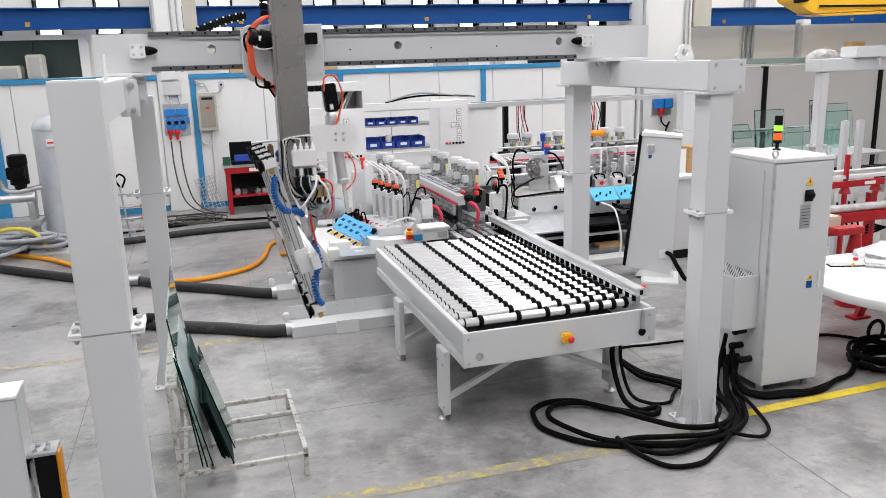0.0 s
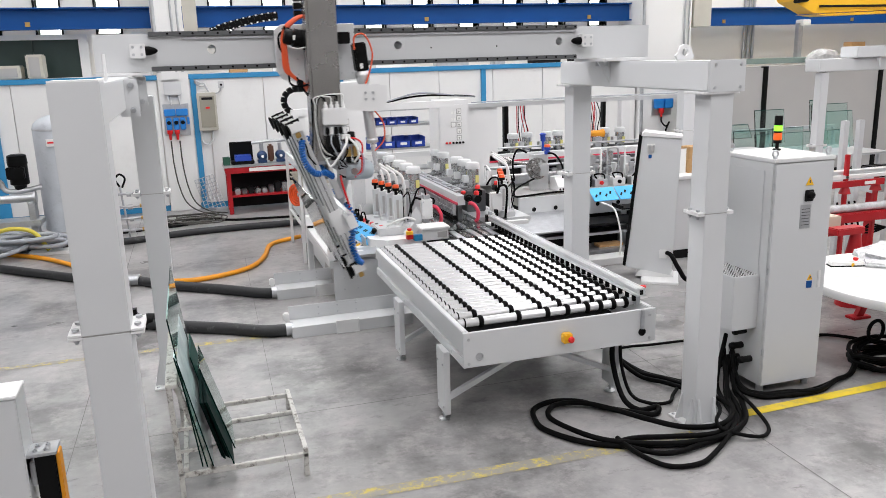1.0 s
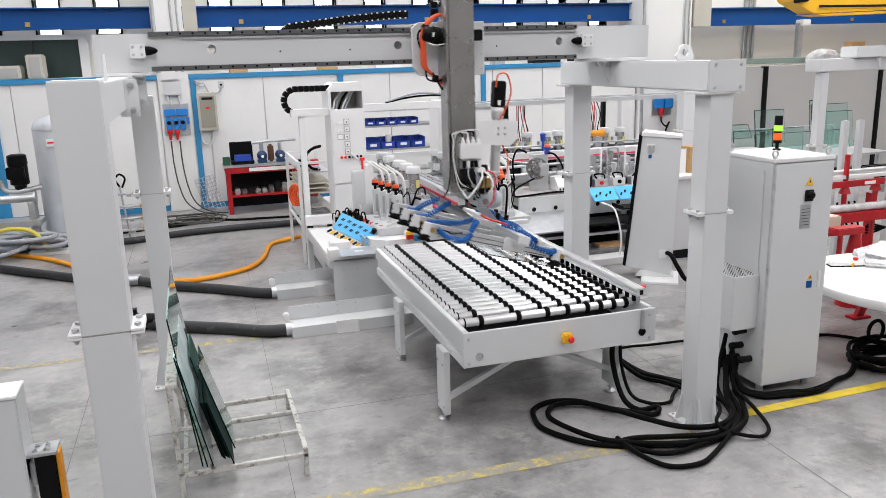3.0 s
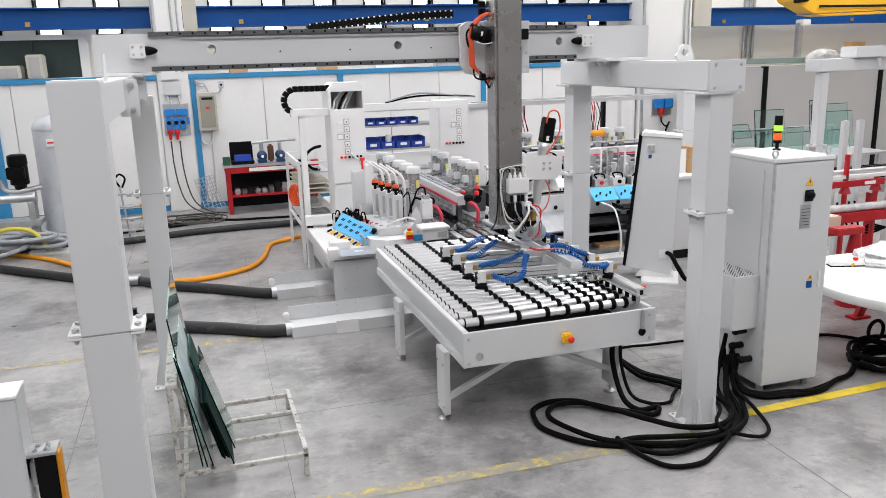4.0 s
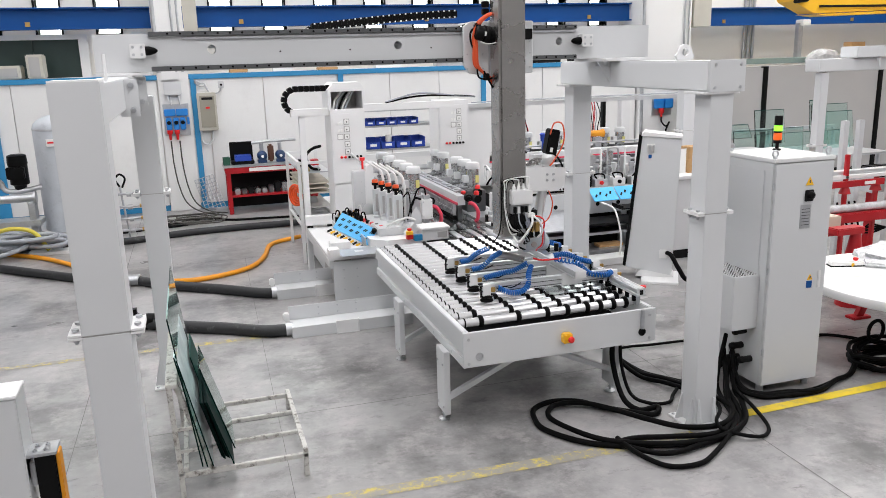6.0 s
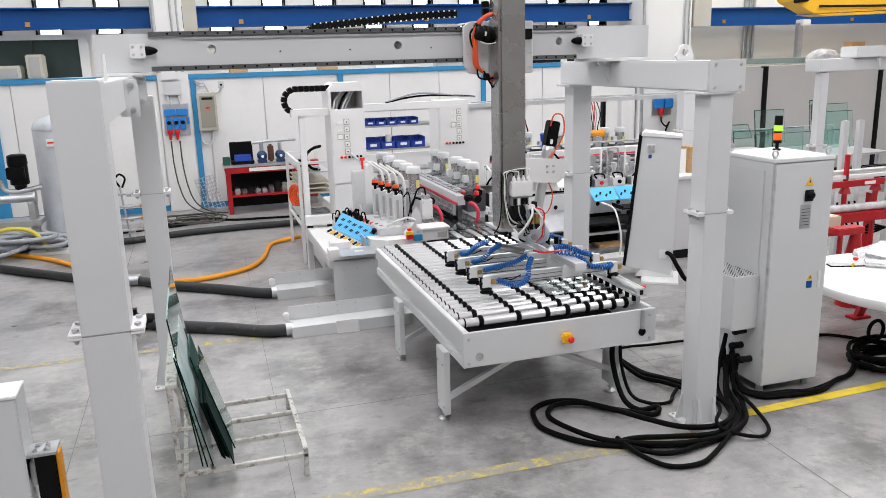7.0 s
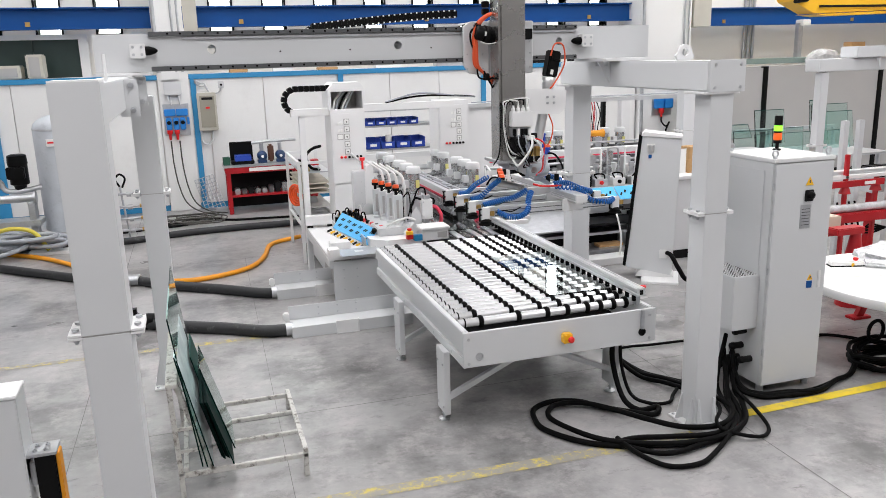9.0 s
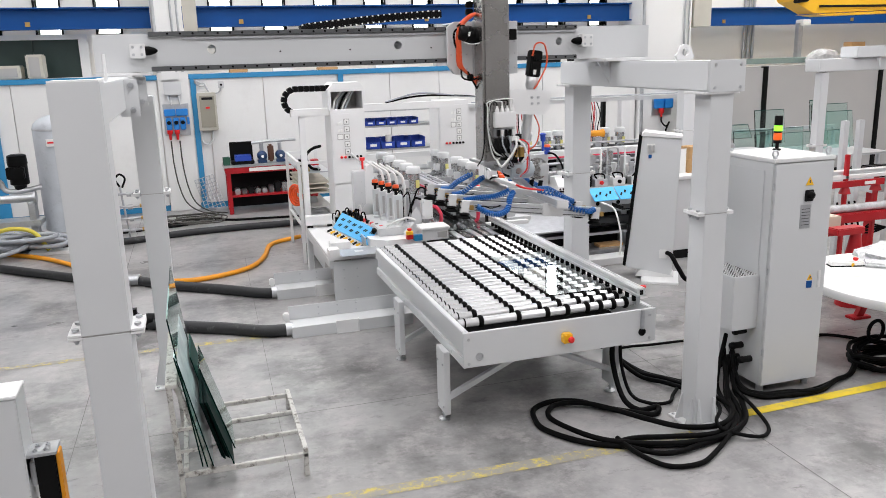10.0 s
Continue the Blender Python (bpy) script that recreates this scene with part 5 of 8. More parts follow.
    bp = part("slotted_plate", boxes((-0.25, 0.25, -0.12, 0.12, -0.006, 0.006), bevel=0.004, m=q), SKYBLUE, t, "pale blue slotted plate")
    for i in range(6):
        for k in range(2):
            for d in (0, 0.02):
                q3 = q @ Matrix.Translation((-0.20 + i * 0.078 + d, -0.045 + k * 0.085 + (i % 2) * 0.01, 0.0075)) @ pose(0, 0, 0, 0, 0, -25)
                part("slot", boxes((-0.006, 0.006, -0.022, 0.022, -0.002, 0.002), m=q3), DARK, bp)
    part("strip_back", boxes((-0.30, 0.30, -0.20, -0.13, -0.035, -0.02), bevel=0.003, m=q), PAINT_W, t)
    for k in range(13):
        q2 = q @ Matrix.Translation((-0.27 + k * 0.044, -0.165, -0.016)) @ pose(0, 0, 0, 0, 0, -35)
        part("warning_strip", boxes((-0.013, 0.013, -0.030, 0.030, -0.003, 0.003), m=q2), YELLOW if k % 2 else BLACKP, t)
    # bank of small valves with short looping leads behind the plate
    part("valve_bank", boxes((1.66, 2.02, 9.90, 10.20, 0.766, 0.96), bevel=0.01), PAINT, t)
    rnd = random.Random(3)
    for i in range(6):
        for k in range(3):
            x, y, z = 1.66 + i * 0.062, 9.90 + k * 0.11, 0.961
            h = 0.06 + 0.07 * rnd.random()
            part("valve", boxes((x, x + 0.05, y, y + 0.07, z, z + h), bevel=0.005), (BLACKP, PAINT_W, DARK, BLACKP, BRASS)[(i * 3 + k) % 5], t)
            if (i + k) % 2:
                cable("cable", [(x + 0.02, y, z + h), (x + 0.03, y - 0.03, z + h + 0.05), (x + 0.06, y - 0.04, z + h + 0.045), (x + 0.08, y - 0.04, z + 0.02)], 0.009, (BLACK, BLACK, WHITECABLE)[k], t)
    for k in range(5):
        x, y = 1.93 + 0.028 * k, 9.95 - 0.13 * k
        b = part("push_button", lathe(bmesh.new(), (x, y, 0.90), (0.2, -0.5, 0.8), [(0, 0.022), (0.03, 0.022), (0.03, 0.032), (0.055, 0.032), (0.062, 0.02)], 12), REDKNOB if k % 2 else BLACKP, t)
        part("push_button", lathe(bmesh.new(), (x + 0.12, y + 0.08, 0.93), (0, 0, 1), [(0, 0.03), (0.03, 0.03), (0.04, 0.022)], 12), BLACKP if k % 2 else REDKNOB, t)
        part("slide_block", boxes((x + 0.03, x + 0.20, y - 0.02, y + 0.10, 0.766, 0.93), bevel=0.01), PAINT_W if k % 2 else PAINT, t)
    part("button_plate", boxes((1.88, 1.90, 9.2, 10.0, 0.80, 0.90)), STEEL, t)
    # work heads on their stepped base
    part("head_base", prism(bmesh.new(), [(1.95, 9.23), (2.13, 9.06), (2.55, 9.08), (2.67, 9.23), (2.67, 9.58), (1.95, 9.58)], "z", 0.766, 0.87), PAINT_W, t)
    part("head_base", boxes((2.08, 2.52, 9.30, 10.30, 0.871, 0.965), bevel=0.012), PAINT, t)
    for k in range(4):
        work_head(t, 2.26 + 0.045 * k, 10.10 - 0.19 * k)
    cable("white_hose", [(2.20, 9.36, 0.985), (2.32, 9.30, 1.05), (2.46, 9.30, 1.08), (2.58, 9.36, 1.02), (2.60, 9.5, 0.96)], 0.014, WHITECABLE, t)
    c = part("spindle_cover", boxes((2.02, 2.20, 10.40, 10.58, 0.87, 1.54), bevel=0.01), PAINT, t)
    part("spindle_cover", prism(bmesh.new(), [(2.17, 0.87), (2.29, 0.87), (2.29, 1.66), (2.20, 1.60), (2.17, 1.50)], "y", 10.38, 10.56), PAINT_W, t)
    part("dial", lathe(bmesh.new(), (2.20, 10.37, 1.02), (0.1, -1, 0.1), [(0, 0.085), (0.012, 0.085), (0.016, 0.06), (0.02, 0.02)], 20), ALU, t)
    for z in (1.1, 1.25, 1.4):
        part("bolt", cyl(bmesh.new(), (2.12, 10.392, z), (2.12, 10.401, z), 0.008, 8), STEEL, c)
    part("hand_knob", lathe(bmesh.new(), (2.16, 10.46, 1.56), (0, 0, 1), [(0, 0.015), (0.12, 0.015), (0.12, 0.035), (0.16, 0.035)], 12), REDKNOB, t)
    cable("lever", [(2.17, 10.5, 1.60), (2.10, 10.5, 1.70), (2.02, 10.5, 1.78)], 0.018, PAINT_W, t)
    for k, y in enumerate((10.0, 10.36, 10.72, 11.3, 11.75)):
        motor_parts(t, 2.74, y, 1.24)
        part("motor_mount", boxes((2.60, 2.88, y - 0.13, y + 0.13, 0.90, 1.24), bevel=0.01), (STEEL, RAIL)[k % 2], t)
        part("spindle_guard", boxes((2.50, 2.59, y - 0.10, y + 0.10, 0.88, 1.10), bevel=0.008), (BLACKP, PAINT_W)[k % 2], t)
    part("motor_beam", boxes((2.58, 2.90, 9.55, 13.2, 0.72, 0.90), bevel=0.008), PAINT, t)
    part("cross_plate", boxes((2.30, 2.62, 9.95, 10.35, 1.13, 1.16), bevel=0.004), STEEL, t)
    part("steel_guard", prism(bmesh.new(), [(2.48, 0.88), (2.66, 0.88), (2.64, 1.10), (2.58, 1.20), (2.52, 1.12)], "y", 9.33, 9.345), PAINT, t)
    b = part("control_box", boxes((2.66, 2.80, 9.35, 9.45, 1.03, 1.28), bevel=0.008), PAINT_W, t)
    for x, z in ((2.68, 1.06), (2.78, 1.06), (2.68, 1.25), (2.78, 1.25)):
        part("bolt", cyl(bmesh.new(), (x, 9.344, z), (x, 9.351, z), 0.007, 8), STEEL, b)
    part("box_bracket", boxes((2.69, 2.77, 9.36, 9.44, 1.28, 1.33), (2.70, 2.76, 9.38, 9.44, 0.90, 1.03)), STEEL, b)
    cable("cable", [(2.66, 9.40, 1.28), (2.57, 9.36, 1.30), (2.52, 9.36, 1.15), (2.60, 9.38, 0.95)], 0.014, BLACK, t)
    cable("cable", [(2.72, 9.38, 1.33), (2.70, 9.38, 1.42), (2.62, 9.40, 1.40), (2.56, 9.44, 1.20)], 0.010, BLACK, t)
    # white box on the table, with an emergency stop
    x = part("top_box", boxes((2.55, 2.88, 8.98, 9.28, 0.84, 0.97), bevel=0.006), PAINT_W, t)
    part("lid", boxes((2.53, 2.90, 8.96, 9.26, 0.971, 1.0), bevel=0.006), PAINT_W, x)
    part("socket_panel", boxes((2.74, 2.86, 8.972, 8.98, 0.87, 0.94)), GREYPANEL, x)
    part("grey_guard", brace_bm((2.42, 9.22, 0.87), (2.54, 9.22, 1.0), 0.05), PAINT, t)
    part("blue_box", boxes((2.45, 2.55, 8.98, 9.06, 0.85, 0.92), bevel=0.004), TRIMBLUE, t, "small blue box")
    e = part("stop_box", boxes((2.36, 2.44, 9.00, 9.07, 0.87, 0.93), bevel=0.006), REDKNOB, t)
    part("stop_ring", lathe(bmesh.new(), (2.40, 9.03, 0.93), (0, 0, 1), [(0, 0.045), (0.035, 0.045), (0.04, 0.03)], 14), YELLOW, e)
    part("stop_button", lathe(bmesh.new(), (2.40, 9.03, 0.97), (0, 0, 1), [(0, 0.015), (0.015, 0.03), (0.03, 0.03)], 12), REDKNOB, e)
    return t


PALEWOOD = mat("pale_board", (0.55, 0.50, 0.42), 0.6, vary=0.15, scale=6)
mat_orange = mat("orange_red_plastic", (0.80, 0.10, 0.02), 0.4)


def transport():
    t = thing("glass_transport", (3.3, 10.8, 0), "glass transport with black belts and a pressing beam with red stripe", "machine")
    # Near-black block puts the shade under the transport into colour.
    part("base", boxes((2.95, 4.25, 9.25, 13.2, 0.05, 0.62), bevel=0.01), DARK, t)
    part("side_cover", boxes((3.92, 4.08, 9.85, 13.2, 0.66, 0.84), bevel=0.01), PAINT, t)
    part("belt_bed", boxes((2.92, 3.10, 8.75, 13.2, 0.80, 0.885), bevel=0.004), DARKSTEEL, t)
    for k in range(5):
        part("belt", boxes((2.92 + k * 0.11, 3.00 + k * 0.11, 8.65, 13.2, 0.885, 0.905), bevel=0.004), DARKSTEEL if k % 2 else STEEL, t)
    pane = part("glass_sheet", boxes((2.75, 3.45, 9.0, 9.9, 0.93, 0.938)), GLASS, t)
    bm = bmesh.new()
    box(bm, 3.20, 3.30, 9.55, 13.2, 1.13, 1.25)
    part("pressing_beam", bm, PAINT, t)
    part("wheel_back_plate", boxes((3.21, 3.27, 9.58, 13.2, 0.93, 1.13)), RAIL, t)
    part("red_stripe", boxes((3.19, 3.20, 9.55, 13.0, 1.135, 1.165)), mat_pinkred, t, "faded red stripe")
    w0 = part("press_wheel", cyl(bmesh.new(), (3.165, 9.58, 0.965), (3.165, 9.655, 0.965), 0.032, 10), BLACK, t)
    r0 = part("press_rod", boxes((3.145, 3.185, 9.59, 9.612, 0.995, 1.13), (3.15, 3.19, 9.63, 9.645, 1.02, 1.13)), STEEL, t)
    b0 = part("press_plate", boxes((3.135, 3.15, 9.585, 9.65, 1.045, 1.075)), STEEL, t)
    for k in range(1, 40):
        for name, ob in (("press_wheel", w0), ("press_rod", r0), ("press_plate", b0)):
            same(name, ob, (0, 0.088 * k, 0), t)
    for k in range(2):
        part("pipe_rail", cyl(bmesh.new(), (3.20 + 0.11 * k, 9.6, 1.30), (3.20 + 0.11 * k, 13.2, 1.30), 0.013, 10), STEEL, t)
    g0 = part("rung", cyl(bmesh.new(), (3.20, 9.7, 1.30), (3.31, 9.7, 1.30), 0.007, 6), STEEL, t)
    for k in range(1, 24):
        same("rung", g0, (0, k * 0.145, 0), t)
    for x in (2.86, 3.36):
        part("red_guard", tube(bmesh.new(), [(x - 0.06, 9.42, 1.18), (x, 9.40, 1.16), (x + 0.05, 9.38, 1.08), (x + 0.06, 9.40, 0.98), (x + 0.03, 9.42, 0.92)], 0.024, 8), mat_pinkred, t, "red curved end guard")
        part("adjuster", lathe(bmesh.new(), (x - 0.06, 9.46, 1.24), (0, -1, 0), [(0, 0.05), (0.05, 0.05), (0.055, 0.03), (0.08, 0.02)], 16), BLACKP, t)
        part("hand_knob", lathe(bmesh.new(), (x - 0.10, 9.5, 1.28), (0, 0, 1), [(0, 0.022), (0.015, 0.032), (0.035, 0.032), (0.042, 0.02)], 14), REDKNOB, t)
    for k, y in enumerate((10.3, 10.66, 11.0, 11.65, 12.0)):
        motor_parts(t, 3.68, y, 1.20)
        part("motor_mount", boxes((3.55, 3.82, y - 0.13, y + 0.13, 0.90, 1.20), bevel=0.01), (RAIL, STEEL)[k % 2], t)
    part("motor_beam", boxes((3.50, 3.90, 9.75, 13.2, 0.72, 0.90), bevel=0.008), STEEL, t)
    part("head_table", boxes((3.90, 4.24, 9.58, 10.40, 0.84, 0.899), bevel=0.006), PAINT, t)
    part("control_box", boxes((3.66, 3.80, 9.50, 9.62, 1.02, 1.26), bevel=0.008), PAINT_W, t)
    for k in range(4):
        part("sensor_block", boxes((3.50 + k * 0.06, 3.54 + k * 0.06, 9.30 + 0.05 * k, 9.36 + 0.05 * k, 0.90, 1.02 + 0.03 * (k % 2)), bevel=0.005), (BLACKP, STEEL, PAINT_W, BLACKP)[k], t)
    for x, y in ((3.90, 9.72), (3.99, 9.98), (4.08, 10.24)):
        work_head(t, x, y)
        part("head_block", boxes((x - 0.09, x + 0.14, y - 0.09, y + 0.09, 0.90, 0.968), bevel=0.008), PAINT, t)
    cable("cable", [(3.72, 9.48, 1.26), (3.74, 9.44, 1.36), (3.84, 9.46, 1.34), (3.86, 9.50, 1.15), (3.84, 9.5, 0.92)], 0.016, BLACK, t)
    cable("cable", [(3.62, 9.6, 1.36), (3.66, 9.52, 1.46), (3.76, 9.55, 1.44), (3.80, 9.62, 1.28)], 0.012, BLACK, t)
    part("end_bar", boxes((3.30, 4.05, 9.22, 9.30, 0.88, 0.93), bevel=0.004), PAINT_W, t)
    for x, y in ((3.42, 9.45), (3.60, 9.90), (3.95, 10.1)):
        bm = bmesh.new()
        lathe(bm, (x, y, 1.27), (0, 0, 1), [(0, 0.034), (0.04, 0.034), (0.05, 0.02)], 12)
        part("hand_knob", bm, REDKNOB, t)
        bm = bmesh.new()
        cyl(bm, (x, y - 0.06, 1.22), (x, y + 0.06, 1.22), 0.05, 12)
        part("adjuster", bm, BLACKP, t)
    handle(t, 3.98, 10.4, 1.22, 0.22, 0.14)
    handle(t, 4.06, 10.7, 1.22, 0.22, 0.14)
    part("front_rail", boxes((2.30, 3.80, 12.55, 12.62, 1.42, 1.50), bevel=0.005), PAINT_W, t)
    return t


mat_pinkred = mat("faded_red_plastic", (0.70, 0.05, 0.10), 0.4)


def bridge():
    t = thing("cable_bridge", (4.5, 12.0, 0), "pale grey overhead cable duct on posts", "cable duct")
    part("duct", boxes((1.32, 1.86, 11.02, 11.16, 2.26, 2.36), bevel=0.005), PAINT_W, t)
    part("duct", boxes((2.34, 3.72, 11.2, 11.32, 2.28, 2.38), bevel=0.005), PAINT_W, t)
    part("duct", boxes((4.22, 8.55, 12.0, 12.10, 2.20, 2.27), bevel=0.005), ALU, t)
    part("post", boxes((1.43, 1.51, 11.04, 11.14, 0.0, 2.26), bevel=0.006), PAINT_W, t)
    part("post", boxes((8.40, 8.50, 12.0, 12.1, 0.0, 2.20), bevel=0.006), PAINT_W, t)
    for k in range(2):
        cable("cable", [(2.7, 11.25, 2.39), (3.2, 11.25, 2.46 + 0.04 * k), (3.8, 11.4, 2.44), (4.2, 11.6, 2.40)], 0.014, (BLACK, GREYHOSE)[k], t)
    for k in range(3):
        cable("cable", [(4.3, 12.05, 2.285), (6.0, 12.05, 2.285 + 0.006 * k), (8.4, 12.05, 2.285)], 0.008, (GREYHOSE, WHITECABLE, GREYHOSE)[k], t)
    # looped black energy chain on the first cabinet
    for k in range(17):
        s = k * 0.075
        if s < 0.45:
            p = pose(1.86 - s, 11.1, 2.63, 0, 0, 0)
        elif s < 0.45 + 0.5:
            a = (s - 0.45) / 0.5 * math.pi
            p = pose(1.41 - 0.16 * math.sin(a), 11.1, 2.47 + 0.16 * math.cos(a), 0, -math.degrees(a), 0)
        else:
            p = pose(1.41 + (s - 0.95), 11.1, 2.31, 0, 180, 0)
        part("chain_link", boxes((-0.036, 0.036, -0.05, 0.05, -0.04, 0.04), bevel=0.008, m=p), BLACKP, t)


def parts_cart():
    t = thing("parts_cart", (1.7, 12.4, 0), "white steel frame trolley with shelves and red hose coil", "trolley")
    for x in (1.45, 1.93):
        for y in (11.75, 13.25):
            part("post", boxes((x, x + 0.045, y, y + 0.045, 0.0, 1.555), bevel=0.004), PAINT_W, t)
    for y in (11.75, 13.25):
        part("top_rail", boxes((1.495, 1.93, y + 0.002, y + 0.043, 1.51, 1.55), bevel=0.004), PAINT_W, t)
    for z in (0.56, 1.51):
        part("side_rail", boxes((1.452, 1.493, 11.795, 13.25, z, z + 0.04), bevel=0.004), PAINT_W, t)
    for z, m in ((0.62, STEEL), (0.84, GREYPANEL), (1.06, PALEWOOD), (1.13, PALEWOOD), (1.20, PALEWOOD), (1.37, STEEL)):
        part("shelf", boxes((1.50, 1.93, 11.80, 13.24, z, z + 0.018), bevel=0.002), m, t)
    for k in range(4):
        part("hose_coil", tube(bmesh.new(), [(1.45 + (0.16 - 0.035 * k) * 0.5 * math.cos(a) + 0.012 * k, 12.2 - (0.16 - 0.035 * k) * 0.8 * math.cos(a), 0.99 + (0.16 - 0.035 * k) * math.sin(a)) for a in [2 * math.pi * q / 20 for q in range(21)]], 0.018, 8, smooth=False), mat_orange, t, "orange-red hose coil")
    rnd = random.Random(5)
    for k in range(12):
        x, y, z = 1.55 + rnd.random() * 0.22, 11.85 + rnd.random() * 1.2, (0.638, 0.858, 1.388)[k % 3]
        part("item", boxes((x, x + 0.12, y, y + 0.14, z, z + 0.05 + 0.07 * rnd.random()), bevel=0.01), (STEEL, RED, BLACKP, PAINT_W, STEEL)[k % 5], t)
    for x, y in ((1.52, 11.9), (1.56, 12.6)):
        part("item", lathe(bmesh.new(), (x + 0.08, y, 1.388), (0, 0, 1), [(0, 0.05), (0.10, 0.05), (0.13, 0.03), (0.17, 0.03)], 12), (BRASS, STEEL)[x > 1.53], t)
    cable("black_hose", [(1.80, 11.9, 1.40), (1.66, 11.84, 1.45), (1.60, 11.84, 1.62), (1.70, 11.88, 1.72), (1.84, 11.95, 1.75)], 0.022, BLACK, t)


def brace_plate(x0, x1, y0, y1, z0, z1):
    """A plate that rises from z0 at y0 to z1 at y1."""
    return prism(bmesh.new(), [(y0, z0), (y1, z1), (y1, z1 - 0.02), (y0, z0 - 0.02)], "x", x0, x1)


def second_machine():
    t = thing("drilling_machine", (6.2, 11.5, 0), "light grey glass working machine with silver motors and dark underside", "machine")
    part("bench_top", boxes((4.62, 8.0, 10.92, 13.2, 0.76, 0.92), bevel=0.012), GREYPANEL, t)
    a = part("apron", boxes((4.62, 8.0, 10.86, 10.918, 0.56, 0.90), bevel=0.006), PAINT, t)
    # Flat black discs stand in for the dark holes of the apron.
    for k in range(6):
        part("hole_disc", lathe(bmesh.new(), (4.86 + 0.36 * k, 10.861, 0.71), (0, -1, 0), [(0, 0.034), (0.004, 0.034)], 12), BLACKP, a)
    part("sloping_cover", brace_plate(4.30, 5.35, 10.1, 10.86, 0.52, 0.66), STEEL, t)
    # Near-black box fills the open hollow below the bench to give its shade.
    part("under_bench_shade", boxes((4.85, 7.9, 11.2, 13.1, 0.0, 0.76)), DARK, t)
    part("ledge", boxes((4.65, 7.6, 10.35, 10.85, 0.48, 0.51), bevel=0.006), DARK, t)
    for x in (4.85, 6.4, 7.8):
        part("leg", boxes((x, x + 0.10, 10.93, 11.03, 0.0, 0.76), bevel=0.005), PAINT, t)
    # long pale beams with a red line, motors behind them
    part("gantry_rail", boxes((4.6, 8.0, 12.05, 12.18, 1.28, 1.42), bevel=0.006), PAINT, t)
    for x in (4.7, 6.3, 7.8):
        part("rail_post", boxes((x, x + 0.1, 12.06, 12.16, 0.92, 1.28), bevel=0.005), STEEL, t)
    part("red_line", boxes((4.6, 8.0, 12.04, 12.05, 1.30, 1.325)), mat_pinkred, t, "thin red line")
    part("slide_beam", boxes((4.6, 7.95, 11.80, 11.92, 0.96, 1.08), bevel=0.006), STEEL, t)
    for y, z, r, m in ((11.70, 1.12, 0.022, CHROME), (11.95, 1.22, 0.024, STEEL), (12.25, 1.50, 0.016, STEEL)):
        part("guide_shaft", cyl(bmesh.new(), (4.5, y, z), (7.95, y, z), r, 12), m, t)
    for k, x in enumerate((5.17, 5.46, 5.78, 6.04, 6.35, 6.95, 7.20)):
        motor_parts(t, x, 12.42 + 0.08 * (k % 2), 1.36, 0.38, 0.10)
        part("motor_mount", boxes((x - 0.12, x + 0.12, 12.25, 12.6, 0.92, 1.36), bevel=0.01), (DARK, STEEL)[k % 2], t)
    part("orange_motor", lathe(bmesh.new(), (6.60, 12.35, 1.64), (1, 0, 0), [(0, 0.035), (0.02, 0.055), (0.18, 0.055), (0.20, 0.068), (0.24, 0.068)], 16), ORANGEHOSE, t, "orange horizontal motor")
    part("blue_valve", lathe(bmesh.new(), (5.62, 12.2, 1.58), (0, 0, 1), [(-0.66, 0.02), (0.0, 0.02), (0.0, 0.04), (0.10, 0.045), (0.12, 0.06), (0.14, 0.03)], 12), BINBLUE, t, "blue valve head")
    part("motor_stand", boxes((6.66, 6.78, 12.3, 12.4, 0.92, 1.57), bevel=0.006), STEEL, t)
    # big spindle wheel with its slide at the near end
    c = part("spindle_frame", boxes((5.02, 5.30, 11.30, 11.42, 0.92, 1.48), (5.10, 5.24, 11.14, 11.30, 1.16, 1.36), bevel=0.01), ALU, t)
    part("spindle_wheel", lathe(bmesh.new(), (5.10, 11.29, 1.27), (-0.35, -1, 0), [(0, 0.17), (0.035, 0.17), (0.035, 0.145), (0.015, 0.14), (0.015, 0.09), (0.06, 0.08), (0.06, 0.05), (0.14, 0.045), (0.14, 0.02)], 28), DARKSTEEL, c, "dark steel spindle wheel")
    for k in range(6):
        v = Vector((math.cos(k * 1.047), 0.0, math.sin(k * 1.047))) * 0.13
        part("wheel_bolt", cyl(bmesh.new(), Vector((5.085, 11.26, 1.27)) + v, Vector((5.07, 11.22, 1.27)) + v, 0.018, 8), CHROME, c)
    part("quill", lathe(bmesh.new(), (5.02, 11.35, 1.33), (-1, 0.3, 0.16), [(0, 0.03), (0.20, 0.022), (0.30, 0.022), (0.30, 0.06), (0.36, 0.075), (0.48, 0.05), (0.52, 0.02)], 16), DARKSTEEL, c, "steel quill")
    part("stop_knob", lathe(bmesh.new(), (5.28, 11.3, 1.48), (0, 0, 1), [(0, 0.045), (0.05, 0.045), (0.05, 0.03), (0.07, 0.03), (0.07, 0.05), (0.11, 0.05)], 12), BINBLUE, c)
    part("stop_cap", lathe(bmesh.new(), (5.28, 11.3, 1.591), (0, 0, 1), [(0, 0.05), (0.03, 0.05), (0.04, 0.03)], 12), mat_orange, c)
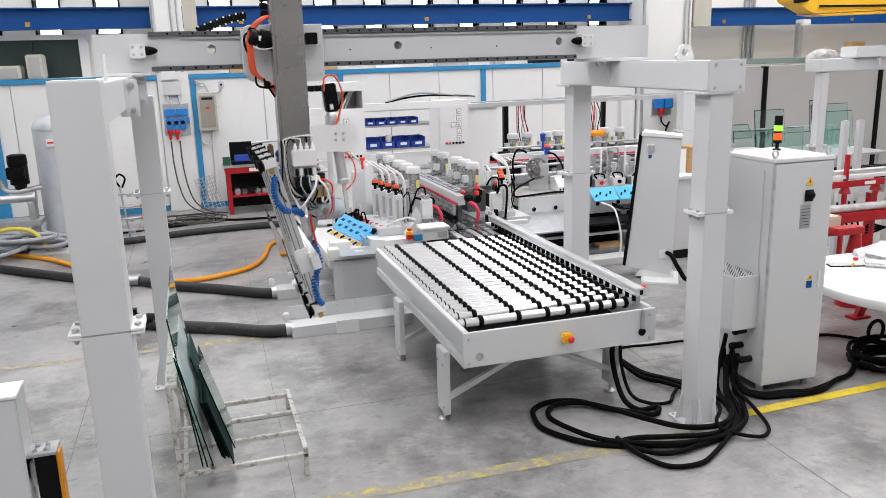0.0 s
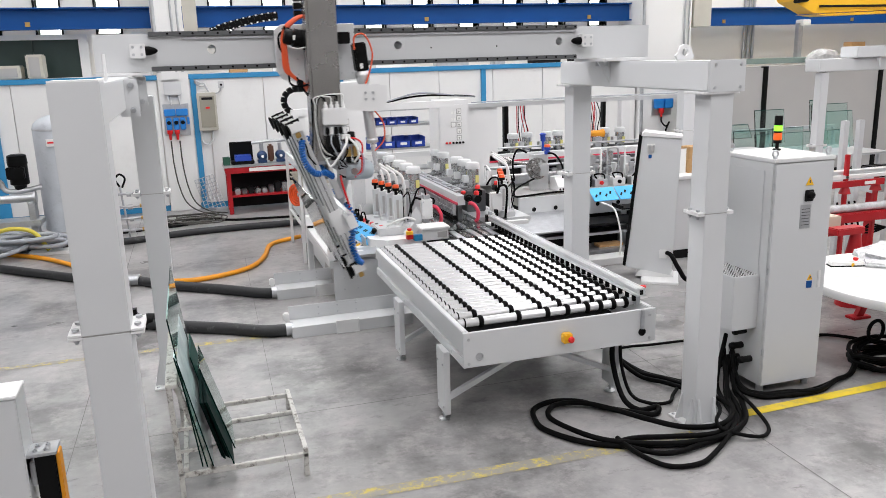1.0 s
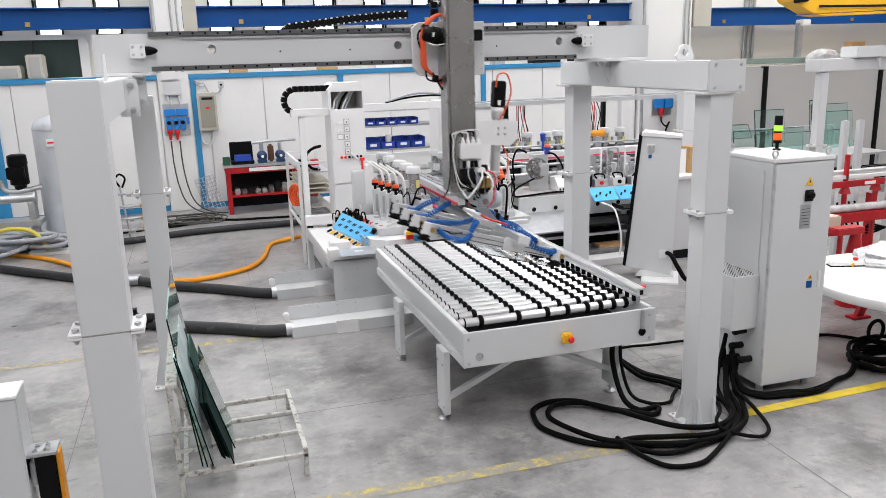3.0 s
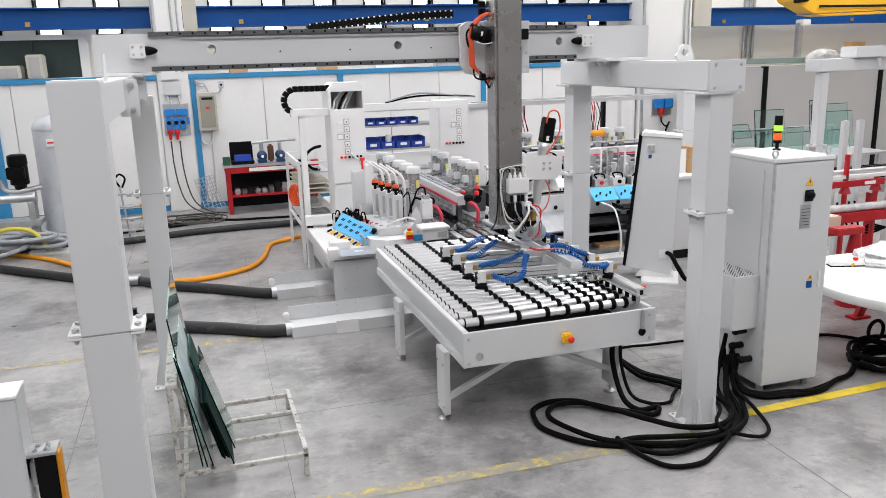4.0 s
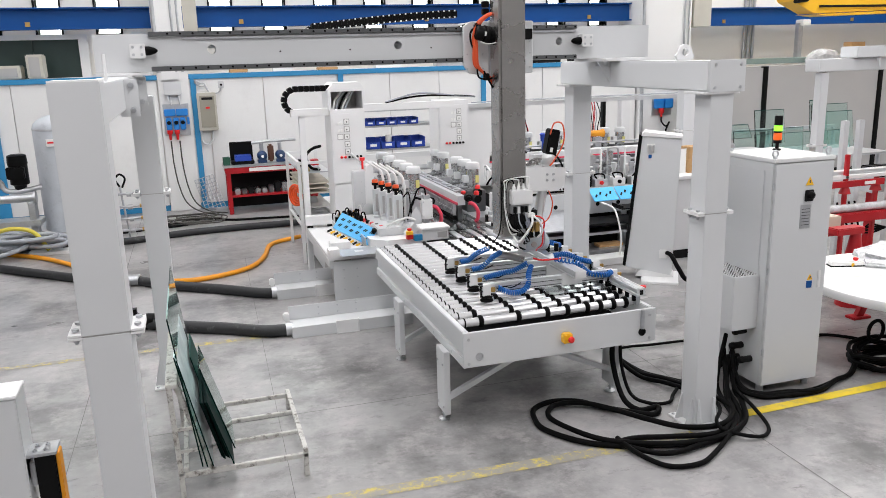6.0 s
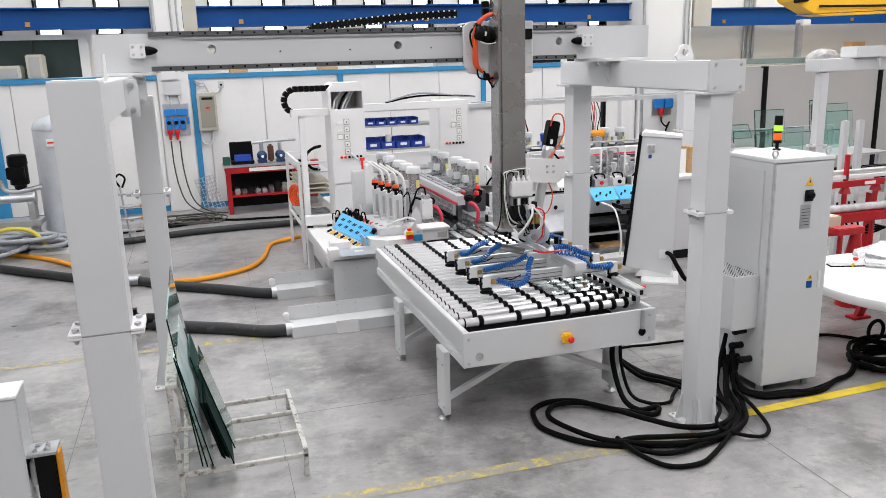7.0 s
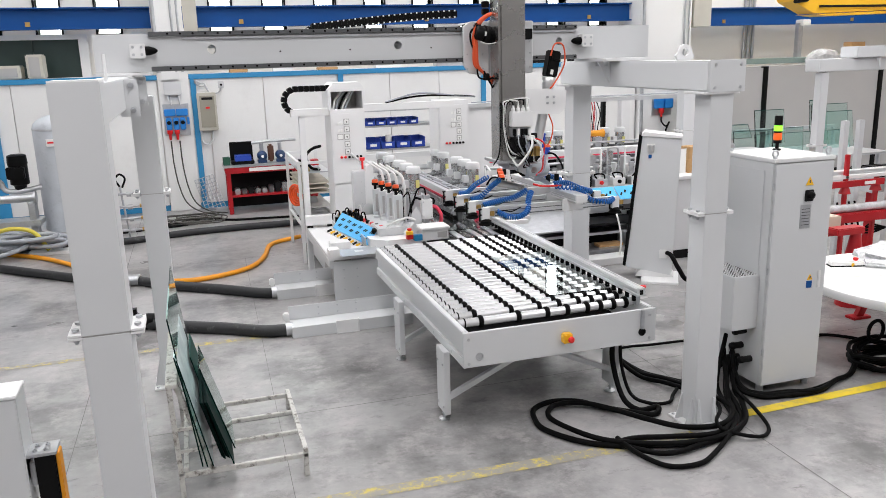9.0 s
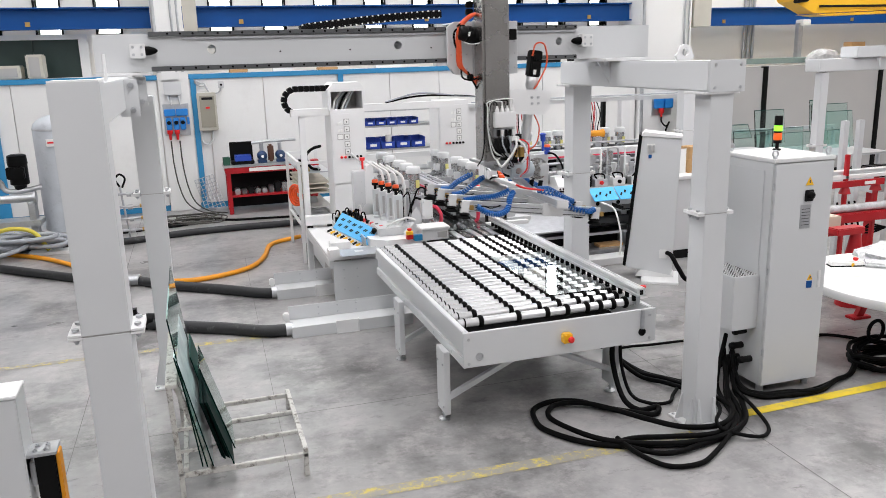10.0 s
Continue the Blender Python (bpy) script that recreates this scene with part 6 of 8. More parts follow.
    for pts in ([(5.26, 11.28, 1.50), (5.36, 11.2, 1.48), (5.46, 11.15, 1.32), (5.48, 11.15, 1.12), (5.44, 11.2, 0.95)], [(5.02, 11.22, 1.12), (4.86, 11.1, 1.10), (4.62, 11.0, 1.02), (4.58, 10.95, 0.92), (4.80, 10.90, 0.925), (5.20, 10.92, 0.94), (5.60, 10.93, 0.93)], [(4.95, 11.35, 1.52), (4.78, 11.3, 1.58), (4.70, 11.3, 1.40), (4.72, 11.3, 1.10)]):
        cable("cable", pts, 0.015, BLACK, t)
    p = part("button_panel", prism(bmesh.new(), [(11.02, 0.92), (11.32, 0.92), (11.32, 1.13), (11.16, 1.13), (11.02, 0.99)], "x", 5.34, 5.62), PAINT_W, t)
    for k in range(5):
        part("push_button", lathe(bmesh.new(), (5.375 + 0.052 * k, 11.02, 0.955), (0, -1, 0), [(0, 0.016), (0.012, 0.014)], 10), BLACKP, p)
    part("lamp_box", boxes((5.50, 5.70, 11.2, 11.4, 1.131, 1.19), bevel=0.008), PAINT_W, t)
    # work heads with white frame handles
    rnd = random.Random(8)
    for k in range(7):
        x = 5.72 + k * 0.32
        h = part("work_head", boxes((x, x + 0.22, 11.12, 11.40, 0.92, 1.05), bevel=0.012), (PAINT_W, ALU)[k % 2], t)
        part("head_column", boxes((x + 0.05, x + 0.18, 11.45, 11.60, 0.92, 1.34 + 0.05 * (k % 3)), bevel=0.012), (ALU, STEEL, MOTOR)[k % 3], h)
        part("button", lathe(bmesh.new(), (x + 0.10, 11.12, 0.99), (0, -1, 0), [(0, 0.03), (0.035, 0.03), (0.04, 0.02)], 10), REDKNOB if k % 2 else BLACKP, h)
        bm = tube(bmesh.new(), [(x, 11.34, 1.04), (x, 11.34, 1.44), (x + 0.03, 11.34, 1.50), (x + 0.17, 11.34, 1.50), (x + 0.20, 11.34, 1.44), (x + 0.20, 11.34, 1.04)], 0.016, 8)
        cyl(bm, (x, 11.34, 1.22), (x + 0.20, 11.34, 1.22), 0.014, 8)
        part("handle", bm, (PAINT_W, STEEL)[k % 3 == 2], h)
        part("spindle", lathe(bmesh.new(), (x + 0.10, 11.30, 1.05), (0, 0, 1), [(0, 0.05), (0.06, 0.05), (0.06, 0.03), (0.14, 0.03), (0.14, 0.045), (0.22, 0.045)], 14), (ALU, STEEL)[k % 2], h)
        cable("cable", [(x + 0.04, 11.16, 1.05), (x + 0.0 + rnd.uniform(-0.06, 0.06), 11.06, 1.14), (x + 0.12, 11.08, 1.12), (x + 0.2, 11.2, 0.98)], 0.013, BLACK, h)
        part("clamp", boxes((x + 0.22, x + 0.30, 11.2, 11.32, 0.92, 1.0 + 0.12 * rnd.random()), bevel=0.01), (BLACKP, STEEL)[k % 2], h)
    for k in range(12):
        x, y = 4.6 + 0.27 * k, 11.95
        part("fitting", boxes((x, x + 0.10, y, y + 0.08, 0.92, 1.10 + 0.05 * (k % 3)), bevel=0.008), (STEEL, DARK, ALU, BLACKP)[k % 4], t)
    # risers and bundles of red leads up to the duct
    for xa, xb in ((5.19, 5.27), (7.10, 7.16)):
        part("dark_riser", boxes((xa, xb, 12.85, 12.95, 0.92, 2.2), bevel=0.005), BLACKP, t)
    part("pale_riser", boxes((7.45, 7.62, 12.8, 12.95, 0.92, 2.2), bevel=0.005), PAINT_W, t)
    for x0 in (5.36, 6.72):
        for k in range(6):
            x = x0 + 0.03 * k
            cable("cable", [(x, 12.7, 2.2), (x + rnd.uniform(-0.04, 0.05), 12.62, 1.95), (x + rnd.uniform(-0.05, 0.06), 12.62, 1.7), (x + 0.03, 12.62, 1.45)], 0.009, (RED, BLACK, RED, GREYHOSE)[k % 4], t)
    part("back_plate", boxes((4.6, 8.0, 12.62, 12.66, 0.92, 1.40)), RAIL, t)
    # sloping pale blue plates by the near edge
    for x0, w in ((5.70, 0.42), (6.14, 0.34)):
        q = Matrix.Translation((x0 + w / 2, 10.62, 0.90)) @ Euler((radians(35), 0, 0)).to_matrix().to_4x4()
        p = part("slotted_plate", boxes((-w / 2, w / 2, -0.14, 0.14, -0.006, 0.006), bevel=0.003, m=q), SKYBLUE, t, "pale blue slotted plate")
        for k in range(4):
            q3 = q @ Matrix.Translation((-w / 3 + k * 0.085, 0.05 * (k % 2) - 0.03, 0.0075)) @ pose(0, 0, 0, 0, 0, -35)
            part("slot", boxes((-0.014, 0.014, -0.034, 0.034, -0.002, 0.002), bevel=0.001, m=q3), DARK, p)
        part("plate_stay", boxes((x0 + w / 2 - 0.02, x0 + w / 2 + 0.02, 10.66, 10.86, 0.86, 0.89)), STEEL, p)
    part("side_tray", boxes((6.05, 6.65, 10.30, 10.62, 0.70, 0.72), (6.05, 6.07, 10.30, 10.62, 0.72, 0.76), bevel=0.004), BLACKP, t)
    cable("hose", [(5.80, 10.5, 0.80), (5.86, 10.2, 0.74), (5.86, 10.0, 0.4), (5.84, 9.98, 0.1)], 0.014, WHITECABLE, t)
    part("floor_beam", boxes((4.7, 6.9, 9.85, 10.15, 0.0, 0.10), bevel=0.006), PAINT_W, t)
    part("inner_shelf", boxes((4.9, 6.6, 10.5, 10.83, 0.30, 0.34)), STEEL, t)
    part("carton_lid", boxes((5.75, 6.15, 10.42, 10.6, 0.12, 0.16)), CARDBOARD, t)
    part("inner_rail", boxes((4.7, 6.9, 10.30, 10.42, 0.06, 0.12)), STEEL, t)


def console():
    t = thing("operator_console", (5.83, 9.13, 0), "tall slanted light grey operator console on a white foot", "console")
    t.rotation_euler = (0, 0, radians(-33))
    o = Vector((5.83, 9.13, 0))

    def pl(poly, y0, y1):
        return prism(bmesh.new(), [(o.x + x, z) for x, z in poly], "y", o.y + y0, o.y + y1)
    bm = pl([(-0.33, 0.16), (0.27, 0.05), (0.33, 1.90), (-0.16, 1.94)], -0.17, 0.17)
    bmesh.ops.bevel(bm, geom=bm.edges[:], offset=0.014, segments=2, affect="EDGES")
    part("housing", bm, PAINT, t)
    part("screen_panel", pl([(-0.375, 0.18), (-0.335, 0.17), (-0.165, 1.94), (-0.205, 1.95)], -0.16, 0.16), BLACKP, t, "black front panel")
    part("lid", pl([(-0.18, 1.935), (0.34, 1.90), (0.34, 1.93), (-0.14, 1.985)], -0.19, 0.19), PAINT_W, t)
    v = part("vent", boxes((o.x - 0.10, o.x + 0.0, o.y - 0.182, o.y - 0.17, 1.72, 1.83), bevel=0.003), LABEL, t)
    for k in range(6):
        part("slat", boxes((o.x - 0.092 + 0.016 * k, o.x - 0.084 + 0.016 * k, o.y - 0.188, o.y - 0.182, 1.73, 1.82)), STEEL, v)
    part("badge", boxes((o.x - 0.08, o.x - 0.04, o.y - 0.176, o.y - 0.17, 1.64, 1.69)), BLUE, t)
    f = boxes((o.x - 0.12, o.x + 0.36, o.y - 0.42, o.y + 0.18, 0.0, 0.035), bevel=0.006)
    part("foot", f, PAINT_W, t)
    part("foot_wedge", pl([(-0.2, 0.035), (0.30, 0.035), (0.25, 0.12), (-0.15, 0.12)], -0.16, 0.16), PAINT_W, t)
    cable("power_cable", [(o.x + 0.20, o.y - 0.18, 0.38), (o.x + 0.26, o.y - 0.26, 0.36), (o.x + 0.36, o.y - 0.32, 0.20), (o.x + 0.5, o.y - 0.3, 0.04), (o.x + 0.9, o.y - 0.1, 0.03)], 0.03, BLACK, t)
    part("socket", boxes((o.x + 0.10, o.x + 0.20, o.y - 0.19, o.y - 0.17, 0.30, 0.42), bevel=0.005), PAINT_W, t)


def grey_cabinet():
    t = thing("low_cabinet", (7.0, 9.9, 0), "light grey low machine housing with a handle recess", "cabinet")
    part("body", boxes((6.55, 7.6, 9.75, 10.6, 0.14, 1.19), bevel=0.012), PAINT, t)
    part("worktop", boxes((6.52, 7.64, 9.71, 10.64, 1.19, 1.24), bevel=0.008), PAINT_W, t)
    part("grip", boxes((6.98, 7.16, 9.70, 9.75, 0.62, 0.68)), BLACKP, t)
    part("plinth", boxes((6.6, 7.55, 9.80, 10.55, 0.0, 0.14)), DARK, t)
    solo("cardboard_box", boxes((6.92, 7.20, 9.95, 10.2, 1.24, 1.44), bevel=0.006), CARDBOARD, (7.05, 10.0, 1.24), "small brown cardboard box on the grey housing", "box")
    solo("cardboard_box", boxes((6.94, 7.18, 9.97, 10.18, 1.441, 1.62), bevel=0.006), CARDBOARD, (7.05, 10.0, 1.441), "small brown cardboard box stacked on another", "box")
    solo("paper_notice", boxes((6.80, 6.90, 9.98, 9.985, 1.24, 1.60)), LABEL, (6.85, 9.98, 1.24), "white paper sheet standing on the housing", "paper")


edging_machine()
transport()
tall_cabinet(1.85, 2.33, 10.95, 11.45, 0.765, 2.34, True, "tall white control cabinet with displays and an open cable hood")
tall_cabinet(3.70, 4.20, 11.9, 12.4, 0.9, 2.34, False, "tall white control cabinet with displays and buttons")
solo("cabinet_side", boxes((4.20, 4.75, 12.05, 12.5, 0.92, 2.24), bevel=0.008), PAINT_W, (4.5, 12.2, 0.92), "plain white machine housing beside the control cabinet", "housing")
bridge()
parts_cart()
second_machine()
console()
grey_cabinet()


# ---- shelf with blue bins ----
def bin_shelf():
    t = thing("bin_shelf", (3.95, 15.2, 0), "grey steel shelf with rows of blue plastic bins", "shelf")
    for x in (3.10, 4.75):
        for y in (14.95, 15.4):
            part("post", boxes((x, x + 0.06, y, y + 0.05, 0, 2.05), bevel=0.004), STEEL, t)
    for z in (0.4, 0.85, 1.27, 1.72, 2.02):
        part("shelf", boxes((3.10, 4.81, 14.93, 15.47, z, z + 0.035), bevel=0.004), STEEL, t)
    part("side_panel", boxes((4.77, 4.80, 14.96, 15.44, 0.4, 2.0)), STEEL, t)

    def bin_(x, y, z, w, d, h, m):
        b = thing("storage_bin", (x + w / 2, y + d / 2, z), "blue open-fronted plastic storage bin on the shelf", "storage bin", "blue storage bins")
        bm = boxes((x, x + w, y, y + d, z, z + 0.01), (x, x + 0.01, y, y + d, z, z + h), (x + w - 0.01, x + w, y, y + d, z, z + h), (x, x + w, y + d - 0.01, y + d, z, z + h), (x, x + w, y, y + 0.01, z, z + h * 0.65), bevel=0.002)
        part("tray", bm, m, b)
        part("card", boxes((x + w * 0.3, x + w * 0.75, y - 0.004, y, z + h * 0.25, z + h * 0.5)), LABEL, b, "white label card")
    for k in range(5):
        bin_(3.18 + k * 0.215, 14.96, 1.756, 0.20, 0.35, 0.125, BINBLUE)
    for k in range(4):
        bin_(3.18 + k * 0.30, 14.96, 1.306, 0.285, 0.42, 0.20, BINBLUE)
    solo("white_jar", lathe(bmesh.new(), (3.66, 15.08, 1.318), (0, 0, 1), [(0, 0.06), (0.19, 0.06), (0.2, 0.065), (0.24, 0.065)], 14), LABEL, (3.66, 15.08, 1.318), "white plastic jar in a blue bin", "jar")


bin_shelf()


# ---- glass rack trolley with leaning panes ----
def glass_rack():
    t = thing("glass_rack", (0.15, 6.0, 0), "worn white steel glass rack with slatted base", "rack")
    x0, x1, y0, y1 = -0.28, 0.60, 5.42, 6.55
    r = 0.017
    for y in (y0, y1):
        part("base_tube", boxes((x0, x1, y - r, y + r, 0.15, 0.185), bevel=0.004), RACKPAINT, t)
    part("base_tube", boxes((x1 - 2 * r, x1, y0 - r, y1 + r, 0.187, 0.221), bevel=0.004), RACKPAINT, t)
    part("base_tube", boxes((x0, x0 + 2 * r, y0, y1, 0.187, 0.221), bevel=0.004), RACKPAINT, t)
    for y in (5.75, 6.12):
        part("cross_tube", boxes((-0.02, x1, y - r, y + r, 0.187, 0.215), bevel=0.004), RACKPAINT, t)
        part("cross_tube", brace_bm((-0.02, y, 0.20), (-0.10, y, 0.17), 0.014), RACKPAINT, t)
    for x, y in ((x0 - 0.02, y0), (x1 - 0.02, y0), (x0 - 0.02, y1), (x1 - 0.02, y1)):
        part("leg", boxes((x - r, x + r, y - r, y + r, 0.0, 0.19), bevel=0.003), RACKPAINT, t)
    for y in (y0, y1):
        part("upright", brace_bm((x0 - 0.02, y, 0.17), (x0 - 0.04, y, 0.84), 0.017), RACKPAINT, t)
        part("lean_bar", brace_bm((-0.09, y + 0.03, 0.18), (x0 + 0.0, y + 0.03, 0.86), 0.018), RACKPAINT, t)
        for z in (0.35, 0.52):
            part("rung", brace_bm((x0 - 0.03, y, z), (-0.12 - 0.18 * (z - 0.2), y, z), 0.010), RACKPAINT, t)
    part("top_bar", boxes((x0 - 0.06, x0 + 0.02, y0 - 0.03, y1 + 0.03, 0.84, 0.87), bevel=0.004), RACKPAINT, t)
    part("mid_bar", brace_bm((x0 + 0.10, y0, 0.55), (x0 + 0.10, y1, 0.55), 0.014), RACKPAINT, t)

    # panes leaning on the rack, nearest the bars first
    tall, low = "tall clear greenish glass plate leaning on the rack", "short dark green glass plate leaning on the rack"
    mid = "clear greenish glass plate of middling height leaning on the rack"
    rows = [(-0.150, 5.40, 6.9, 1.125, 6.6, GREENGLASS, tall), (-0.118, 5.38, 6.6, 0.86, 9.6, GREENGLASS, mid), (-0.078, 5.38, 6.5, 0.843, 11.6, PALEGLASS, "pale filmed glass plate leaning on the rack"), (-0.030, 6.02, 6.6, 0.62, 13.5, MIDGLASS, "green glass plate of middling height leaning on the rack")]
    rows += [(-0.012 + 0.0095 * k, 5.50 - 0.02 * (k % 3), 6.25 + 0.03 * (k % 2), 0.455 + 0.006 * (k % 3), 14.5, EDGEGLASS, low) for k in range(7)]
    rows += [(0.064, 5.36, 6.2, 0.52, 16.0, EDGEGLASS, low)]
    rows += [(0.084, 5.60, 6.1, 0.69, 16.2, GREENGLASS, mid)]
    for xb, ya, yb, length, lean, m, g in rows:
        q = Matrix.Translation((xb, 0, 0.222)) @ pose(0, 0, 0, 0, -lean, 0)
        p = solo("glass_plate", boxes((-0.004, 0.004, ya, yb, 0, length), m=q), m, (xb, (ya + yb) / 2, 0.222), g, "glass plate", "glass plates on the rack")
        p.visible_shadow = m is not GREENGLASS
        part("polished_edge", boxes((-0.0045, 0.0045, ya - 0.005, ya - 0.0005, 0, length), m=q), EDGEGLASS, p, "dark green polished edge")


glass_rack()


# ---- light curtain posts by the camera ----
def near_posts():
    t = thing("guard_post", (-1.0, 4.0, 0), "pale grey square guard post with white cap", "post")
    part("tube", boxes((-1.13, -0.915, 3.93, 4.13, 0.0, 1.49), bevel=0.006), PAINT, t)
    part("cap", boxes((-1.135, -0.91, 3.925, 4.135, 1.49, 1.505), bevel=0.003), PAINT_W, t)
    part("clip", boxes((-0.915, -0.885, 3.98, 4.06, 1.0, 1.13), bevel=0.006), STEEL, t)
    c = thing("light_curtain", (-0.82, 4.0, 0), "black light curtain with orange side strip and steel cap", "sensor")
    part("housing", boxes((-0.885, -0.79, 3.96, 4.06, 0.05, 1.17), bevel=0.004), BLACKP, c)
    part("side_strip", boxes((-0.79, -0.772, 3.97, 4.05, 0.05, 1.165), bevel=0.003), ORANGEHOSE, c, "orange side strip")
    cap = part("cap", boxes((-0.93, -0.78, 3.94, 4.08, 1.17, 1.185), (-0.93, -0.915, 3.94, 4.08, 1.05, 1.17), bevel=0.002), STEEL, c)
    for x in (-0.88, -0.83):
        for y in (3.98, 4.04):
            bm = bmesh.new()
            lathe(bm, (x, y, 1.185), (0, 0, 1), [(0, 0.012), (0.008, 0.012), (0.008, 0.006), (0.014, 0.006)], 6)
            part("bolt", bm, STEEL, cap)
    part("foot", boxes((-0.93, -0.75, 3.90, 4.12, 0.0, 0.05), bevel=0.004), STEEL, c)


near_posts()


# ---- hoses and cables on the floor ----
def run(name, pts, r, m, label, category="cable", group=""):
    bm = bmesh.new()
    tube(bm, pts, r, 10 if r > 0.03 else 8, per=8)
    c = Vector(pts[0])
    return solo(name, bm, m, (c.x, c.y, 0), label, category, group)


def floor_lines():
    h = 0.062
    run("floor_hose", [(-5.5, 15.4, h), (-3.9, 15.1, h), (-3.3, 14.9, h), (-2.7, 14.5, h), (-2.18, 14.38, h), (-1.2, 14.35, h), (-0.35, 14.6, h), (0.6, 14.7, h), (1.46, 14.7, h), (2.2, 14.7, h)], 0.06, HOSE, "dark grey corrugated hose lying on the floor", "hose")
    a = run("floor_hose", [(-5.0, 14.2, h), (-3.6, 13.5, h), (-2.96, 13.1, h), (-2.42, 12.62, h), (-1.9, 12.15, h), (-1.40, 11.72, h)], 0.065, HOSE, "dark grey hose lying on the floor", "hose")
    run("floor_hose", [(-0.90, 11.52, h), (-0.62, 11.22, h), (-0.26, 10.92, h), (0.24, 10.56, h), (0.60, 10.26, h), (0.82, 10.12, 0.07)], 0.068, HOSE, "dark grey hose running into the floor channel", "hose")
    run("floor_hose", [(-1.10, 11.52, h), (-1.06, 11.1, h), (-1.04, 10.6, h), (-0.94, 10.0, h), (-0.72, 9.5, h), (-0.27, 9.16, h), (0.16, 8.92, h), (0.55, 8.66, h), (0.82, 8.57, 0.07)], 0.072, HOSE, "dark grey hose running into the floor channel", "hose")
    # branch piece and valve
    bm = bmesh.new()
    tube(bm, [(-1.42, 11.73, 0.075), (-1.15, 11.6, 0.075), (-0.88, 11.5, 0.075)], 0.078, 12)
    cyl(bm, (-1.12, 11.6, 0.075), (-1.08, 11.38, 0.075), 0.078, 12)
    solo("hose_branch", bm, STEEL, (-1.1, 11.6, 0), "grey metal hose branch piece on the floor", "fitting")
    bm = boxes((-0.90, -0.68, 9.40, 9.52, 0.0, 0.17), bevel=0.02)
    cyl(bm, (-0.70, 9.47, 0.1), (-0.60, 9.42, 0.1), 0.085, 14)
    box(bm, -0.88, -0.80, 9.42, 9.5, 0.17, 0.26)
    solo("hose_valve", bm, BLACKP, (-0.8, 9.46, 0), "black hose valve on the floor", "valve")
    run("yellow_hose", [(-5.0, 15.2, 0.035), (-3.6, 14.6, 0.035), (-3.19, 14.3, 0.035), (-2.6, 13.85, 0.035), (-2.07, 13.2, 0.035), (-1.5, 12.3, 0.035), (-0.9, 11.7, 0.035), (-0.30, 11.36, 0.035), (0.25, 11.46, 0.035), (0.68, 11.8, 0.035), (0.92, 12.4, 0.035), (1.05, 13.05, 0.035), (1.25, 13.32, 0.04), (1.62, 13.36, 0.08)], 0.036, ORANGEHOSE, "orange-yellow hose snaking over the floor", "hose")
    # black cables round the foot of the gantry post
    g = "black cables on the floor"
    z = 0.026
    rnd = random.Random(11)

    def j(pts, s=0.02, dz=0.0):
        return [(x + rnd.uniform(-s, s), y + rnd.uniform(-s, s), zz + dz) for x, y, zz in pts]
    outer = [(3.36, 5.82, 0.60), (3.35, 5.80, 0.35), (3.34, 5.60, 0.10), (3.42, 5.46, z), (3.60, 5.46, z), (3.50, 5.34, z), (3.34, 5.45, z), (3.16, 5.62, z), (3.02, 5.80, z), (2.80, 5.88, z), (2.60, 5.80, z), (2.52, 5.62, z), (2.52, 5.40, z), (2.72, 5.10, z), (3.0, 4.93, z), (3.35, 4.83, z), (3.70, 4.80, z), (4.02, 4.90, z), (4.22, 5.20, z), (4.36, 5.55, 0.08), (4.54, 5.72, 0.30)]
    run("power_cable", outer, 0.024, BLACK, "black power cable coiled on the floor", "cable", g)
    run("power_cable", j([(4.54, 5.66, 0.24), (4.38, 5.48, 0.05), (4.28, 5.22, z), (4.08, 4.92, z), (3.75, 4.76, z), (3.40, 4.78, z), (3.05, 4.90, z), (2.80, 5.10, z), (2.63, 5.40, z), (2.63, 5.60, z), (2.78, 5.76, z), (3.0, 5.72, z), (3.20, 5.50, z), (3.38, 5.22, z), (3.56, 4.99, z), (3.85, 4.93, z), (4.10, 5.10, z), (4.28, 5.45, z), (4.50, 5.74, 0.20)], 0.015, 0.03), 0.023, BLACK, "black power cable coiled on the floor", "cable", g)
    run("power_cable", j([(3.60, 6.40, 0.55), (3.66, 6.30, 0.2), (3.80, 6.10, z), (3.93, 5.85, z), (4.05, 5.60, z), (4.16, 5.35, z), (4.10, 5.05, z), (3.86, 4.83, z), (3.5, 4.73, z), (3.22, 4.70, z), (3.02, 4.85, z), (2.96, 4.98, z), (3.1, 5.0, z), (3.4, 4.93, z), (3.75, 4.86, z), (4.0, 5.0, z), (4.2, 5.3, z), (4.5, 5.78, 0.3)], 0.01, 0.012), 0.022, BLACK, "black power cable coiled on the floor", "cable", g)
    run("power_cable", j([(2.96, 5.02, 0.06), (3.0, 4.78, 0.04), (3.12, 4.56, z), (3.34, 4.50, z), (3.56, 4.60, z), (3.82, 4.78, 0.05), (4.02, 4.98, 0.05), (4.18, 5.3, z), (4.3, 5.6, 0.1), (4.52, 5.80, 0.45)], 0.006), 0.020, BLACK, "black power cable coiled on the floor", "cable", g)
    run("power_cable", [(4.5, 5.62, 0.22), (4.34, 5.42, 0.12), (4.30, 5.1, 0.06), (4.22, 4.82, z), (4.08, 4.70, z), (3.92, 4.72, 0.05), (3.80, 4.84, 0.07), (3.82, 4.95, 0.09), (3.98, 5.12, 0.09), (4.12, 5.4, 0.06), (4.3, 5.7, 0.1)], 0.016, BLACK, "black power cable coiled on the floor", "cable", g)
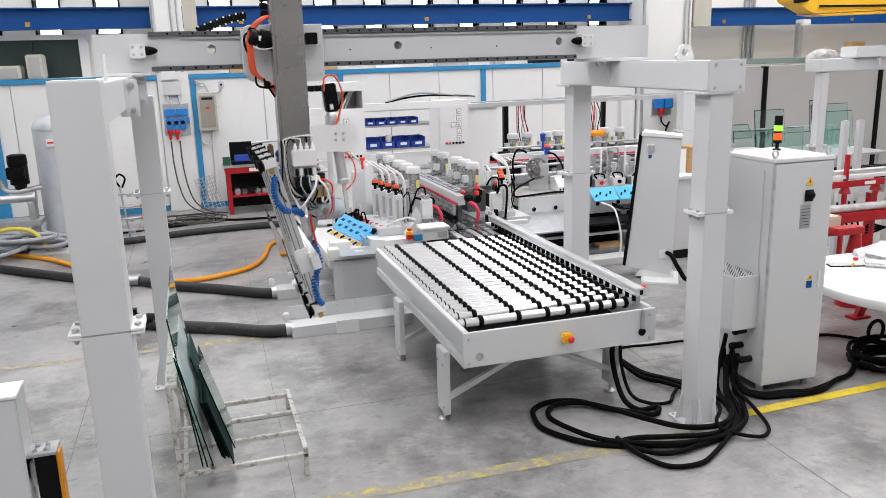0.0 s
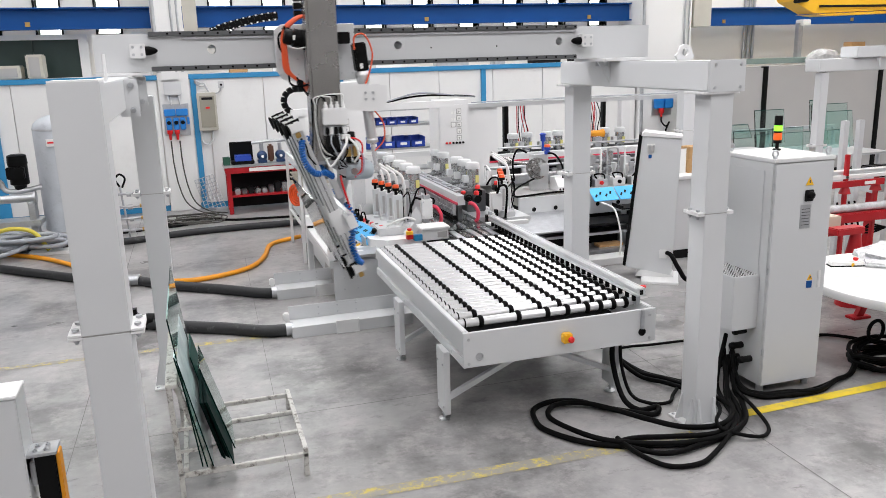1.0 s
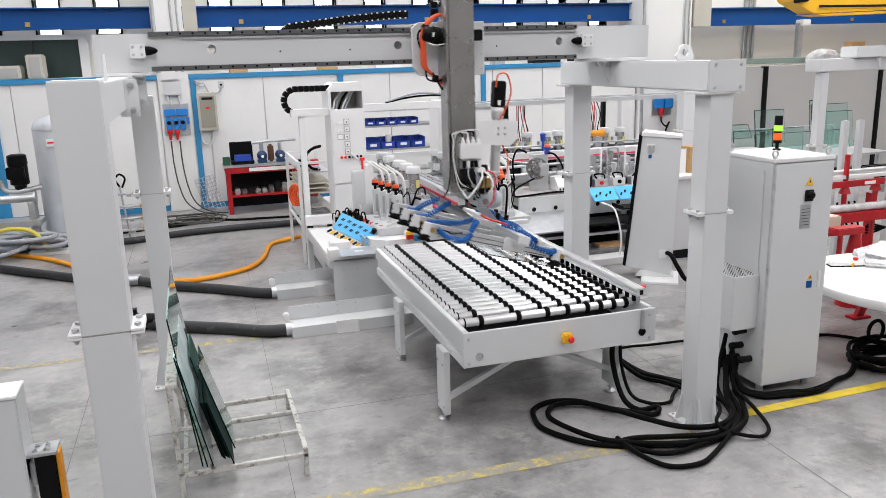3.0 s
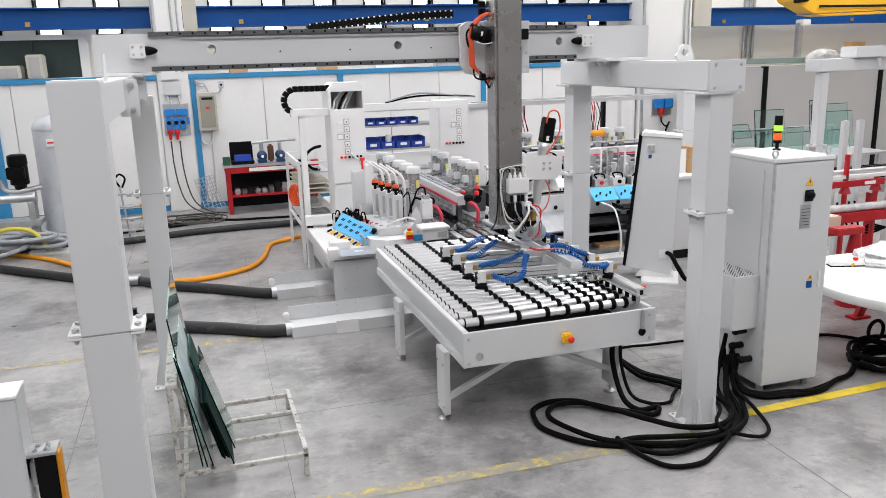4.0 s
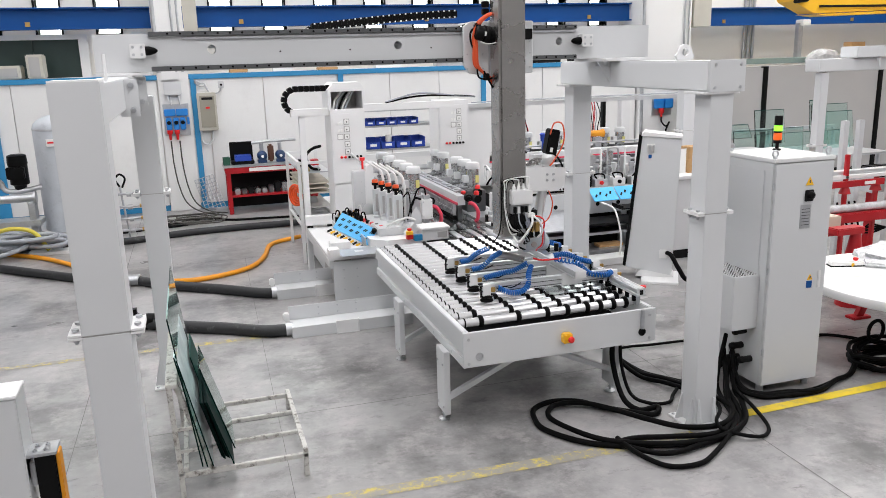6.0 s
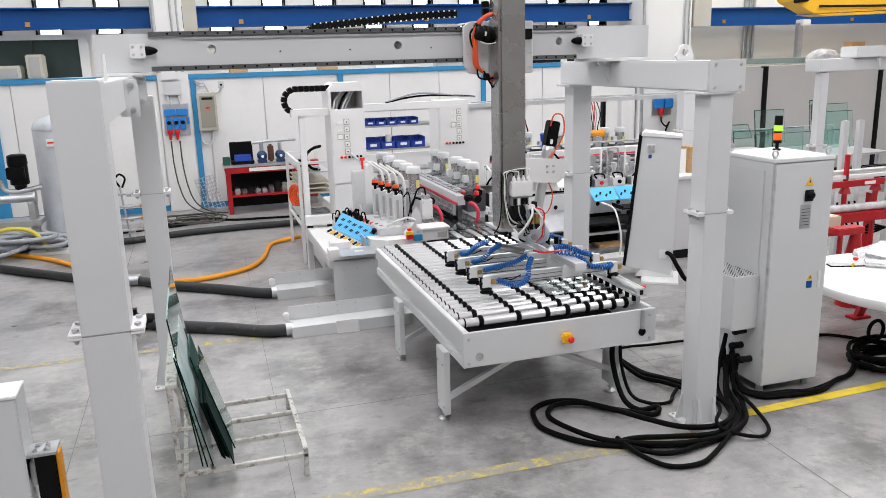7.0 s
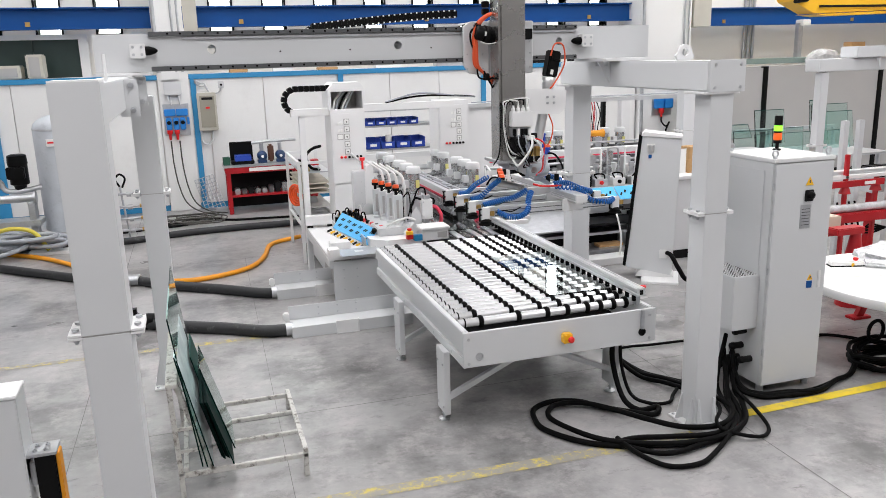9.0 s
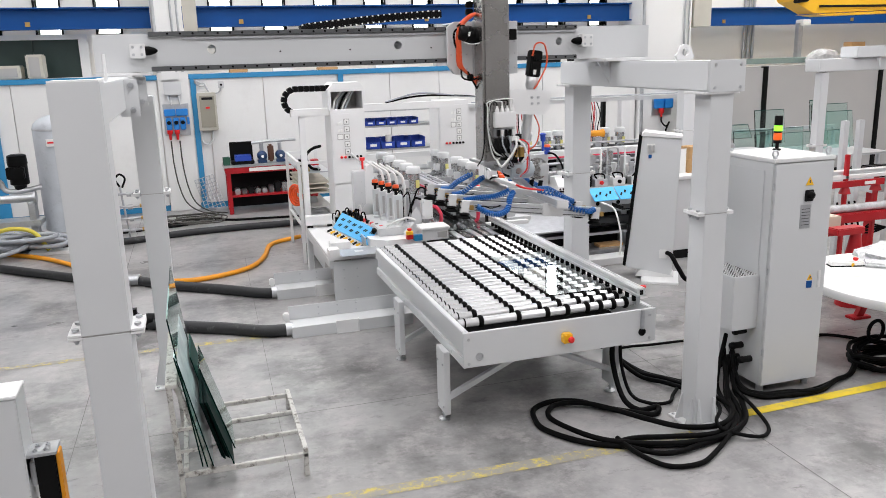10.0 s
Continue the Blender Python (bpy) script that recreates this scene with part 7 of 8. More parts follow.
    run("power_cable", [(3.44, 5.84, 0.58), (3.44, 5.80, 0.30), (3.46, 5.66, 0.08), (3.58, 5.54, z), (3.74, 5.50, z), (3.86, 5.62, z), (4.0, 5.75, z)], 0.016, BLACK, "thin black cable hanging from the conveyor", "cable", g)
    for k in range(3):
        run("power_cable", j([(3.62, 6.55 + 0.08 * k, 0.52), (3.70, 6.45, 0.2), (3.86, 6.22, z), (4.02, 5.95, z), (4.16, 5.78, z), (4.36, 5.82, 0.06), (4.56, 5.84, 0.16)], 0.03), 0.020, BLACK, "black cable between conveyor and cabinet", "cable", g)
    run("power_cable", [(3.50, 7.0, 0.5), (3.8, 6.9, 0.05), (4.2, 6.8, z), (4.7, 6.75, z), (5.5, 6.7, z)], 0.014, BLACK, "thin black cable on the floor", "cable", g)
    for k in range(4):
        run("power_cable", j([(4.56, 5.72, 0.22 + 0.04 * k), (4.44, 5.50, 0.08), (4.55, 5.34, z), (4.80, 5.26, z), (5.10, 5.25, z), (5.40, 5.33, z), (5.62, 5.42, z), (5.80, 5.54, 0.06), (5.95, 5.68, 0.12), (6.2, 5.76, 0.16)], 0.03, 0.006 * k), 0.020, BLACK, "black cable running under the round table", "cable", g)
    c = thing("cable_coil", (6.16, 5.52, 0), "coil of black cable under the round table", "cable")
    for k in range(6):
        rr = 0.24 + 0.035 * (k % 3)
        part("cable_loop", tube(bmesh.new(), [(6.16 + rnd.uniform(-0.03, 0.03) + rr * 1.25 * math.cos(a), 5.52 + rr * 0.9 * math.sin(a), 0.024 + 0.030 * k + 0.015 * math.sin(2 * a + k)) for a in [2 * math.pi * q / 24 for q in range(25)]], 0.02, 8, smooth=False), BLACK, c)
    part("cable_loop", tube(bmesh.new(), [(6.10 + 0.09 * math.cos(a), 5.62, 0.33 + 0.10 * math.sin(a)) for a in [2 * math.pi * q / 20 for q in range(21)]], 0.018, 8, smooth=False), BLACK, c)
    run("power_cable", [(5.30, 5.9, 0.5), (5.36, 5.8, 0.3), (5.36, 5.7, 0.06), (5.7, 6.2, z), (6.17, 6.36, z), (6.48, 6.03, z), (6.5, 5.7, z)], 0.018, BLACK, "black cable behind the cabinet", "cable", g)
    # cable heap below the wall sockets
    c = thing("cable_heap", (-0.1, 16.0, 0), "heap of loose grey-brown cables on the floor", "cable")
    m = mat("grey_brown_cable", (0.06, 0.057, 0.05), 0.5)
    for k in range(8):
        cx, cy, rr = -0.15 + rnd.uniform(-0.3, 0.35), 16.0 + rnd.uniform(-0.4, 0.35), 0.25 + 0.2 * rnd.random()
        part("cable_loop", tube(bmesh.new(), [(cx + rr * 1.4 * math.cos(a), cy + rr * math.sin(a), 0.014 + 0.012 * k + 0.01 * math.sin(3 * a)) for a in [2 * math.pi * q / 24 for q in range(25)]], 0.013, 7, smooth=False), m, c)
    run("floor_cable", [(0.1, 16.1, z), (0.6, 15.7, z), (1.2, 15.6, z), (1.9, 15.5, z), (2.8, 15.4, z)], 0.022, BLACK, "black cable along the back wall", "cable")
    run("floor_cable", [(-1.2, 15.6, z), (-0.5, 15.5, z), (0.2, 15.75, z)], 0.02, BLACK, "black cable along the back wall", "cable")
    for k, x in enumerate((-0.37, -0.20)):
        run("plug_lead", [(x - 0.03, 17.2, 1.48), (x - 0.02, 17.15, 1.0), (x + 0.04, 17.05, 0.55), (x + 0.16, 16.95, 0.22), (x + 0.42, 16.8, 0.04), (x + 0.75, 16.5, 0.03)], 0.014, bpy.data.materials["grey_brown_cable"], "grey cable hanging from the wall socket", "cable")


floor_lines()


# ---- back wall equipment ----
def far_sockets():
    s = thing("wall_sockets", (11.15, 17.28, 1.9), "blue industrial wall sockets with a red plug on the column", "socket")
    part("plate", boxes((10.9, 11.45, 17.27, 17.30, 1.75, 2.2), bevel=0.005), STEEL, s)
    for x in (10.93, 11.20):
        part("socket", boxes((x, x + 0.23, 17.16, 17.27, 1.92, 2.16), bevel=0.015), TRIM2, s)
    bm = bmesh.new()
    lathe(bm, (11.12, 17.2, 1.92), (0, 0, -1), [(0, 0.07), (0.10, 0.07), (0.13, 0.03), (0.2, 0.03)], 12)
    part("plug", bm, REDKNOB, s)
    part("lead", tube(bmesh.new(), [(11.12, 17.2, 1.72), (11.1, 17.15, 1.6), (11.22, 17.12, 1.48), (11.32, 17.15, 1.58), (11.25, 17.2, 1.3), (11.25, 17.25, 0.6)], 0.02, 8), BLACK, s)
    s.location.z -= 0.30


def wall_things():
    far_sockets()
    s = thing("wall_sockets", (-0.25, 17.28, 1.6), "blue industrial wall sockets on a grey plate with red plugs", "socket")
    part("plate", boxes((-0.50, 0.0, 17.27, 17.30, 1.58, 2.22), bevel=0.005), STEEL, s)
    part("cover", boxes((-0.48, -0.26, 17.18, 17.27, 1.98, 2.12), bevel=0.012), TRIM2, s)
    part("cover", boxes((-0.25, -0.02, 17.18, 17.27, 1.98, 2.12), bevel=0.012), TRIM2, s)
    for x in (-0.46, -0.32, -0.19):
        f = part("socket", boxes((x, x + 0.11, 17.15, 17.27, 1.70, 1.95), bevel=0.015), TRIM2, s)
        bm = bmesh.new()
        lathe(bm, (x + 0.055, 17.15, 1.85), (0, -1, 0), [(0, 0.04), (0.01, 0.04)], 12)
        part("dial", bm, BLACKP, f)
    for x in (-0.405, -0.265):
        bm = bmesh.new()
        lathe(bm, (x, 17.19, 1.70), (0, 0, -1), [(0, 0.055), (0.07, 0.055), (0.09, 0.03), (0.2, 0.025)], 12)
        part("plug", bm, REDKNOB, s)
    part("socket_end", boxes((-0.05, 0.0, 17.2, 17.27, 1.80, 1.95), bevel=0.01), TRIM2, s)
    u = thing("junction_box", (-0.25, 17.25, 2.4), "grey plastic junction box on the column", "junction box")
    part("box", boxes((-0.44, -0.10, 17.18, 17.30, 2.40, 2.66), bevel=0.012), PAINT, u)
    part("upper_box", boxes((-0.46, -0.12, 17.20, 17.30, 2.70, 2.85), bevel=0.012), PAINT_W, u)
    for x in (-0.36, -0.18):
        part("conduit", tube(bmesh.new(), [(x, 17.24, 2.40), (x + 0.02, 17.24, 2.3), (x + 0.03, 17.24, 2.2)], 0.02, 8), PAINT, u)
    e = thing("fuse_box", (0.37, 17.2, 1.65), "beige metal fuse box with a windowed door", "fuse box")
    bg = bpy.data.materials["beige_duct"]
    part("body", boxes((0.18, 0.56, 17.20, 17.38, 1.65, 2.42), bevel=0.012), bg, e)
    part("door", boxes((0.23, 0.52, 17.18, 17.20, 1.72, 2.36), bevel=0.006), mat("dull_beige", (0.30, 0.285, 0.235), 0.45), e)
    part("window", boxes((0.27, 0.49, 17.172, 17.18, 2.28, 2.33)), DARK, e)
    part("label", boxes((0.34, 0.42, 17.174, 17.18, 2.10, 2.14)), REDKNOB, e)
    sw = thing("wall_switch", (0.68, 17.36, 2.55), "grey wall switch with conduit", "switch")
    part("box", boxes((0.63, 0.75, 17.34, 17.40, 2.50, 2.64), bevel=0.01), PAINT, sw)
    part("knob", boxes((0.67, 0.71, 17.325, 17.34, 2.55, 2.59), bevel=0.005), BLACKP, sw)
    part("conduit", tube(bmesh.new(), [(0.68, 17.37, 2.5), (0.66, 17.37, 2.44), (0.58, 17.37, 2.40), (0.50, 17.37, 2.42)], 0.014, 8), STEEL, sw)
    run("wall_conduit", [(0.22, 17.32, 1.64), (0.21, 17.3, 1.45), (0.30, 17.3, 1.36), (0.42, 17.3, 1.45), (0.44, 17.3, 1.64)], 0.018, PAINT, "grey flexible conduit below the fuse box", "conduit")
    for k in range(3):
        run("wall_conduit", [(0.16, 17.31, 2.70 - 0.03 * k), (0.26, 17.3, 2.62 - 0.03 * k), (0.36, 17.3, 2.60 - 0.03 * k), (0.44, 17.3, 2.43)], 0.012, STEEL, "grey conduit on the wall", "conduit")
    m = thing("wire_mesh", (0.35, 17.15, 0), "small galvanised wire mesh panel leaning on the wall", "mesh")
    bm = bmesh.new()
    q = Matrix.Translation((0.36, 17.02, 0)) @ Euler((radians(-20), radians(-16), 0)).to_matrix().to_4x4()
    for k in range(6):
        cyl(bm, q @ Vector((-0.2 + 0.08 * k, 0, 0.02)), q @ Vector((-0.2 + 0.08 * k, 0, 0.75)), 0.007, 6)
    for k in range(10):
        cyl(bm, q @ Vector((-0.2, 0, 0.03 + 0.08 * k)), q @ Vector((0.2, 0, 0.03 + 0.08 * k)), 0.007, 6)
    part("wires", bm, STEEL, m)
    # red workbench
    t = thing("workbench", (1.25, 16.7, 0), "red steel workbench with grey top and lower shelf", "workbench")
    part("top", boxes((0.55, 2.1, 16.35, 17.05, 0.95, 0.99), bevel=0.005), STEEL, t)
    part("apron", boxes((0.58, 2.08, 16.36, 17.02, 0.83, 0.95), bevel=0.005), RED, t)
    for x in (0.60, 1.98):
        for y in (16.38, 16.92):
            part("leg", boxes((x, x + 0.08, y, y + 0.08, 0, 0.83), bevel=0.005), RED, t)
    part("shelf", boxes((0.68, 1.98, 16.40, 17.0, 0.34, 0.38), bevel=0.005), RED, t)
    # Panel coloured near-black for the shade behind and below the shelf.
    part("shade_back_panel", boxes((0.62, 2.04, 17.0, 17.02, 0.05, 0.83)), DARK, t, "dark back panel that gives the shade under the bench")
    part("paper_strip", boxes((1.05, 1.95, 16.352, 16.36, 0.86, 0.93)), LABEL, t, "torn white sticker strip")
    rnd = random.Random(4)
    for k in range(9):
        x = 0.75 + k * 0.135
        solo("machine_part", boxes((x, x + 0.10, 16.5, 16.75, 0.38, 0.46 + 0.14 * rnd.random()), bevel=0.012), (STEEL, RAIL, DARK, MOTOR)[k % 4], (x, 16.6, 0.38), "loose metal machine part on the workbench shelf", "machine part", "parts on the bench shelf")
    c = thing("tool_case", (0.95, 16.7, 0.99), "open black tool case with blue trays", "tool case")
    part("base", boxes((0.72, 1.18, 16.50, 16.80, 0.99, 1.06), bevel=0.01), BLACKP, c)
    part("lid", boxes((0.72, 1.18, 16.82, 16.88, 1.0, 1.42), bevel=0.01), BLACKP, c)
    part("tray", boxes((0.80, 1.12, 16.47, 16.76, 1.06, 1.17), bevel=0.008), BINBLUE, c)
    solo("green_box", boxes((0.56, 0.70, 16.5, 16.66, 0.99, 1.15), bevel=0.008), mat("dark_green_plastic", (0.01, 0.07, 0.04), 0.5), (0.63, 16.58, 0.99), "small dark green box on the workbench", "box")
    for x in (1.35, 1.72):
        p = thing("bench_motor", (x, 16.65, 0.99), "small blue electric pump on the workbench", "pump", "blue pumps on the bench")
        bm = bmesh.new()
        lathe(bm, (x, 16.78, 1.13), (0, -1, 0), [(0, 0.07), (0.05, 0.10), (0.22, 0.10), (0.25, 0.07), (0.28, 0.03)], 16)
        part("body", bm, mat_pump, p)
        part("foot", boxes((x - 0.09, x + 0.09, 16.55, 16.75, 0.99, 1.05), bevel=0.006), mat_pump, p)
        bm = bmesh.new()
        cyl(bm, (x, 16.66, 1.20), (x, 16.66, 1.38), 0.04, 12)
        part("outlet", bm, STEEL, p)
        bm = bmesh.new()
        lathe(bm, (x, 16.50, 1.13), (0, -1, 0), [(0, 0.03), (0.01, 0.03)], 10)
        part("shaft_end", bm, LABEL, p)
    run("steel_pipe", [(1.15, 16.62, 1.40), (1.5, 16.62, 1.42), (2.05, 16.62, 1.43)], 0.03, STEEL, "steel pipe lying on the pumps", "pipe")
    solo("brown_bag", boxes((1.48, 1.60, 16.7, 16.85, 0.99, 1.34), bevel=0.03), mat("rust_brown", (0.12, 0.05, 0.03), 0.7), (1.5, 16.7, 0.99), "brown casting on the workbench", "casting")
    # tank with pump on the left
    k = thing("pressure_tank", (-2.12, 15.2, 0), "tall blue-grey steel pressure tank with domed top", "tank")
    bm = bmesh.new()
    prof = [(0.22, 0.42), (0.24, 0.48)] + [(2.0, 0.48)] + [(2.0 + 0.24 * math.sin(a), 0.48 * math.cos(a)) for a in [radians(v) for v in (15, 30, 45, 60, 75, 86)]]
    lathe(bm, (-2.12, 15.2, 0), (0, 0, 1), prof, 28)
    part("vessel", bm, GALV_TANK, k)
    for a in (0.6, 2.6, 4.7):
        x, y = -2.12 + 0.40 * math.cos(a), 15.2 + 0.40 * math.sin(a)
        part("leg", boxes((x - 0.04, x + 0.04, y - 0.04, y + 0.04, 0, 0.3), bevel=0.005), GALV_TANK, k)
    part("weld_band", lathe(bmesh.new(), (-2.12, 15.2, 1.97), (0, 0, 1), [(0, 0.482), (0.015, 0.486), (0.03, 0.482)], 28), STEEL, k)
    part("data_plate", boxes((-2.33, -2.16, 14.70, 14.72, 1.72, 1.84)), LABEL, k)
    part("data_plate_mark", boxes((-2.31, -2.18, 14.695, 14.70, 1.77, 1.80)), REDKNOB, k)
    bm = bmesh.new()
    lathe(bm, (-2.06, 14.73, 1.02), (0, -1, 0), [(0, 0.05), (0.03, 0.05), (0.035, 0.04)], 14)
    part("gauge", bm, LABEL, k)
    bm = bmesh.new()
    tube(bm, [(-2.12, 15.2, 2.22), (-2.12, 15.2, 2.30), (-2.06, 15.18, 2.34), (-2.0, 15.16, 2.28)], 0.02, 8)
    part("top_pipe", bm, STEEL, k)
    p = thing("booster_pump", (-2.95, 14.8, 0), "black pump motor on galvanised pipework", "pump")
    bm = bmesh.new()
    lathe(bm, (-2.82, 14.75, 1.02), (0, 0, 1), [(0, 0.09), (0.08, 0.10), (0.10, 0.15), (0.42, 0.15), (0.45, 0.16), (0.58, 0.15), (0.60, 0.1)], 16)
    part("motor", bm, BLACKP, p)
    part("motor_box", boxes((-2.98, -2.70, 14.56, 14.66, 1.22, 1.42), bevel=0.015), BLACKP, p)
    bm = bmesh.new()
    cyl(bm, (-4.0, 14.7, 0.86), (-2.62, 14.6, 0.90), 0.07, 14)
    lathe(bm, (-2.62, 14.6, 0.90), (1, 0, 0), [(0, 0.11), (0.04, 0.11)], 14)
    lathe(bm, (-3.28, 14.65, 0.88), (1, 0, 0), [(0, 0.11), (0.05, 0.11)], 14)
    part("main_pipe", bm, STEEL, p)
    bm = bmesh.new()
    tube(bm, [(-4.0, 14.7, 1.22), (-3.3, 14.7, 1.22), (-3.12, 14.7, 1.18), (-3.05, 14.7, 1.04), (-2.9, 14.7, 1.0), (-2.7, 14.7, 1.02), (-2.5, 14.75, 1.05)], 0.045, 10)
    part("return_pipe", bm, STEEL, p)
    part("stand", boxes((-3.9, -2.55, 14.5, 14.95, 0.42, 0.52), (-3.2, -3.1, 14.55, 14.85, 0.0, 0.42), (-2.72, -2.62, 14.55, 14.85, 0.0, 0.80), (-3.6, -3.4, 14.6, 14.8, 0.52, 0.8), bevel=0.006), STEEL, p)
    # heap of grey hose
    hh = thing("hose_heap", (-2.9, 14.0, 0), "heap of loose grey hose on the floor", "hose")
    for q in range(12):
        cx, cy, rr = -2.85 + rnd.uniform(-0.5, 0.55), 14.05 + rnd.uniform(-0.15, 0.2), 0.20 + 0.24 * rnd.random()
        ti = rnd.uniform(-0.35, 0.35)
        part("hose_loop", tube(bmesh.new(), [(cx + rr * 1.3 * math.cos(a), cy + rr * 0.6 * math.sin(a), 0.13 + 0.02 * q + ti * rr * math.sin(a + q)) for a in [2 * math.pi * v / 22 for v in range(23)]], 0.036, 8, smooth=False), GREYHOSE, hh)
    run("yellow_hose", [(-3.6, 14.3, 0.25), (-3.2, 14.15, 0.42), (-2.9, 14.1, 0.48), (-2.6, 14.05, 0.40), (-2.4, 14.0, 0.1)], 0.035, mat("lemon_hose", (0.62, 0.52, 0.06), 0.45), "yellow hose over the hose heap", "hose")
    solo("floor_tray", boxes((-2.75, -1.95, 14.05, 14.9, 0.0, 0.05), bevel=0.006), PAINT_W, (-2.3, 14.4, 0), "white plate on the floor under the tank", "plate")
    # manifold with tap handles
    v = thing("valve_manifold", (-1.2, 15.0, 0), "galvanised water manifold with brass taps", "manifold")
    bm = bmesh.new()
    cyl(bm, (-1.22, 15.0, 0.0), (-1.30, 15.0, 0.92), 0.018, 10)
    part("riser", bm, STEEL, v)
    for z in (0.12, 0.33, 0.55, 0.78):
        bm = bmesh.new()
        cyl(bm, (-1.45, 15.0, z), (-1.0, 14.95, z + 0.02), 0.022, 10)
        lathe(bm, (-1.2, 14.98, z), (1, 0, 0), [(0, 0.045), (0.08, 0.045)], 10)
        part("tap", bm, STEEL, v)
        bm = bmesh.new()
        cyl(bm, (-1.0, 14.95, z + 0.02), (-0.86, 14.95, z + 0.025), 0.03, 10)
        part("tap_end", bm, BRASS, v)
    part("lead", tube(bmesh.new(), [(-1.30, 15.0, 0.92), (-1.36, 15.0, 1.06), (-1.28, 15.0, 1.14), (-1.2, 15.0, 1.06), (-1.26, 15.0, 0.90)], 0.018, 8), BLACK, v)
    for q in range(2):
        run("wall_pipe", [(-1.4, 15.3 + 0.2 * q, 0.022), (0.0, 15.7 + 0.2 * q, 0.022)], 0.02, BLACKP, "thin black pipe along the floor", "pipe")


TRIM2 = mat("bright_blue_plastic", (0.02, 0.22, 0.62), 0.4)
mat_pump = mat("dark_blue_enamel", (0.008, 0.035, 0.11), 0.4)
wall_things()


def high_shelf():
    """Old equipment on the partition's head in front of the dark window."""
    for x, w, h, label in ((-3.45, 0.42, 0.26, "old beige cabinet lying on the partition head"), (-2.92, 0.30, 0.46, "old white monitor standing on the partition head")):
        t = thing("old_monitor", (x + w / 2, 17.6, 2.8), label, "equipment")
        part("case", boxes((x, x + w, 17.45, 17.9, 2.805, 2.805 + h), bevel=0.02), mat("aged_white_plastic_%d" % (x * -10), (0.55, 0.53, 0.46), 0.5), t)
        part("front", boxes((x + 0.05, x + w - 0.06, 17.44, 17.45, 2.85, 2.805 + h - 0.05)), GREYPANEL, t)
    struct("trim_deck", boxes((-12, 10.5, 17.46, 18.36, 2.70, 2.80)), PANEL, "white partition roof deck")
    # things lying on the deck, seen under the beam
    rnd = random.Random(21)
    x = 0.9
    while x < 9:
        w = rnd.uniform(0.25, 1.0)
        if not 2.9 < x < 3.4:
            solo("stored_item", boxes((x, x + w, 17.6, 17.9, 2.80, 2.86 + 0.12 * rnd.random()), bevel=0.01), (DARK, PANEL, CARDBOARD, STEEL)[rnd.randrange(4)], (x + w / 2, 17.7, 2.80), "stored item lying on the partition deck", "stored item", "things on the partition deck")
        x += w + rnd.uniform(0.2, 0.9)


high_shelf()


# ---- right side ----
def crane():
    t = thing("bridge_crane", (16.5, 15.5, 3.75), "yellow overhead bridge crane girder", "crane")
    bm = bmesh.new()
    prism(bm, [(12.75, 4.25), (12.95, 3.98), (13.52, 3.72), (20.0, 3.88), (20.0, 4.35), (12.75, 4.35)], "y", 15.0, 15.5)
    part("girder", bm, YELLOW, t)
    bm = bmesh.new()
    prism(bm, [(13.50, 3.70), (20.0, 3.86), (20.0, 3.80), (13.9, 3.66)], "y", 14.95, 15.55)
    part("lower_flange", bm, YELLOW, t)
    part("trolley_rail", boxes((13.6, 20.0, 14.90, 14.94, 3.84, 3.89)), DARK, t)
    bm = bmesh.new()
    cyl(bm, (12.95, 14.95, 4.02), (13.25, 14.95, 4.05), 0.09, 12)
    part("buffer", bm, BLACKP, t)
    solo("crane_bracket", boxes((15.16, 15.30, 17.3, 17.44, 2.74, 3.60), bevel=0.01), STEEL, (15.2, 17.4, 2.74), "grey steel pipe column below the crane beam", "column")
    solo("crane_buffer_box", boxes((15.20, 15.45, 17.2, 17.5, 3.52, 3.68), bevel=0.02), LABEL, (15.3, 17.3, 3.52), "white lamp housing on the column", "lamp")
    for k in range(3):
        solo("wall_pipe", cyl(bmesh.new(), (14.30 + 0.14 * k, 18.34, 2.74), (14.30 + 0.14 * k, 18.34, 7.4), 0.04, 8), STEEL, (14.3 + 0.14 * k, 18.34, 2.74), "grey conduit on the hall wall", "pipe", "conduits on the hall wall")
    solo("plastic_wrap", blob((14.95, 16.15, 2.58), 0.55, 0.22, 0.38, 30), mat("crumpled_clear_film", (0.55, 0.56, 0.57), 0.2, vary=0.2, scale=12), (14.95, 16.15, 2.58), "crumpled plastic film on top of the screens", "plastic film")
    solo("cardboard_box", boxes((15.66, 16.06, 16.0, 16.3, 2.58, 3.08), bevel=0.01), CARDBOARD, (15.9, 16.2, 2.58), "open brown cardboard box on top of the screens", "box")
    struct("trim_screen_deck", boxes((11.4, 20, 15.78, 16.4, 2.54, 2.58)), GREYPANEL, "grey deck above the screens")


def blob(c, a, b, h, seed):
    rnd = random.Random(seed)
    bm = bmesh.new()
    bmesh.ops.create_icosphere(bm, subdivisions=3, radius=1)
    for v in bm.verts:
        n = noise.noise(v.co * 2.3 + Vector((seed, 0, 0))) * 0.35 + noise.noise(v.co * 6 + Vector((seed, 3, 0))) * 0.22
        q = v.co * (1 + n)
        v.co = Vector((c[0] + q.x * a, c[1] + q.y * b, c[2] + max(0, q.z) * h))
    return bm


crane()


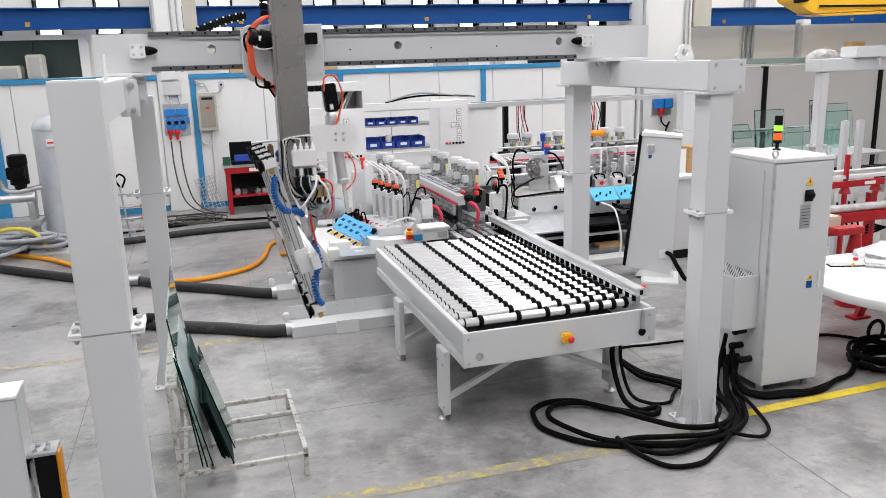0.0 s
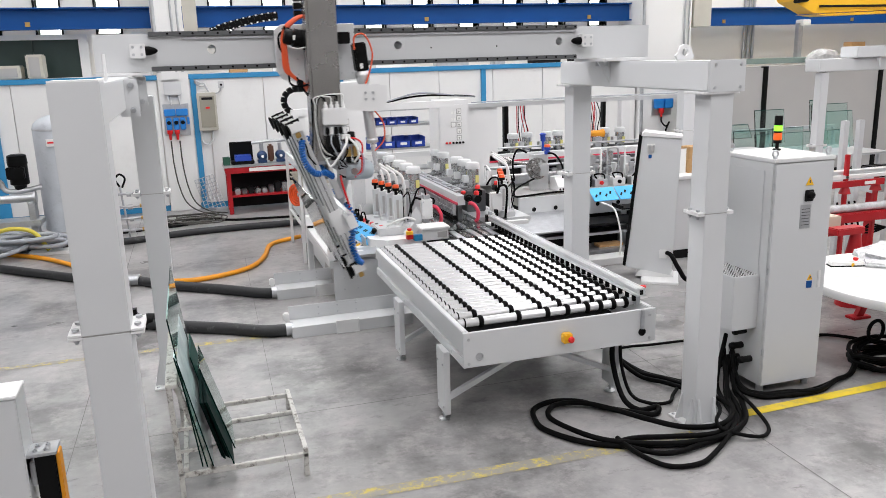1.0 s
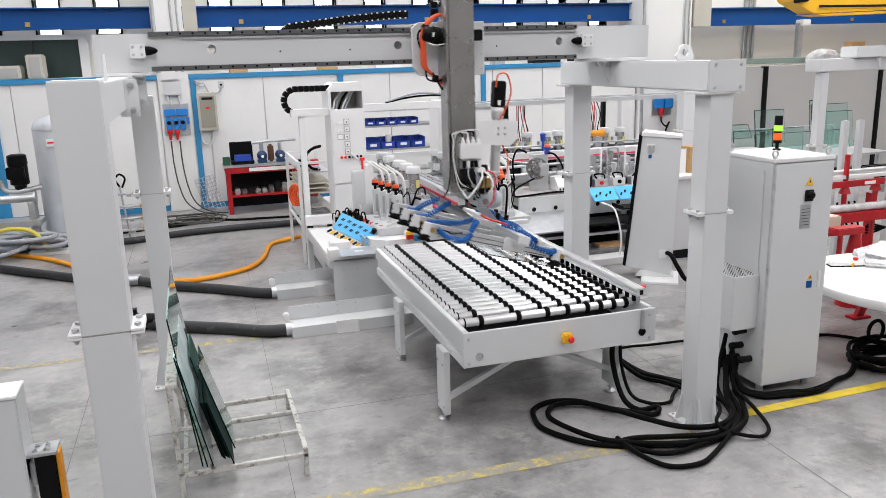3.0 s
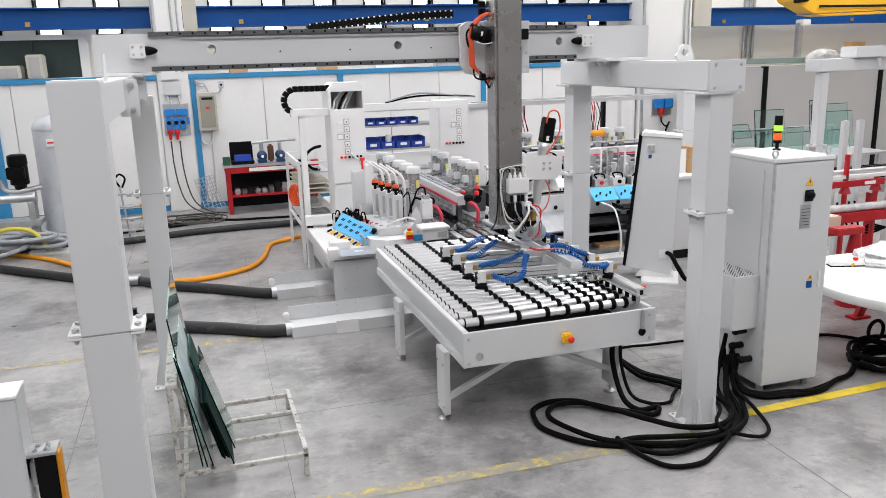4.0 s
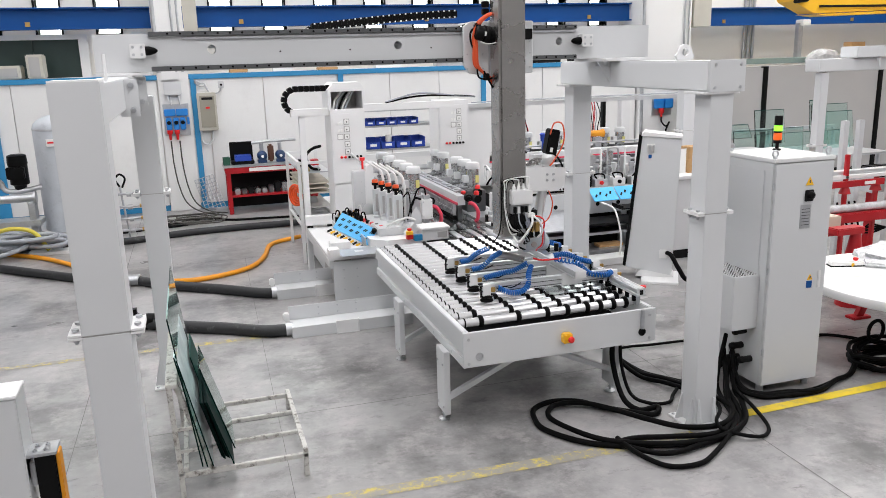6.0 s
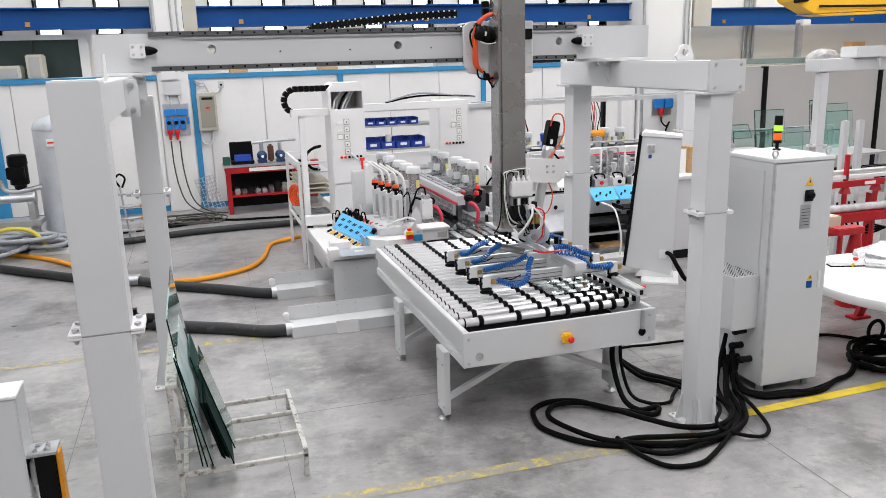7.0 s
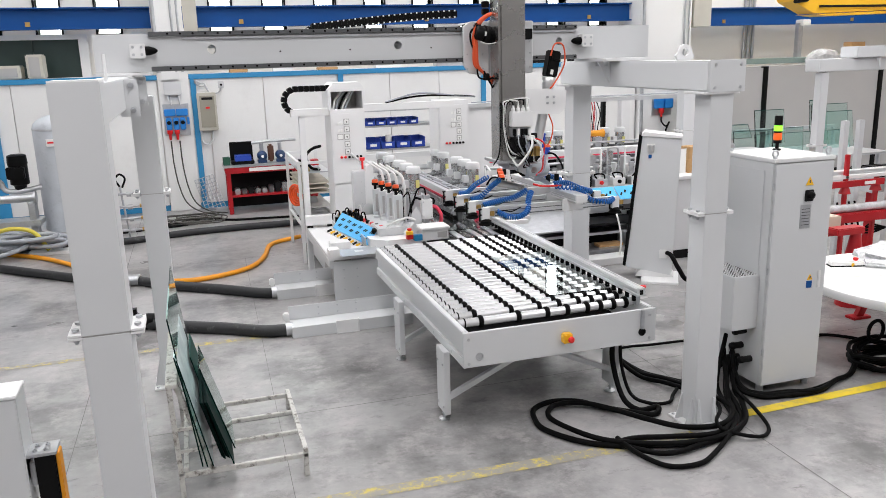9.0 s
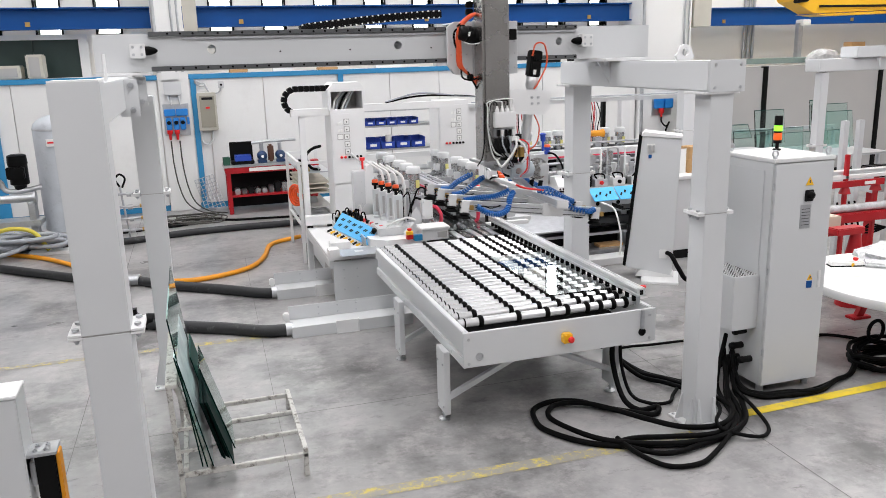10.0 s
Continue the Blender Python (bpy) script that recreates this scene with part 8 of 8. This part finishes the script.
def second_gantry():
    t = thing("gantry", (8.2, 8.6, 0), "light grey steel gantry of the next line", "gantry")
    post(t, 7.87, 8.5, 0.12, 2.67, 1.72)
    post(t, 9.32, 8.5, 0.20, 2.67, 1.72)
    post(t, 7.66, 11.2, 0.20, 2.67, 1.72)
    part("cross_beam", boxes((7.80, 9.9, 8.47, 8.74, 2.68, 2.84), bevel=0.01), PAINT, t)
    part("upper_beam", boxes((8.32, 10.2, 8.40, 8.70, 2.845, 2.99), bevel=0.01), PAINT, t)
    part("gusset", prism(bmesh.new(), [(8.47, 2.84), (8.40, 2.70), (8.40, 2.84)], "x", 8.7, 8.72), PAINT, t)
    for x in (8.71, 8.98):
        solo("guard_post", boxes((x, x + 0.085, 8.9, 8.985, 0, 1.98), bevel=0.006), PAINT, (x, 8.95, 0), "pale grey square guard post", "post", "guard posts of the next line")


second_gantry()


def glass_stock():
    stock = ((9.76, 10.40, 12.0, 1.30, 1.90, 8, 0.03), (9.25, 9.75, 12.1, 1.42, 1.68, 30, 0.03), (10.2, 12.4, 12.5, 1.05, 1.40, 10, 0.05), (11.18, 12.1, 12.1, 1.12, 1.80, 10, 0.02), (11.35, 12.2, 12.35, 1.15, 1.92, 8, 0.03), (10.4, 11.1, 12.3, 1.05, 1.52, 6, 0.03), (9.9, 10.9, 12.75, 1.05, 1.45, 12, 0.03), (11.5, 11.9, 12.6, 1.2, 1.98, 6, 0.02))
    for k, (x0, x1, y, z0, z1, lean, d) in enumerate(stock):
        q = Matrix.Translation((0, y, z0)) @ pose(0, 0, 0, -lean, 0, 0)
        p = solo("float_glass", boxes((x0, x1, 0, d, 0, z1 - z0), bevel=0.003, m=q), STOCKGLASS, ((x0 + x1) / 2, y, z0), "thick green float glass plate leaning on a rack", "glass", "stock of glass")
        p.visible_shadow = False
        part("polished_edge", boxes((x0, x1, -0.003, d + 0.003, z1 - z0 + 0.001, z1 - z0 + 0.012), m=q), MIDGLASS, p, "dark green polished edge")
    t = thing("glass_table", (10.6, 12.4, 0), "grey steel glass storage frame", "rack")
    part("deck", boxes((8.2, 12.6, 11.7, 13.2, 1.00, 1.04), bevel=0.005), STEEL, t)
    part("back_bar", boxes((9.4, 12.4, 12.95, 13.05, 1.40, 1.46), bevel=0.005), STEEL, t)
    for x in (8.3, 9.4, 10.8, 12.4):
        for y in (11.8, 13.0):
            part("leg", boxes((x, x + 0.06, y, y + 0.06, 0, 1.0 if y < 12 else 1.46), bevel=0.004), STEEL, t)
    t = thing("trestle_table", (8.7, 11.4, 0), "grey steel tube table", "table")
    part("top", boxes((8.3, 9.25, 11.0, 11.5, 1.30, 1.34), bevel=0.005), STEEL, t)
    for x in (8.32, 9.18):
        part("leg", boxes((x, x + 0.05, 11.05, 11.1, 0, 1.30), bevel=0.004), STEEL, t)
        part("leg", boxes((x, x + 0.05, 11.4, 11.45, 0, 1.30), bevel=0.004), STEEL, t)


glass_stock()


def red_stand():
    t = thing("red_roller_stand", (9.2, 8.3, 0), "red steel stand with wrapped glass profiles", "stand")
    for x, y in ((7.87, 7.95), (8.42, 8.0), (9.3, 8.05)):
        part("post", boxes((x + 0.01, x + 0.06, y + 0.01, y + 0.06, 0.0, 1.66 if x < 8 else 1.35 if x < 9 else 1.75), bevel=0.005), RED, t)
        bm = bmesh.new()
        lathe(bm, (x + 0.035, y + 0.035, 1.16), (0, 0, 1), [(0, 0.075), (0.10, 0.04)], 12)
        part("collar", bm, RED, t)
        part("foot", boxes((x - 0.10, x + 0.17, y - 0.1, y + 0.17, 0.0, 0.10), bevel=0.02), RED, t)
    part("upper_beam", boxes((7.5, 8.48, 7.92, 7.955, 1.25, 1.33), bevel=0.006), RED, t)
    part("lower_beam", boxes((7.5, 9.4, 7.85, 8.05, 0.80, 0.92), bevel=0.01), RED, t)
    part("beam_label", boxes((8.15, 8.32, 7.912, 7.92, 1.27, 1.31)), LABEL, t)
    for z, m in ((1.35, PAINT_W), (1.40, ALU)):
        part("profile", boxes((7.4, 9.6, 7.96 + (z - 1.35), 8.08 + (z - 1.35), z, z + 0.045), bevel=0.005), m, t)
    bm = bmesh.new()
    tube(bm, [(7.4, 7.95, 0.975), (8.2, 7.94, 0.975), (8.9, 7.93, 0.975)], 0.052, 12)
    part("wrapped_profile", bm, mat("clear_film_wrap", (0.55, 0.55, 0.56), 0.15, vary=0.25, scale=14), t, "film-wrapped profile")
    n = thing("next_conveyor", (9.8, 8.9, 0), "light grey conveyor end with black belts of the next line", "conveyor")
    part("frame", boxes((9.15, 10.6, 8.75, 9.6, 0.95, 1.18), bevel=0.008), PAINT, n)
    for k in range(5):
        part("belt", boxes((9.18 + 0.2 * k, 9.32 + 0.2 * k, 8.7, 9.6, 1.18, 1.21), bevel=0.006), BLACK, n)
    for x in (9.2, 10.4):
        part("leg", boxes((x, x + 0.1, 8.8, 8.9, 0, 0.95), bevel=0.005), RED, n)
    s = thing("red_trestle", (7.7, 7.3, 0), "red steel trestle with a flat head bar", "trestle")
    part("head_bar", boxes((6.94, 7.34, 7.05, 7.22, 0.88, 0.96), bevel=0.01), RED, s)
    bm = bmesh.new()
    lathe(bm, (7.28, 7.13, 0), (0, 0, 1), [(0, 0.16), (0.60, 0.10), (0.88, 0.055)], 12)
    part("leg", bm, RED, s)
    solo("cardboard_box", boxes((6.98, 7.22, 7.30, 7.5, 0.88, 1.05), bevel=0.006), mat("pale_carton", (0.6, 0.52, 0.42), 0.7), (7.1, 7.4, 0.88), "pale printed carton on a red trestle", "box")
    part("box_shelf", boxes((6.92, 7.30, 7.225, 7.52, 0.84, 0.879)), RED, s)
    part("rear_leg", boxes((7.0, 7.07, 7.4, 7.5, 0, 0.84)), RED, s)
    for k in range(4):
        run("hanging_cable", [(8.4 + 0.1 * k, 8.6, 0.9), (8.5 + 0.1 * k, 8.55, 0.55 - 0.03 * k), (8.9, 8.5, 0.45 + 0.04 * k), (9.2, 8.5, 0.5)], 0.014, BLACK, "black cable hanging behind the red stand", "cable")


red_stand()


def round_table():
    c, R = Vector((6.70, 5.78, 0)), 1.03
    t = thing("round_table", c, "large round white table on red trestle legs", "table")
    bm = bmesh.new()
    lathe(bm, c + Vector((0, 0, 0.66)), (0, 0, 1), [(0, R - 0.01), (0.01, R), (0.085, R), (0.09, R - 0.005)], 64)
    part("top", bm, PAINT_W, t)
    for a in (radians(-62), radians(18), radians(72)):
        d = Vector((math.cos(a), math.sin(a), 0))
        l = part("leg", brace_bm(c + d * 0.98 + Vector((0, 0, 0.03)), c + d * 0.62 + Vector((0, 0, 0.655)), 0.036), RED, t)
        part("leg", brace_bm(c + d * 0.64 + Vector((0, 0, 0.60)), c + d * 0.05 + Vector((0, 0, 0.60)), 0.04), RED, t)
        q = c + d * 0.98
        part("foot", boxes((q.x - 0.12, q.x + 0.12, q.y - 0.07, q.y + 0.07, 0, 0.03), bevel=0.006), RED, t)
    part("hub", lathe(bmesh.new(), c, (0, 0, 1), [(0, 0.2), (0.05, 0.2), (0.06, 0.06), (0.6, 0.06), (0.655, 0.15)], 16), RED, t)
    r = thing("remote_pendant", (6.42, 6.42, 0.75), "white hand pendant with red stop button on the table", "pendant")
    q = Matrix.Translation((6.44, 6.40, 0.75)) @ pose(0, 0, 0, 0, 0, -18)
    part("case", boxes((-0.17, 0.17, -0.05, 0.05, 0.0, 0.055), bevel=0.01, m=q), LABEL, r)
    part("stop_button", lathe(bmesh.new(), q @ Vector((0.10, 0, 0.055)), (0, 0, 1), [(0, 0.022), (0.02, 0.028), (0.03, 0.02)], 12), REDKNOB, r)
    part("yellow_ring", lathe(bmesh.new(), q @ Vector((0.05, -0.052, 0.02)), (0, -1, 0), [(0, 0.02), (0.004, 0.02)], 10), YELLOW, r)
    part("base_pad", boxes((-0.18, 0.18, -0.055, 0.055, -0.0, 0.012), m=q), BLACKP, r)
    solo("paper_sheet", boxes((-0.2, 0.2, -0.14, 0.14, 0.0, 0.003), m=Matrix.Translation((6.32, 6.14, 0.7505)) @ pose(0, 0, 0, 0, 0, -15)), LABEL, (6.32, 6.14, 0.75), "white paper sheet on the round table", "paper")
    film = mat("clear_bubble_film", (0.66, 0.67, 0.68), 0.15, vary=0.3, scale=25, fine=60, bump=0.6)
    solo("plastic_film", blob((7.15, 6.45, 0.75), 0.42, 0.30, 0.16, 3), film, (7.15, 6.45, 0.75), "crumpled clear plastic film on the round table", "plastic film")
    q = Matrix.Translation((6.95, 6.05, 0.752)) @ pose(0, 0, 0, 0, 0, -40)
    solo("plastic_film", boxes((-0.45, 0.45, -0.10, 0.10, 0.0, 0.05), bevel=0.02, m=q), film, (6.95, 6.05, 0.75), "folded clear plastic film on the round table", "plastic film")


round_table()


motions()
